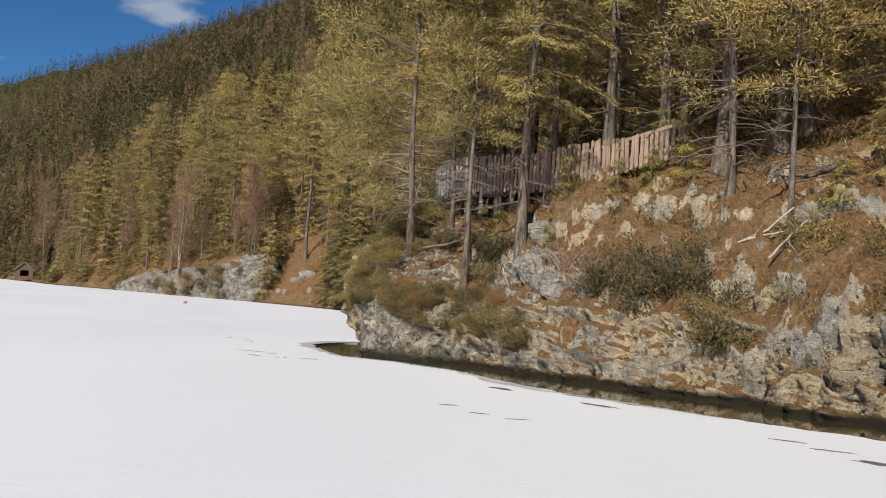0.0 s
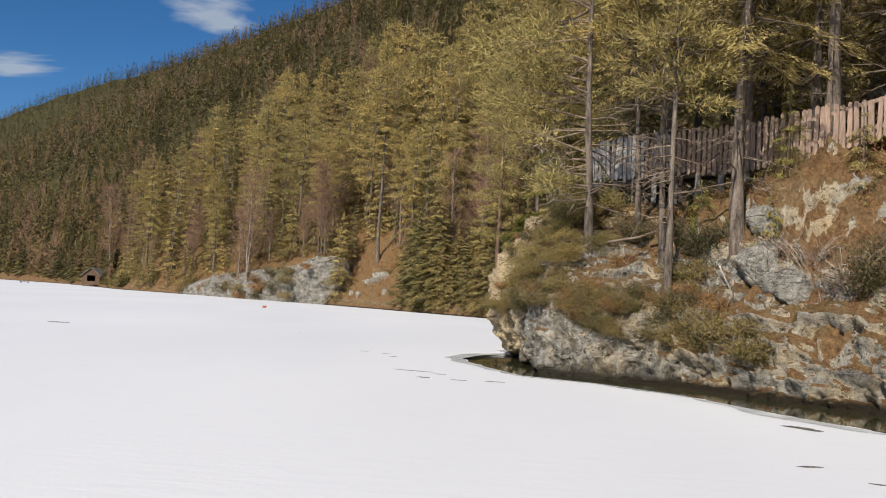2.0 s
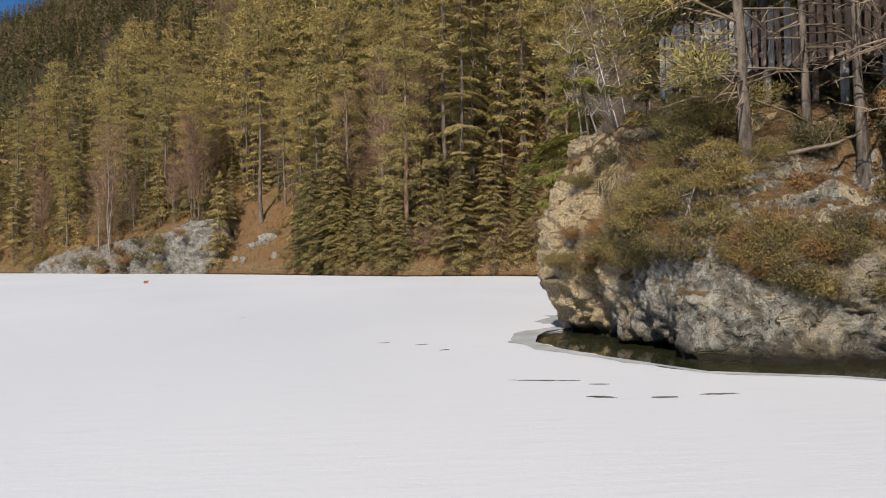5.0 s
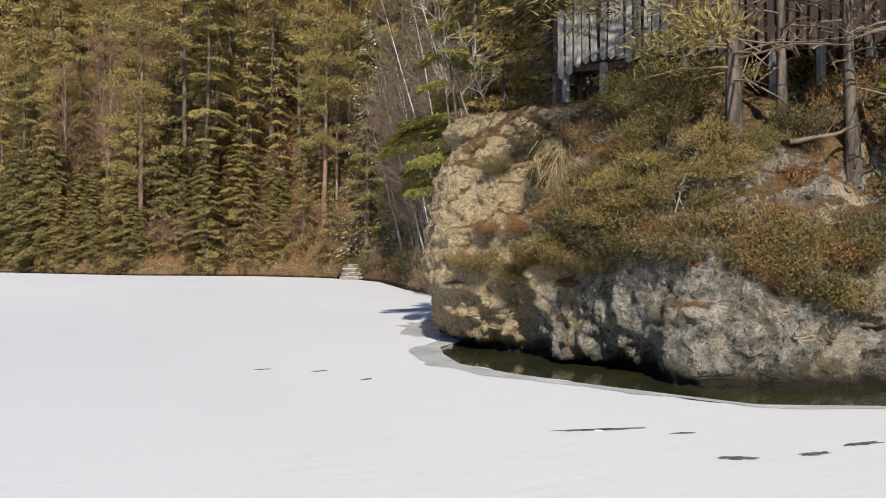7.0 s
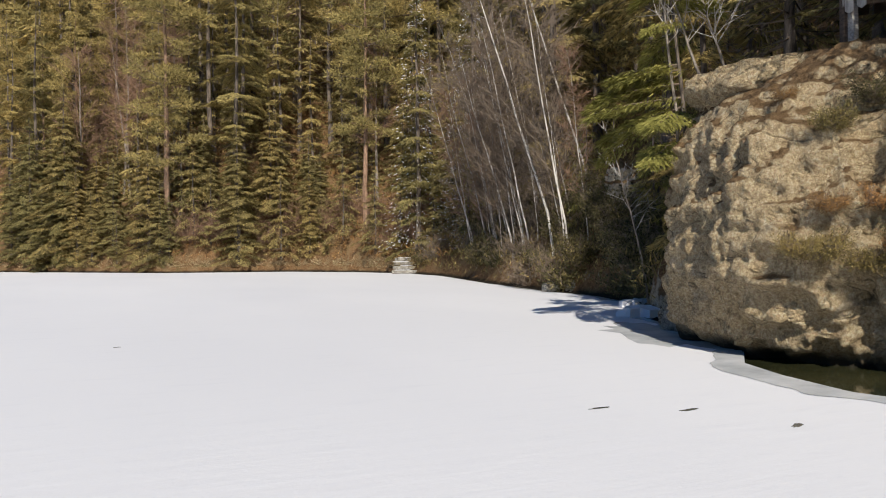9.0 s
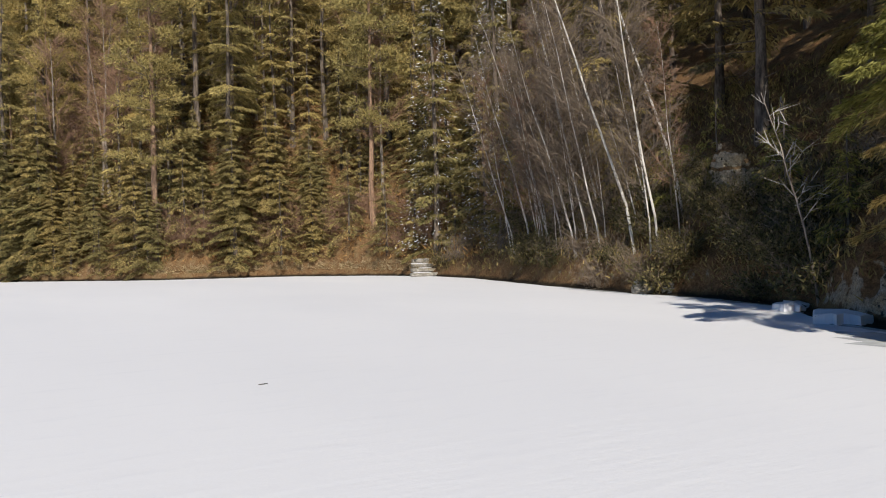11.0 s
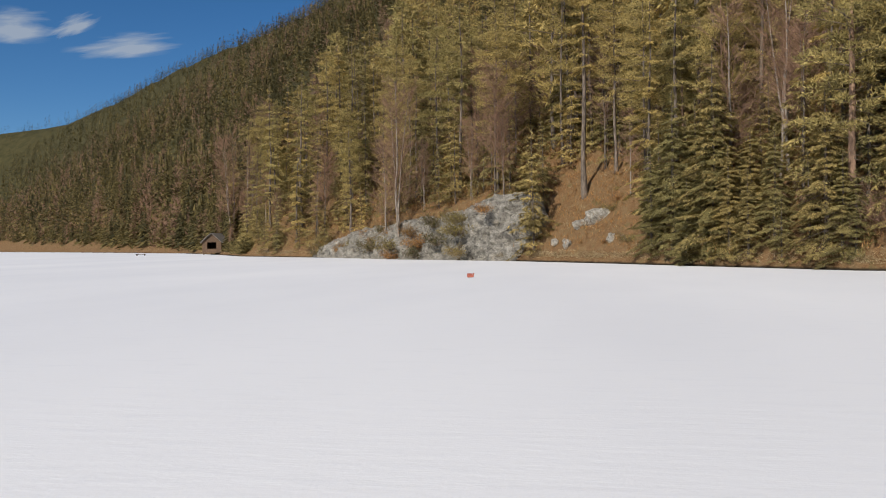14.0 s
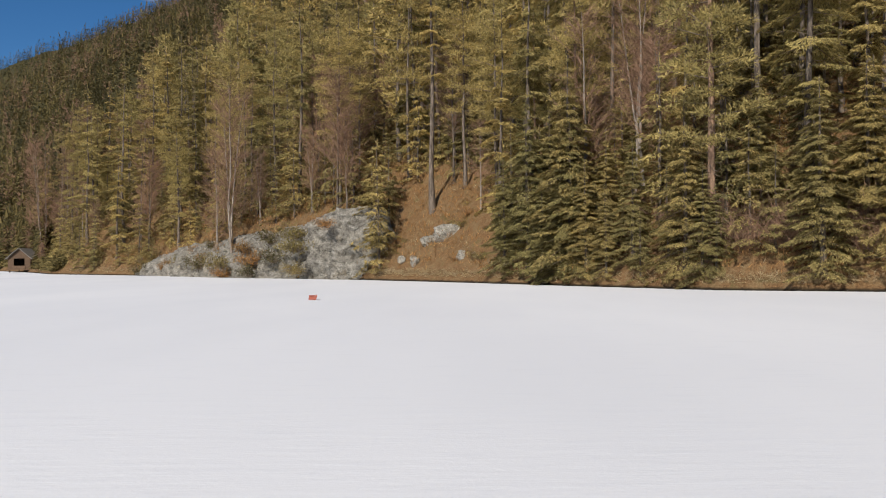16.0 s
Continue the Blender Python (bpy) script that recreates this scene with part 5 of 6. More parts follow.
while made < 78:
    x, y = rb.uniform(0, 12), rb.uniform(38, 68)
    d = float(shore_distance(np.array([x]), np.array([y]))[0])
    if 0.15 < d < 3.0:
        made += 1
        plant("bay_bush", BAY_BRUSH[made % 2], x, y, ground(x, y) - 0.15, rb.uniform(0, 360), rb.uniform(0.7, 1.3), "dark tangled bush on the shaded bank" if made % 2 == 0 else "leafless brown brush on the shaded bank", "shrub", "bushes in the bay")
for k in range(16):
    x, y = rb.uniform(-22.5, -14.5), rb.uniform(100, 112)
    d = float(shore_distance(np.array([x]), np.array([y]))[0])
    if d > 0.4:
        plant("slope_bush", SMALL[k % 2], x, y, ground(x, y) - 0.15, rb.uniform(0, 360), rb.uniform(0.6, 1.3), "low brown bush on the bare earth chute", "shrub", "bushes on the far shore")
for k, (x, y, sc) in enumerate(((-17.0, 106.5, 0.9), (-18.6, 107.5, 0.6), (-19.5, 106.0, 0.5), (-15.9, 102.3, 0.5), (-20.6, 107.6, 0.4))):
    rock("slope_rock", (x, y, ground(x, y) + 0.1), (sc, sc * 0.7, sc * 0.8), 35 * k, ROCK_GREY, "grey limestone rock in the bare earth chute", 110 + k, 4, 0.25, facets=12)
# dark hollow with dead boughs under the big pine
for x, y, z, sc in ((5.0, 21.0, 2.0, 1.0), (5.5, 20.6, 2.5, 1.1), (4.9, 21.5, 2.7, 1.0), (5.9, 20.3, 1.9, 0.9), (6.2, 20.5, 2.9, 1.0), (4.2, 21.9, 2.4, 0.9)):
    put_shrub(2, x, y, z - 0.2, sc)
sr = np.random.default_rng(31)
made = 0
while made < 70:
    x, y = sr.uniform(-1, 14), sr.uniform(11, 28)
    d = float(shore_distance(np.array([x]), np.array([y]))[0])
    if not 0.4 < d < 6 or (y > 25 and x < 0.5):
        continue
    made += 1
    p = sr.random()
    put_shrub(-1 if p < 0.25 else 1 if p < 0.45 else 0 if p < 0.7 else 2, x, y, ground(x, y) - 0.12, sr.uniform(0.3, 0.7), small=True)


def grass_stuff(name, n, area, leaf, length, width, label, hang=0.5, test=None, seed=1, clump=0.12):
    rng = np.random.default_rng(seed)
    x0, x1, y0, y1, d0, d1 = area
    per = 14
    x, y = rng.uniform(x0, x1, n * 6), rng.uniform(y0, y1, n * 6)
    d = shore_distance(x, y)
    ok = (d > d0) & (d < d1)
    if test is not None:
        ok &= test(x, y)
    x, y = x[ok][:n], y[ok][:n]
    z = heights(x, y)
    k = np.repeat(np.arange(len(x)), per)
    b = np.stack([x[k], y[k], z[k]], -1) + rng.normal(0, clump, (len(k), 3)) * np.array([1, 1, 0.4])
    w = rng.normal(0, 0.55, (len(k), 3))
    w[:, 2] = np.abs(w[:, 2]) + 0.5 - hang * rng.random(len(k))
    h = Heap()
    h.add(*tufts(rng, b, w, rng.uniform(0.5, 1.3, len(k)) * length, np.full(len(k), width)))
    tagged(new(name, h.mesh(name, leaf)), label, "grass", kind="stuff")


def open_bank(x, y):
    return fbm(np.stack([x, y, 0 * x], -1) * 0.9, 2, 15) > -0.05


def bank_scrub():
    """Low clumps of evergreen and rusty scrub in the hollows of the steep bank."""
    for name, leaf, seed, n, text in (("olive_scrub", HEATH, 81, 150, "low olive evergreen scrub on the steep bank"), ("dark_scrub", JUNIPER, 82, 190, "dark low juniper scrub in the hollows of the bank"),
                                      ("rusty_scrub", HEATH_RUST, 83, 170, "rusty dead scrub on the steep bank")):
        rng = np.random.default_rng(seed)
        x, y = rng.uniform(-0.5, 13, n * 14), rng.uniform(8, 26, n * 14)
        d = shore_distance(x, y)
        ok = (d > 0.25) & (d < 5.0) & (vnoise(np.stack([x, y, 0 * x], -1) * 0.8, seed) > -0.15)
        x, y = x[ok][:n], y[ok][:n]
        z = heights(x, y)
        r = rng.uniform(0.14, 0.46, len(x))
        k = np.repeat(np.arange(len(x)), (r * 420).astype(int))
        a = rng.normal(size=(len(k), 3))
        a /= np.linalg.norm(a, axis=1)[:, None]
        a[:, 2] = np.abs(a[:, 2])
        b = np.stack([x[k], y[k], z[k]], -1) + a * (r[k] * rng.uniform(0.35, 1.05, len(k)))[:, None] * np.array([1.1, 1.1, 0.75])
        w = a * 0.7 + rng.normal(0, 0.6, (len(k), 3))
        hp = Heap()
        hp.add(*tufts(rng, b, w, rng.uniform(0.05, 0.12, len(k)), rng.uniform(0.018, 0.038, len(k)), a, 0.5))
        tagged(new(name, hp.mesh(name, leaf)), text, "undergrowth", kind="stuff")


bank_scrub()
grass_stuff("bank_grass", 1000, (-2, 14, 10, 29, 0.7, 7), DRY_GRASS, 0.20, 0.018, "tufts of bleached dry grass on the bank", 0.9, open_bank, 3)
grass_stuff("bank_heather", 1500, (-2, 14, 10, 29, 0.6, 7), HEATH_RUST, 0.10, 0.025, "low rusty heather on the bank", 0.6, open_bank, 4)
grass_stuff("bank_greenery", 1500, (-2, 14, 10, 29, 0.5, 8), HEATH, 0.13, 0.04, "low olive ground cover on the bank", 0.4, lambda x, y: ~open_bank(x, y), 5)


def shore_fringe():
    """Pale dry grass that hangs over the low dark edge of the far bank."""
    rng = np.random.default_rng(6)
    line = np.array([p for p in SHORE if p[1] > 66 and p[0] > -130][:12], float)
    seg = np.concatenate([[0], np.cumsum(np.linalg.norm(np.diff(line, axis=0), axis=1))])
    t = rng.uniform(0, seg[-1], 9000)
    x, y = np.interp(t, seg, line[:, 0]), np.interp(t, seg, line[:, 1])
    x, y = x + rng.uniform(0.05, 0.55, len(t)), y + rng.uniform(0.05, 0.45, len(t))
    full = vnoise(np.stack([t * 0.22, 0 * t, 0 * t], -1), 4) > rng.uniform(-0.9, 0.5, len(t))
    x, y = x[full], y[full]
    k = np.repeat(np.arange(len(x)), 5)
    b = np.stack([x[k], y[k], heights(x, y)[k] - 0.02], -1) + rng.normal(0, 0.08, (len(k), 3)) * np.array([1, 1, 0.2])
    w = rng.normal(0, 0.5, (len(k), 3)) - np.array([0.35, 0.45, 0])
    w[:, 2] = rng.uniform(-0.3, 1.0, len(k))
    h = Heap()
    h.add(*tufts(rng, b, w, rng.uniform(0.12, 0.42, len(k)), np.full(len(k), 0.03)))
    tagged(new("shore_grass", h.mesh("shore_grass", DRY_GRASS)), "fringe of bleached grass along the far shore", "grass", kind="stuff")


shore_fringe()
grass_stuff("slope_grass", 600, (-60, 10, 66, 150, 0.8, 12), DRY_GRASS, 0.32, 0.035, "bleached grass on the far slope", 0.5, None, 7, 0.4)
grass_stuff("undergrowth", 3200, (-60, 12, 62, 150, 0.6, 16), HEATH_RUST, 0.42, 0.05, "brown undergrowth on the far slope", 0.1, None, 8, 0.45)
grass_stuff("bay_undergrowth", 2600, (-1, 16, 33, 70, 0.2, 8), HEATH, 0.24, 0.04, "dark undergrowth in the shaded bay", 0.1, None, 12, 0.35)


def thicket():
    """Brown and olive brush under and between the far trees."""
    for name, leaf, seed, n, text in (("slope_thicket", HEATH_RUST, 21, 2000, "reddish-brown brush between the far trees"), ("olive_thicket", NEEDLE_SPRUCE, 22, 2200, "young olive growth between the far trees")):
        rng = np.random.default_rng(seed)
        x, y = rng.uniform(-95, 30, n * 8), rng.uniform(62, 240, n * 8)
        d = shore_distance(x, y)
        ok = (d > 0.5) & (d < 60) & ~((np.abs(x + 18.1) < 4.6) & (d < 9)) & ~((x > -52) & (x < -23.5) & (d < 3))
        x, y = x[ok][:n], y[ok][:n]
        z = heights(x, y)
        per = 70
        k = np.repeat(np.arange(len(x)), per)
        h = rng.uniform(1.5, 6.0, len(x)) * np.clip(0.25 + 0.2 * d[ok][:n], 0.3, 1.0)
        u = rng.random(len(k))
        r = 0.32 * h[k] * (1.05 - u) ** 0.7
        a = rng.uniform(0, 6.283, len(k))
        b = np.stack([x[k] + np.cos(a) * r * rng.random(len(k)) ** 0.5, y[k] + np.sin(a) * r * rng.random(len(k)) ** 0.5, z[k] + h[k] * u], -1)
        w = np.stack([np.cos(a), np.sin(a), rng.uniform(-0.6, 0.9, len(k))], -1) + rng.normal(0, 0.4, (len(k), 3))
        hp = Heap()
        hp.add(*tufts(rng, b, w, rng.uniform(0.22, 0.5, len(k)), rng.uniform(0.05, 0.11, len(k)) * (0.6 if leaf is HEATH_RUST else 1.0)))
        tagged(new(name, hp.mesh(name, leaf)), text, "undergrowth", kind="stuff")


thicket()


def far_brush():
    """Dark low growth along the distant shore."""
    rng = np.random.default_rng(61)
    n = 3600
    at = rng.random(n) ** 1.5
    line = np.array(SHORE[32:38], float)
    k = np.linspace(0, 1, len(line))
    w = 1.0 + 9 * at
    x = np.interp(at, k, line[:, 0]) + w * rng.random(n)
    y = np.interp(at, k, line[:, 1]) + w * rng.random(n) * 0.9
    z = heights(x, y)
    h = rng.uniform(0.6, 2.4, n) * (0.6 + 1.0 * at) * np.where(np.hypot(x + 93, y - 189) < 5, 0.25, 1.0)
    per = 14
    j = np.repeat(np.arange(n), per)
    u = rng.random(len(j))
    a = rng.uniform(0, 6.283, len(j))
    rad = 0.4 * h[j] * (1.05 - u)
    b = np.stack([x[j] + np.cos(a) * rad, y[j] + np.sin(a) * rad, z[j] + h[j] * u * 0.9], -1)
    way3 = np.stack([np.cos(a), np.sin(a), rng.uniform(-0.4, 0.8, len(j))], -1)
    hp = Heap()
    hp.add(*tufts(rng, b, way3, 0.45 * h[j], 0.22 * h[j]))
    tagged(new("shore_brush", hp.mesh("shore_brush", NEEDLE_FAR)), "dark low growth along the distant shore", "undergrowth", kind="stuff")


far_brush()


def hanging_grass():
    rng = np.random.default_rng(5)
    n = 420
    b = on_crag(4.85, 3.0) + rng.normal(0, 1, (n, 3)) * np.array([0.22, 0.12, 0.14])
    w = np.stack([rng.normal(-0.3, 0.35, n), rng.normal(-0.25, 0.3, n), np.full(n, -1.0)], -1)
    h = Heap()
    h.add(*tufts(rng, b, w, rng.uniform(0.15, 0.62, n), np.full(n, 0.012)))
    tagged(new("hanging_grass", h.mesh("hanging_grass", DRY_GRASS)), "tuft of bleached grass hanging from the crag", "grass", kind="stuff")


hanging_grass()

# ---- trees of the cape and the bank above it ----
NEAR = [
    # x, y, height, radius, crown base, kind, needles, bark, trunk radius, lean
    (-0.98, 25.5, 13.0, 2.2, 0.13, "pine", NEEDLE_PINE, BARK_GREY, 0.13, 0.02),
    (0.65, 23.9, 13.5, 1.5, 0.44, "pine", NEEDLE_PINE, BARK_GREY, 0.10, 0.01),
    (0.75, 24.95, 13.0, 1.6, 0.44, "pine", NEEDLE_PINE, BARK_GREY, 0.11, 0.03),
    (0.27, 25.8, 12.5, 1.5, 0.44, "pine", NEEDLE_PINE, BARK_GREY, 0.09, 0.05),
    (2.18, 23.95, 17.0, 2.2, 0.36, "spruce", NEEDLE_PINE, BARK_GREY, 0.19, 0.0),
    (3.45, 27.6, 18.0, 2.4, 0.35, "spruce", NEEDLE_SPRUCE, BARK_GREY, 0.17, 0.0),
    (4.75, 25.3, 20.0, 2.6, 0.30, "spruce", NEEDLE_PINE, BARK_GREY, 0.22, 0.0),
    (6.55, 25.6, 20.0, 2.6, 0.32, "spruce", NEEDLE_PINE, BARK_GREY, 0.22, 0.0),
    (7.5, 27.0, 19.0, 2.5, 0.35, "spruce", NEEDLE_SPRUCE, BARK_GREY, 0.18, 0.0),
    (7.0, 21.8, 18.0, 2.8, 0.24, "pine", NEEDLE_PINE, BARK_GREY, 0.26, 0.0),
    (6.92, 20.5, 15.0, 2.4, 0.30, "pine", NEEDLE_PINE, BARK_GREY, 0.14, 0.02),
    (8.43, 21.4, 18.0, 2.6, 0.28, "pine", NEEDLE_PINE, BARK_GREY, 0.22, 0.0),
    (7.9, 19.3, 12.0, 2.0, 0.40, "pine", NEEDLE_PINE, BARK_GREY, 0.10, 0.0),
    (9.6, 22.6, 18.0, 2.6, 0.20, "spruce", NEEDLE_PINE, BARK_GREY, 0.2, 0.0),
    (11.2, 20.5, 17.0, 2.8, 0.12, "spruce", NEEDLE_PINE, BARK_GREY, 0.2, 0.0),
    (5.6, 28.8, 20.0, 2.8, 0.15, "spruce", NEEDLE_SPRUCE, BARK_GREY, 0.2, 0.0),
    (2.0, 30.5, 17.0, 2.6, 0.12, "spruce", NEEDLE_SPRUCE, BARK_GREY, 0.18, 0.0),
    (1.1, 33.3, 12.0, 1.9, 0.10, "spruce", NEEDLE_SPRUCE, BARK_GREY, 0.14, 0.0),
    (2.3, 35.4, 15.0, 2.2, 0.08, "spruce", NEEDLE_SPRUCE, BARK_GREY, 0.16, 0.0),
    (3.2, 33.0, 17.0, 2.8, 0.06, "spruce", NEEDLE_SPRUCE, BARK_GREY, 0.18, 0.0),
    (4.9, 31.5, 19.0, 2.8, 0.08, "spruce", NEEDLE_SPRUCE, BARK_GREY, 0.2, 0.0),
    (8.9, 30.0, 19.0, 2.8, 0.08, "spruce", NEEDLE_SPRUCE, BARK_GREY, 0.2, 0.0),
    (13.0, 24.5, 19.0, 3.0, 0.08, "spruce", NEEDLE_SPRUCE, BARK_GREY, 0.2, 0.0),
    (14.5, 19.0, 17.0, 3.0, 0.08, "spruce", NEEDLE_SPRUCE, BARK_GREY, 0.2, 0.0),
]
for k, (x, y, h, r, cb, kind, leaf, bark, tr, lean) in enumerate(NEAR):
    placed.append((x, y))
    close = k < 5
    m = conifer(600 + k, h, r * 1.3, cb * 0.72, 84, kind, leaf, bark, tr * 0.78, lean, 3.0, 30, 0.14 if close else 0.13 if k < 13 else 0.24, 460 if close else 420 if k < 13 else 170, 0.0, 0.2 if close else 0.22, k > 12, 2.95 if k == 0 else None)
    z = standing(x, y) - 0.2
    plant("pine" if kind == "pine" else "spruce", m, x, y, z, 0, 1.0, "grey-trunked pine with olive needles above the rocks" if kind == "pine" else "tall grey-trunked spruce with dead lower branches above the rocks")

# young conifers on the bank
YOUNG = [bough_pine(700 + k, 2.2 + 0.6 * k, 0.9 + 0.1 * k, NEEDLE_YOUNG if k != 1 else NEEDLE_PINE, 40, 110, 0.10, 0.05, 0.0, 0.0, BARK_GREY, 0.035, "spruce", 2) for k in range(3)]
for k, x, y, sc in ((0, 2.9, 23.9, 0.8), (1, 4.7, 23.4, 0.8), (2, 6.2, 22.2, 0.8), (0, 8.6, 18.3, 0.9), (1, 9.4, 18.0, 1.0), (2, 6.0, 23.1, 0.9), (0, 1.6, 25.0, 0.8), (1, 10.5, 17.0, 0.9), (2, 3.6, 24.9, 0.7), (0, 5.5, 22.8, 0.9), (1, 11.0, 15.0, 1.0)):
    plant("young_conifer", YOUNG[k], x, y, ground(x, y) - 0.1, random.uniform(0, 360), sc, "young yellow-green conifer on the bank", "tree", "young conifers")

# bushes in the clefts of the far grey cliff
for k, (x, y, z, sc) in enumerate(((-30.0, 115.6, 2.6, 2.2), (-32.5, 117.9, 1.6, 1.8), (-35.3, 120.6, 1.4, 2.2), (-38.8, 124.2, 1.2, 2.2), (-42.3, 128.2, 1.0, 2.0), (-26.8, 112.4, 4.6, 1.4), (-30.1, 116.6, 3.8, 2.0), (-33.0, 119.6, 3.4, 2.0), (-36.2, 122.6, 2.6, 2.0), (-29.9, 115.2, 0.6, 1.6), (-35.2, 120.2, 0.3, 1.6), (-38.9, 124.0, 0.2, 1.6))):
    put_shrub((0, 2, 1)[k % 3], x - 0.6, y - 0.6, z, sc, small=True)
fc = np.random.default_rng(73)
for k in range(34):
    t = fc.random() ** 0.8
    x, y = -30.5 - 24.0 * t + fc.uniform(-0.5, 0.8), 116.6 + 26.5 * t + fc.uniform(-0.5, 0.8)
    plant("cliff_bush", SMALL[int(fc.choice([0, 1, 1, 2]))], x, y, max(0.1, fc.uniform(0.2, 4.4) * (1 - 0.5 * t)), fc.uniform(0, 360), fc.uniform(1.0, 2.0), "brown and olive bush in the clefts of the grey cliff", "shrub", "bushes on the far cliff")

# low green boughs that reach out over the cape
for k, (x, y, z, turn, sc) in enumerate(((-0.9, 27.3, 0, 170, 0.5), (-1.2, 26.6, 0, 210, 0.5), (-0.3, 28.0, 0, 200, 0.5))):
    plant("young_conifer", YOUNG[k % 3], x, y, standing(x, y) - 0.15, turn, sc, "young olive conifer on the brow of the cape", "tree", "young conifers", 14)

# wood above the bank and round the bay
wr = np.random.default_rng(12)
count = tries = 0
while count < 62 and tries < 4000:
    tries += 1
    x, y = wr.uniform(0, 34), wr.uniform(8, 72)
    d = float(shore_distance(np.array([x]), np.array([y]))[0])
    if d < (7.5 if y < 31 else 2.0) or d > 20 or (40 < y < 60 and d < 3.2) or not roomy(x, y, 2.3):
        continue
    if x < 2.0 and y < 38:
        continue
    count += 1
    p = wr.random()
    m = SPRUCES[int(wr.integers(4))] if p < 0.75 else PINES[int(wr.integers(4))]
    plant("spruce" if p < 0.75 else "pine", m, x, y, ground(x, y) - 0.2, wr.uniform(0, 360), wr.uniform(0.6, 1.0), "tall dark conifer in the shaded wood", group="bay wood")

# the small bright pine and the dead saplings beside the cape
plant("pine", conifer(720, 4.2, 2.3, 0.02, 24, "spruce", NEEDLE_YOUNG, BARK_GREY, 0.05, 0.12, 3.1, 6, 0.11, 1500, 1.0, 0.24, False, 2.85), -1.2, 33.6, standing(-1.2, 33.6) - 0.7, 0, 1.0, "small pine with bright yellow-green boughs over the bay")
for k, (x, y, sc) in enumerate(((-1.2, 27.2, 0.6), (-1.45, 26.5, 0.6), (-0.7, 26.6, 0.7))):
    plant("dwarf_pine", BROW[k % 3], x, y, standing(x, y) - 0.15, 25 * k - 40, sc, "low spreading olive pine on the brow of the cape", "tree", "dwarf pines")
for x, y, h, r, b in ((0.9, 35.2, 9.5, 1.6, 0.05),):
    placed.append((x, y))
    plant("spruce", conifer(int(780 + h), h, r, b, 64, "spruce", NEEDLE_PINE, BARK_GREY, 0.1, 0.02, 3.0, 22, 0.15, 330, 0.3, 0.26), x, y, ground(x, y) - 0.2, 0, 1.0, "olive spruce with dry lower twigs beside the bay")
for k, (x, y, sc) in enumerate(((3.2, 38.6, 1.1), (4.4, 41.2, 1.3), (5.4, 44.3, 1.2), (5.2, 41.9, 1.6), (3.4, 37.2, 1.5), (6.4, 47.2, 1.3), (2.6, 36.4, 1.2), (7.4, 51.5, 1.4), (8.8, 57.0, 1.5), (9.8, 61.5, 1.6))):
    plant("young_conifer", YOUNG[k % 3], x, y, ground(x, y) - 0.1, 40 * k, sc, "young green conifer in the shaded bay", "tree", "young conifers")
for k, (x, y, h, lean, way) in enumerate(((-1.08, 33.2, 3.4, 0.30, 2.5), (-1.45, 33.55, 4.2, 0.10, 2.9), (1.9, 38.4, 4.5, 0.28, 2.5), (-0.75, 33.0, 2.2, 0.3, 2.8))):
    plant("dead_sapling", bare_tree(730 + k, h, 0.7, BARK_ASH, TWIG_GREY, 0.034, lean, way, 16, 4, 0.4), x, y, standing(x, y) - 0.15, 0, 1.0, "leaning bare dead sapling with pale bark", "tree")

# the stand of pale birches that leans over the ice
br = np.random.default_rng(44)
BIRCH = [bare_tree(740 + k, 11.0 + k, 2.0, BARK_PALE, TWIG_RED if k == 1 else TWIG, 0.038 + 0.006 * k, 0.11 + 0.05 * k, 3.14 - 0.25 * k, 70, 20, 0.18) for k in range(5)]
for k in range(30):
    t = br.random()
    x = 4.9 + 2.6 * t + br.uniform(-0.5, 1.5)
    y = 45.5 + 13.5 * t + br.uniform(-0.8, 0.8)
    d = float(shore_distance(np.array([x]), np.array([y]))[0])
    if d < 0.4:
        x += 0.6 - d
    plant("birch", BIRCH[int(br.integers(5))], x, y, ground(x, y) - 0.15, br.uniform(-35, 35), br.uniform(0.5, 0.9), "slender pale leafless birch leaning over the ice", "tree", "birch stand")

# snow-dusted spruce at the corner of the bay
corner = conifer(760, 17, 2.3, 0.02, 90, "spruce", NEEDLE_SPRUCE, BARK_GREY, 0.18, dead=4, size=0.24, per=260, skirt=1.0, slim=0.3)


def dusting(seed, h, r, n):
    rng = np.random.default_rng(seed)
    u = rng.random(n) ** 1.3
    a = rng.uniform(0, 6.283, n)
    w = r * (1 - u) ** 0.8 * rng.uniform(0.25, 1.0, n)
    b = np.stack([np.cos(a) * w, np.sin(a) * w, h * (0.04 + 0.94 * u) - 0.16 * w], -1)
    way3 = np.stack([np.cos(a), np.sin(a), np.full(n, -0.3)], -1) + rng.normal(0, 0.25, (n, 3))
    hp = Heap()
    hp.add(*tufts(rng, b, way3, rng.uniform(0.08, 0.22, n), rng.uniform(0.025, 0.065, n)))
    return hp.mesh("snow", SNOW)


corner["snow"] = dusting(3, 17, 2.4, 1500)
plant("spruce", corner, 9.3, 68.5, ground(9.3, 68.5) - 0.2, 0, 1.0, "dark spruce dusted with snow at the corner of the bay")
plant("spruce", corner, 10.0, 64.5, ground(10.0, 64.5) - 0.2, 120, 0.55, "small dark spruce dusted with snow in the bay")
for k, (x, y, sc) in enumerate(((11.8, 66.0, 0.95), (9.0, 61.5, 0.45))):
    plant("spruce", corner, x, y, ground(x, y) - 0.2, 70 * k + 30, sc, "dark spruce dusted with snow in the shaded wood")


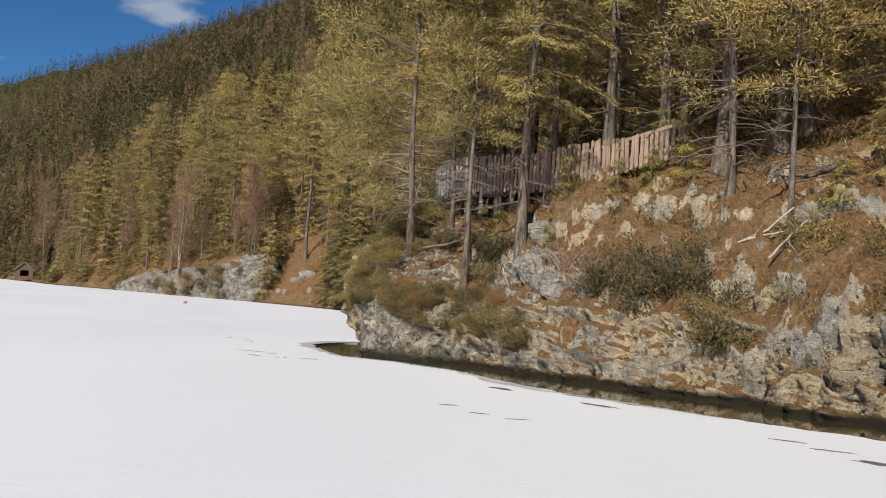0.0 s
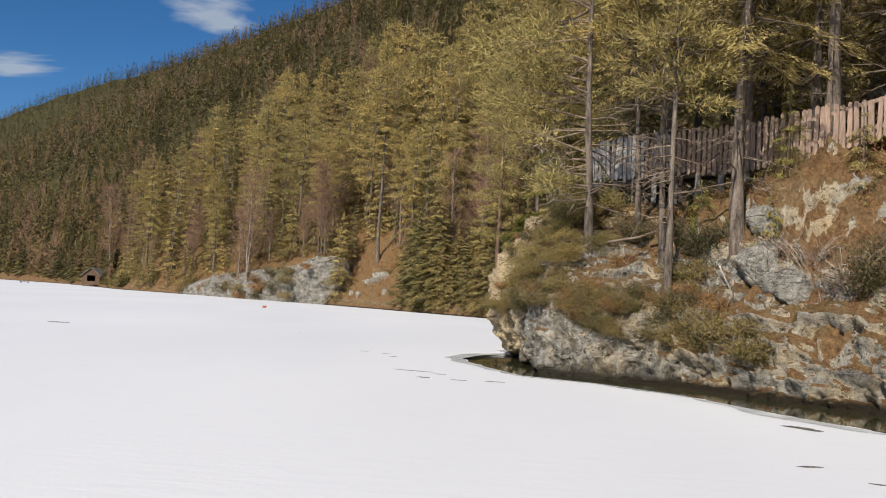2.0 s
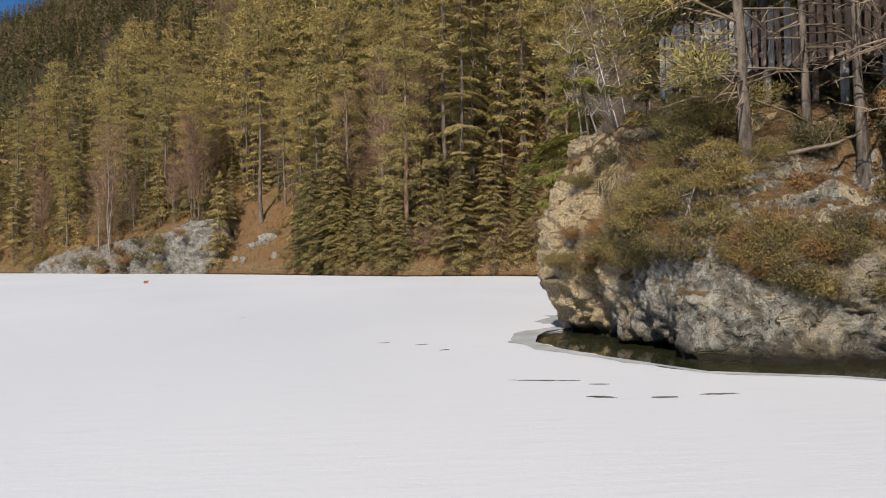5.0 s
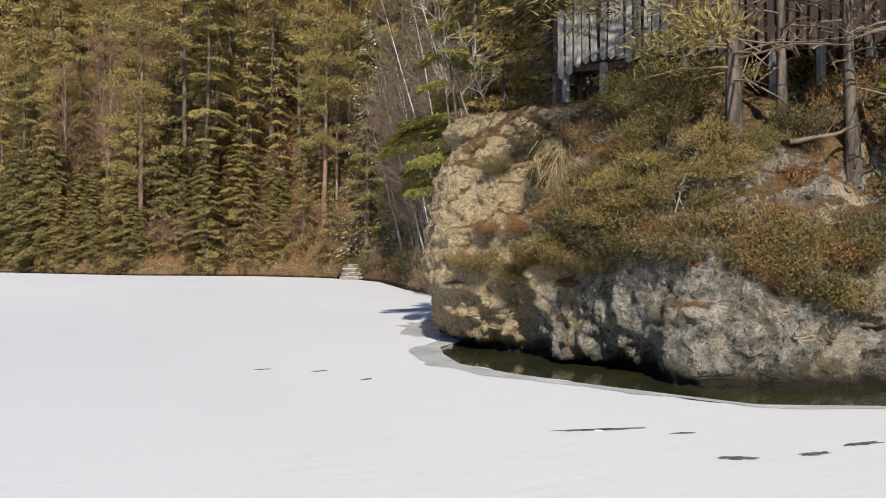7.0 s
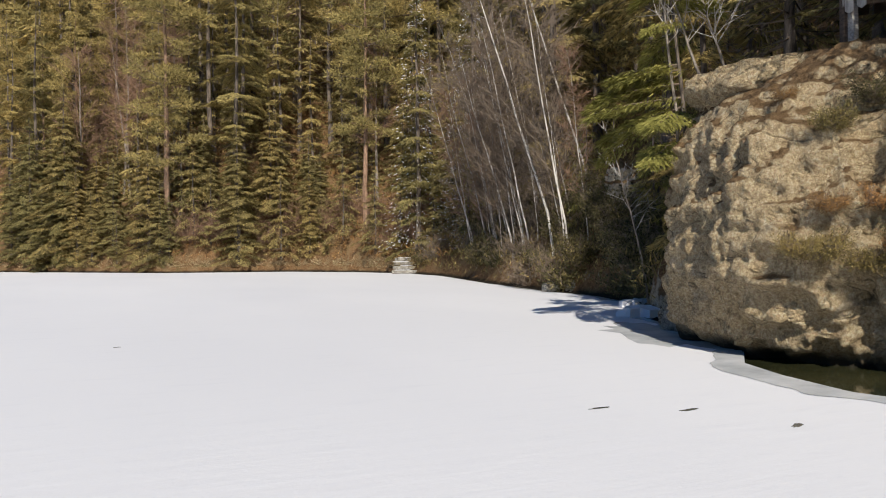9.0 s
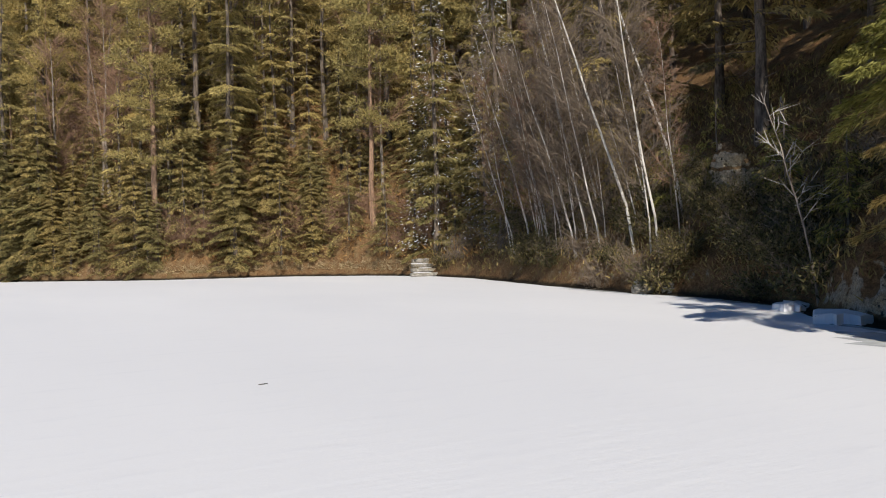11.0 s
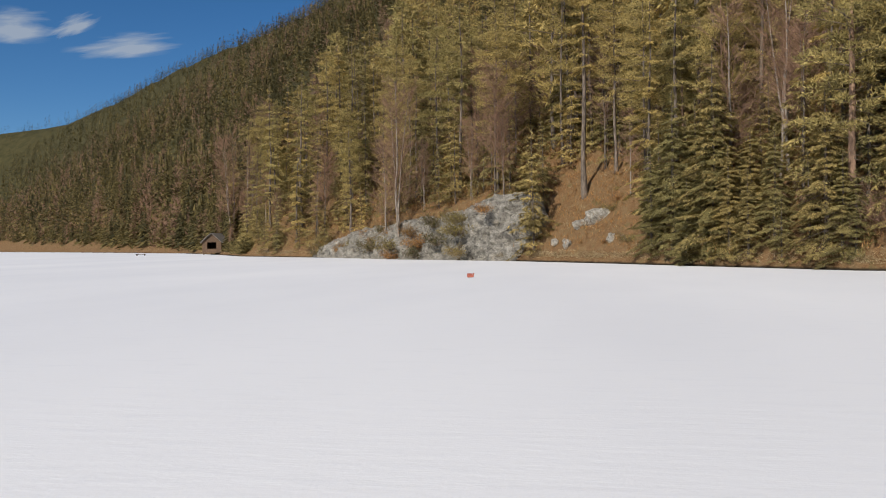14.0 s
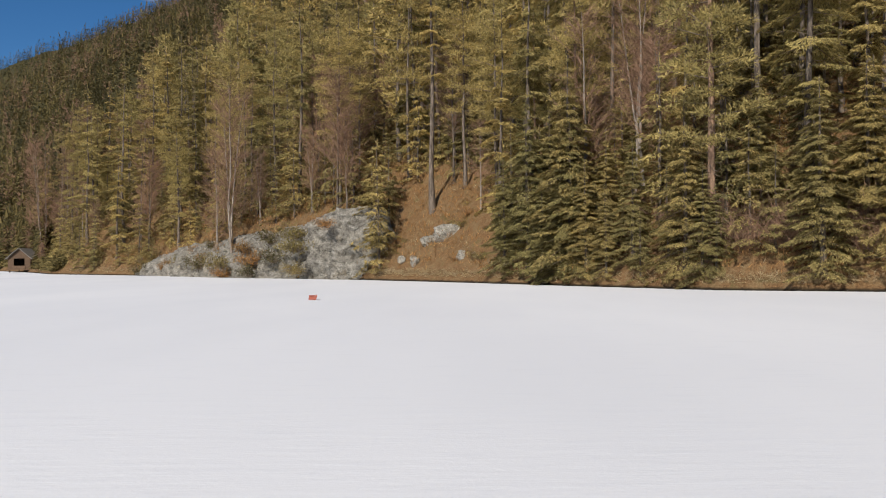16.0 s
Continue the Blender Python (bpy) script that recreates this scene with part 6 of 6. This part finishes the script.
# ---- board fence along the path above the rocks ----
def board_mesh(seed, h=1.2, w=0.125, t=0.028, material=WOOD_BROWN):
    rng = random.Random(seed)
    bm = bmesh.new()
    z0, z1 = rng.uniform(-0.10, 0.03), h + rng.uniform(-0.05, 0.05)
    for x, z in ((-w / 2, z0 + 0.02), (0, z0 - 0.03), (w / 2, z0 + 0.02), (w / 2 * 0.96, z1 - 0.045), (w * 0.2, z1), (-w * 0.2, z1 + 0.005), (-w / 2 * 0.96, z1 - 0.05)):
        bm.verts.new((x, -t / 2, z))
    bm.verts.ensure_lookup_table()
    f = bm.faces.new(bm.verts[:])
    ext = bmesh.ops.extrude_face_region(bm, geom=[f])
    bmesh.ops.translate(bm, verts=[v for v in ext["geom"] if isinstance(v, bmesh.types.BMVert)], vec=(0, t, 0))
    return bm_mesh("board", bm, material)


def beam(name, a, b, w, h, material, parent, rot=0.0):
    a, b = Vector(a), Vector(b)
    bm = bmesh.new()
    bmesh.ops.create_cube(bm, size=1.0)
    bmesh.ops.scale(bm, vec=((b - a).length, w, h), verts=bm.verts)
    bmesh.ops.bevel(bm, geom=bm.edges[:], offset=min(w, h) * 0.12, segments=1, affect="EDGES")
    m = (b - a).to_track_quat("X", "Z").to_matrix().to_4x4()
    ob = part(name, bm_mesh(name, bm, material), parent)
    ob.matrix_basis = Matrix.Translation((a + b) / 2) @ m @ pose(0, 0, 0, rot, 0, 0)
    return ob


FENCE_A, FENCE_B = Vector((-0.42, 30.93, 0)), Vector((5.9, 22.55, 0))


def build_fence():
    fence = thing("board_fence", "weathered upright board fence along the wooden walkway", "fence")
    run = FENCE_B - FENCE_A
    length = run.length
    turn = math.degrees(math.atan2(run.y, run.x))
    rng = random.Random(8)
    brown = [board_mesh(k) for k in range(8)]
    grey = [board_mesh(20 + k, 1.28, 0.14, 0.028, WOOD_GREY) for k in range(6)]
    n = int(length / 0.172)

    def foot(s):
        return 5.44 + 0.05 * math.sin(s * 9) + max(0.0, s - 0.72) * 1.5 - (0.16 if s < 0.03 else 0)

    for k in range(n):
        s = (k + 0.5) / n
        p = FENCE_A + run * s
        is_grey = s < 0.20 or (s < 0.3 and rng.random() < 0.5)
        data = rng.choice(grey if is_grey else brown)
        side = -0.02
        at = pose(p.x, p.y, foot(s) + rng.uniform(-0.03, 0.03), rng.uniform(-2, 2), rng.uniform(-1.6, 1.6), turn + rng.uniform(-3, 3)) @ pose(0, side, 0)
        at = at @ Matrix.Diagonal((rng.uniform(0.85, 1.1), 1, min(1.0, (6.65 - foot(s)) / 1.2), 1))
        part("board", data, fence, at=at)
    nrm = Vector((-run.y, run.x, 0)).normalized()
    back = nrm * 0.05
    for dz in (0.28, 0.88):
        for i in range(6):
            s0, s1 = i / 6, (i + 1) / 6
            a, b = FENCE_A + run * s0 + back, FENCE_A + run * s1 + back
            beam("rail", (a.x, a.y, foot(s0) + dz + 0.02), (b.x, b.y, foot(s1) + dz + 0.02), 0.05, 0.1, WOOD_BROWN, fence)
    for i in range(7):
        p = FENCE_A + run * (i / 6) + nrm * 0.12
        beam("post", (p.x, p.y, ground(p.x, p.y) - 0.5), (p.x, p.y, foot(i / 6) + 1.05), 0.1, 0.1, WOOD_DARK, fence)
    # end of the fence at the head of the platform
    end = nrm * 1.5
    for k in range(9):
        p = FENCE_A + end * ((k + 0.6) / 9)
        part("board", rng.choice(grey), fence, at=pose(p.x, p.y, 5.3 + rng.uniform(-0.04, 0.04), 0, rng.uniform(-2, 2), turn + 90))
    deck = thing("walkway_deck", "dark plank deck of the walkway on timber posts", "deck")
    for k in range(22):
        s = k / 40
        a = FENCE_A + run * s + nrm * 0.12
        b = a + nrm * 1.35
        beam("plank", (a.x, a.y, 5.5), (b.x, b.y, 5.5), 0.19, 0.045, WOOD_DARK, deck)
    for i in range(8):
        s = 0.012 + i * 0.075
        for o in (0.14, 1.2):
            p = FENCE_A + run * s + nrm * o
            beam("post", (p.x, p.y, ground(p.x, p.y) - 0.4), (p.x, p.y, 5.46), 0.13, 0.13, WOOD_GREY if o < 1 else WOOD_DARK, deck)
    a, b = FENCE_A + nrm * 0.2, FENCE_A + run * 0.54 + nrm * 0.2
    beam("joist", (a.x, a.y, 5.4), (b.x, b.y, 5.4), 0.1, 0.14, WOOD_DARK, deck)


build_fence()


# ---- dead wood on the bank ----
def log(name, points, r0, r1, material, label, seed=0, twigs=0, category="branch"):
    pts = np.array(points, float)
    s = np.linspace(0, 1, len(pts))
    t = np.linspace(0, 1, 4 * len(pts))
    line = np.stack([np.interp(t, s, pts[:, k]) for k in range(3)], -1)
    rng = np.random.default_rng(seed)
    line[1:-1] += rng.normal(0, r0 * 0.22, line[1:-1].shape)
    v, f = tube(line, np.linspace(r0, r1, len(t)), 7, seed, 0.15)
    ob = new(name, mesh(name, v, f, material, True))
    if twigs:
        k = rng.integers(2, len(t), twigs)
        tv, tf = tufts(rng, line[k], rng.normal(0, 1, (twigs, 3)), rng.uniform(0.2, 0.7, twigs), np.full(twigs, 0.02))
        part("twig", mesh("twig", tv, tf, material), ob)
    return tagged(ob, label, category, "dead wood")


PALE = "pale barkless dead branch lying on the steep bank"
log("dead_branch", [(6.6, 19.9, 3.35), (7.3, 19.2, 3.75), (7.8, 18.9, 4.3)], 0.03, 0.015, TWIG_GREY, PALE, 1, 5)
log("dead_branch", [(6.0, 20.2, 3.1), (6.8, 19.5, 3.5), (7.6, 19.0, 3.75)], 0.03, 0.015, TWIG_GREY, PALE, 2, 5)
log("dead_branch", [(7.2, 18.7, 3.1), (7.7, 18.7, 3.7), (8.0, 18.6, 4.0)], 0.03, 0.015, TWIG_GREY, PALE, 3, 3)
log("fallen_log", [(8.0, 19.8, 5.0), (8.8, 19.2, 5.35), (9.4, 18.9, 5.6)], 0.09, 0.07, BARK_GREY, "grey fallen log across the brown slope", 4, 0, "log")
log("dead_branch", [(9.6, 17.6, 4.6), (10.2, 17.0, 4.9)], 0.05, 0.03, TWIG_GREY, PALE, 5, 2)
log("dead_branch", [(5.6, 20.4, 1.35), (5.2, 20.6, 2.0), (5.35, 21.0, 2.7)], 0.035, 0.02, TWIG_GREY, PALE, 6, 3)
log("dead_branch", [(2.6, 23.7, 3.4), (3.2, 22.9, 2.9), (3.5, 22.4, 2.5)], 0.018, 0.008, TWIG_GREY, PALE, 7, 8)
log("dead_branch", [(1.7, 23.5, 2.7), (1.9, 23.2, 2.1), (1.75, 23.1, 1.7)], 0.018, 0.008, TWIG_GREY, PALE, 8, 8)
log("dead_branch", [(-1.55, 25.4, 3.4), (-1.9, 25.5, 2.7), (-2.1, 25.5, 2.1)], 0.018, 0.008, TWIG_GREY, PALE, 9, 6)
log("dead_branch", [(-0.6, 24.9, 3.2), (0.1, 24.7, 3.35), (0.5, 24.7, 3.5)], 0.035, 0.02, TWIG, "tangle of brown roots on the worn earth", 10, 12)
log("dead_stump", [(5.12, 21.25, 2.2), (5.14, 21.3, 2.6), (5.14, 21.35, 3.05)], 0.06, 0.05, BARK_PALE, "short white barkless stump on the bank", 11, 0, "stump")
log("dead_branch", [(4.3, 21.6, 2.9), (4.5, 21.2, 2.3), (4.3, 21.0, 1.9)], 0.018, 0.008, TWIG_GREY, PALE, 12, 8)
lr = np.random.default_rng(66)
for k in range(46):
    x, y = lr.uniform(0.5, 10), lr.uniform(14, 24)
    d = float(shore_distance(np.array([x]), np.array([y]))[0])
    if not 0.6 < d < 5:
        continue
    a, ln = lr.uniform(0, 6.28), lr.uniform(0.5, 1.4)
    x1, y1 = x + math.cos(a) * ln, y + math.sin(a) * ln
    if shore_distance(np.array([x1]), np.array([y1]))[0] < 0.6:
        continue
    log("dead_branch", [(x, y, ground(x, y) + 0.06), ((x + x1) / 2, (y + y1) / 2, (ground(x, y) + ground(x1, y1)) / 2 + 0.2), (x1, y1, ground(x1, y1) + 0.05)], 0.022, 0.01, TWIG_GREY if k % 2 else TWIG, "thin dry branch lying on the bank", 100 + k, 4)

TANGLE = shrub(540, 1.0, 0.7, TWIG, 500, 0.24, 60, 0.15, TWIG_GREY, 0.07)
for k, (x, y, z, sc) in enumerate(((5.0, 21.5, 2.7, 0.9), (5.7, 20.9, 2.6, 0.9), (6.2, 20.3, 2.7, 0.8), (4.4, 21.9, 2.9, 0.8), (3.5, 22.9, 3.0, 0.8), (2.9, 23.4, 3.2, 0.8), (-1.3, 25.6, 3.0, 0.6), (-1.75, 26.4, 2.9, 0.7), (-1.7, 26.0, 2.7, 0.6), (-1.7, 27.4, 3.5, 0.5))):
    plant("twig_tangle", TANGLE, x, y, z - 0.15, 50 * k, sc, "tangle of dry grey-brown twigs on the bank", "branches", "dead wood")

# ---- stones and snow at the edge of the bay ----
for k, (x, y, s) in enumerate(((4.75, 45.4, 0.45), (4.3, 46.4, 0.32), (5.0, 47.2, 0.4), (-0.9, 33.9, 0.5), (-0.5, 34.6, 0.4))):
    rock("boulder", (x, y, 0.12), (s, s * 0.8, s * 0.6), 30 * k, ROCK_GREY, "grey boulder on the ice at the foot of the bank", 90 + k, 4, 0.25)
for k, (x, y, l, w, h) in enumerate(((0.6, 37.0, 2.2, 1.3, 0.20), (2.2, 39.3, 1.6, 1.0, 0.16))):
    blot("snow_patch", x, y, l, w, 0.7, SNOW, "mound of old snow against the shaded bank", 0.01, 70 + k, h)
steps = thing("stone_steps", "low snow-dusted stone steps at the shaded corner", "steps")
for k in range(4):
    bm = bmesh.new()
    bmesh.ops.create_cube(bm, size=1.0)
    bmesh.ops.scale(bm, vec=(1.6 - 0.22 * k, 0.6, 0.2), verts=bm.verts)
    bmesh.ops.bevel(bm, geom=bm.edges[:], offset=0.04, segments=1, affect="EDGES")
    ob = part("slab", bm_mesh("slab", bm, ROCK_GREY), steps, at=pose(8.1 + 0.12 * k, 67.8 + 0.4 * k, 0.1 + 0.24 * k, 0, 0, -20))
    bm = bmesh.new()
    bmesh.ops.create_cube(bm, size=1.0)
    bmesh.ops.scale(bm, vec=(0.95 - 0.2 * (k % 2), 0.28, 0.04), verts=bm.verts)
    bmesh.ops.bevel(bm, geom=bm.edges[:], offset=0.02, segments=1, affect="EDGES")
    part("snow", bm_mesh("snow", bm, SNOW), steps, at=pose(7.95 + 0.12 * k + 0.3 * (k % 2), 67.85 + 0.4 * k, 0.21 + 0.24 * k, 0, 0, -20))


# ---- hut, raft and crate ----
def box(w, d, h, bevel=0.02):
    bm = bmesh.new()
    bmesh.ops.create_cube(bm, size=1.0)
    bmesh.ops.scale(bm, vec=(w, d, h), verts=bm.verts)
    bmesh.ops.bevel(bm, geom=bm.edges[:], offset=bevel, segments=1, affect="EDGES")
    return bm


HUT_WOOD = mat_plain("brown_hut_timber", (0.07, 0.045, 0.030), (0.17, 0.11, 0.072), 3, stretch=(5, 5, 1))
ROOF = mat_plain("grey_shingle_roof", (0.16, 0.145, 0.13), (0.34, 0.31, 0.28), 4, stretch=(1, 8, 1))
RED = mat_plain("red_plastic", (0.34, 0.09, 0.06), (0.50, 0.18, 0.13), 8, 0.45)


def build_hut():
    hut = thing("boat_hut", "small dark wooden boat hut with a gabled shingle roof", "hut")
    hut.matrix_basis = pose(-91.9, 188.4, 0.5, 0, 0, 8) @ Matrix.Diagonal((0.8, 0.8, 0.8, 1))
    w, d, h, top = 4.6, 6.2, 2.4, 4.4
    for sx in (-1, 1):
        part("wall", bm_mesh("wall", box(0.14, d, h), HUT_WOOD), hut, at=pose(sx * w / 2, 0, h / 2))
    part("wall", bm_mesh("wall", box(w, 0.14, h), HUT_WOOD), hut, at=pose(0, d / 2, h / 2))
    for sx in (-1, 1):
        part("wall", bm_mesh("wall", box(1.2, 0.14, h), HUT_WOOD), hut, at=pose(sx * (w / 2 - 0.6), -d / 2, h / 2))
    part("balustrade", bm_mesh("balustrade", box(2.6, 0.1, 0.75), HUT_WOOD), hut, "dark board front", at=pose(0, -d / 2 - 0.1, 0.45))
    part("floor", bm_mesh("floor", box(w + 0.6, d + 0.6, 0.2), HUT_WOOD), hut, at=pose(0, 0, 0))
    for end in (-1, 1):
        bm = bmesh.new()
        tri = [bm.verts.new(p) for p in ((-w / 2, 0, h), (w / 2, 0, h), (0, 0, top))]
        f = bm.faces.new(tri)
        ext = bmesh.ops.extrude_face_region(bm, geom=[f])
        bmesh.ops.translate(bm, verts=[v for v in ext["geom"] if isinstance(v, bmesh.types.BMVert)], vec=(0, 0.12, 0))
        part("gable", bm_mesh("gable", bm, HUT_WOOD), hut, at=pose(0, end * d / 2 - 0.06, 0))
    pitch = math.degrees(math.atan2(top - h, w / 2))
    for sx in (-1, 1):
        part("roof_slope", bm_mesh("roof_slope", box(3.6, d + 1.2, 0.12), ROOF), hut, "grey shingle roof", at=pose(sx * 1.42, 0, (h + top) / 2 + 0.02, 0, sx * pitch, 0))
    for sx in (-1, 1):
        for sy in (-1, 1):
            part("post", bm_mesh("post", box(0.2, 0.2, 1.6), HUT_WOOD), hut, at=pose(sx * 2.1, sy * 2.8, -0.7))


build_hut()
raft = thing("raft", "small dark wooden raft frozen into the ice", "raft")
raft.matrix_basis = pose(-106.0, 185.0, 0, 0, 0, 30)
for k in range(5):
    part("plank", bm_mesh("plank", box(1.9, 0.3, 0.08), WOOD_DARK), raft, at=pose(0, -0.64 + 0.32 * k, 0.26))
for sx in (-0.7, 0.7):
    part("float", bm_mesh("float", box(0.25, 1.5, 0.22), WOOD_DARK), raft, at=pose(sx, 0, 0.11))
crate = thing("red_crate", "small open red plastic crate lying on the ice", "crate")
crate.matrix_basis = pose(-22.45, 74.9, 0.0, 0, 0, 25) @ Matrix.Diagonal((0.75, 0.75, 0.62, 1))
part("base", bm_mesh("base", box(0.36, 0.28, 0.03, 0.008), RED), crate, at=pose(0, 0, 0.02))
part("side", bm_mesh("side", box(0.36, 0.025, 0.2, 0.008), RED), crate, at=pose(0, -0.14, 0.12, -8, 0, 0))
part("side", bm_mesh("side", box(0.36, 0.025, 0.3, 0.008), RED), crate, at=pose(0, 0.14, 0.16, 8, 0, 0))
part("side", bm_mesh("side", box(0.025, 0.28, 0.22, 0.008), RED), crate, at=pose(-0.175, 0, 0.12, 0, 6, 0))
part("side", bm_mesh("side", box(0.025, 0.28, 0.34, 0.008), RED), crate, at=pose(0.19, 0, 0.18, 0, 14, 0))


# ---- clouds, far beyond the ridge ----
def mat_cloud():
    m = Mat("thin_white_cloud", 1.0, 0.0)
    m.local()
    t = m.t
    n = m.noise(2.2, 6, 0.52, stretch=(0.8, 1.5, 1), distort=0.3)
    r = m.node("ShaderNodeVectorMath")
    r.operation = "LENGTH"
    mp = m.node("ShaderNodeMapping")
    mp.inputs["Scale"].default_value = (2, 2, 2)
    m.link(m.co, mp.inputs["Vector"])
    m.link(mp.outputs[0], r.inputs[0])
    fall = m.math("SUBTRACT", 1.0, r.outputs["Value"])
    a = m.math("ADD", m.math("MULTIPLY", fall, 1.1), m.math("MULTIPLY", m.math("SUBTRACT", n, 0.55), 2.4))
    alpha = m.grey(a, 0.05, 0.75)
    em = m.node("ShaderNodeEmission")
    em.inputs[0].default_value = (0.80, 0.86, 0.92, 1)
    em.inputs[1].default_value = 0.6
    tr = m.node("ShaderNodeBsdfTransparent")
    mx = m.node("ShaderNodeMixShader")
    m.link(m.math("MULTIPLY", m.math("MULTIPLY", alpha, m.grey(fall, 0.0, 0.35)), 0.62), mx.inputs[0])
    m.link(tr.outputs[0], mx.inputs[1])
    m.link(em.outputs[0], mx.inputs[2])
    m.link(mx.outputs[0], t.nodes["Material Output"].inputs[0])
    return m.m


CLOUD = mat_cloud()


def cloud(az, el, width, height, roll, seed):
    """A thin cloud at 4300 m; az to the left of the walk's first heading."""
    r = 4300.0
    a, e = radians(az), radians(el)
    p = Vector((-math.sin(a) * math.cos(e), math.cos(a) * math.cos(e), math.sin(e))) * r
    n = 12
    g = np.linspace(-0.5, 0.5, n)
    gx, gy = np.meshgrid(g, g)
    z = 0.04 * np.sin(gx * 7 + seed) * np.cos(gy * 5)
    v = np.stack([gx.ravel(), gy.ravel(), z.ravel()], -1)
    i = (np.arange(n - 1)[:, None] * n + np.arange(n - 1)[None]).ravel()
    f = np.stack([i, i + 1, i + n + 1, i + n], -1)
    ob = new("cloud", mesh("cloud", v, f, CLOUD, True))
    ob.matrix_basis = look(p, (0, 0, 0), roll) @ pose(0, 0, 0, 0, 180, 0) @ Matrix.Diagonal((2 * r * math.tan(radians(width / 2)), 2 * r * math.tan(radians(height / 2)), 100, 1))
    ob.visible_shadow = False
    return tagged(ob, "thin white cloud in the deep blue sky", "cloud", kind="structure")


cloud(19.7, 17.4, 7.0, 3.6, 0, 1)
cloud(38.2, 13.0, 6.5, 2.6, -8, 2)
cloud(31.6, 12.4, 7.8, 1.9, -10, 3)
cloud(34.6, 13.4, 3.6, 1.4, -28, 4)
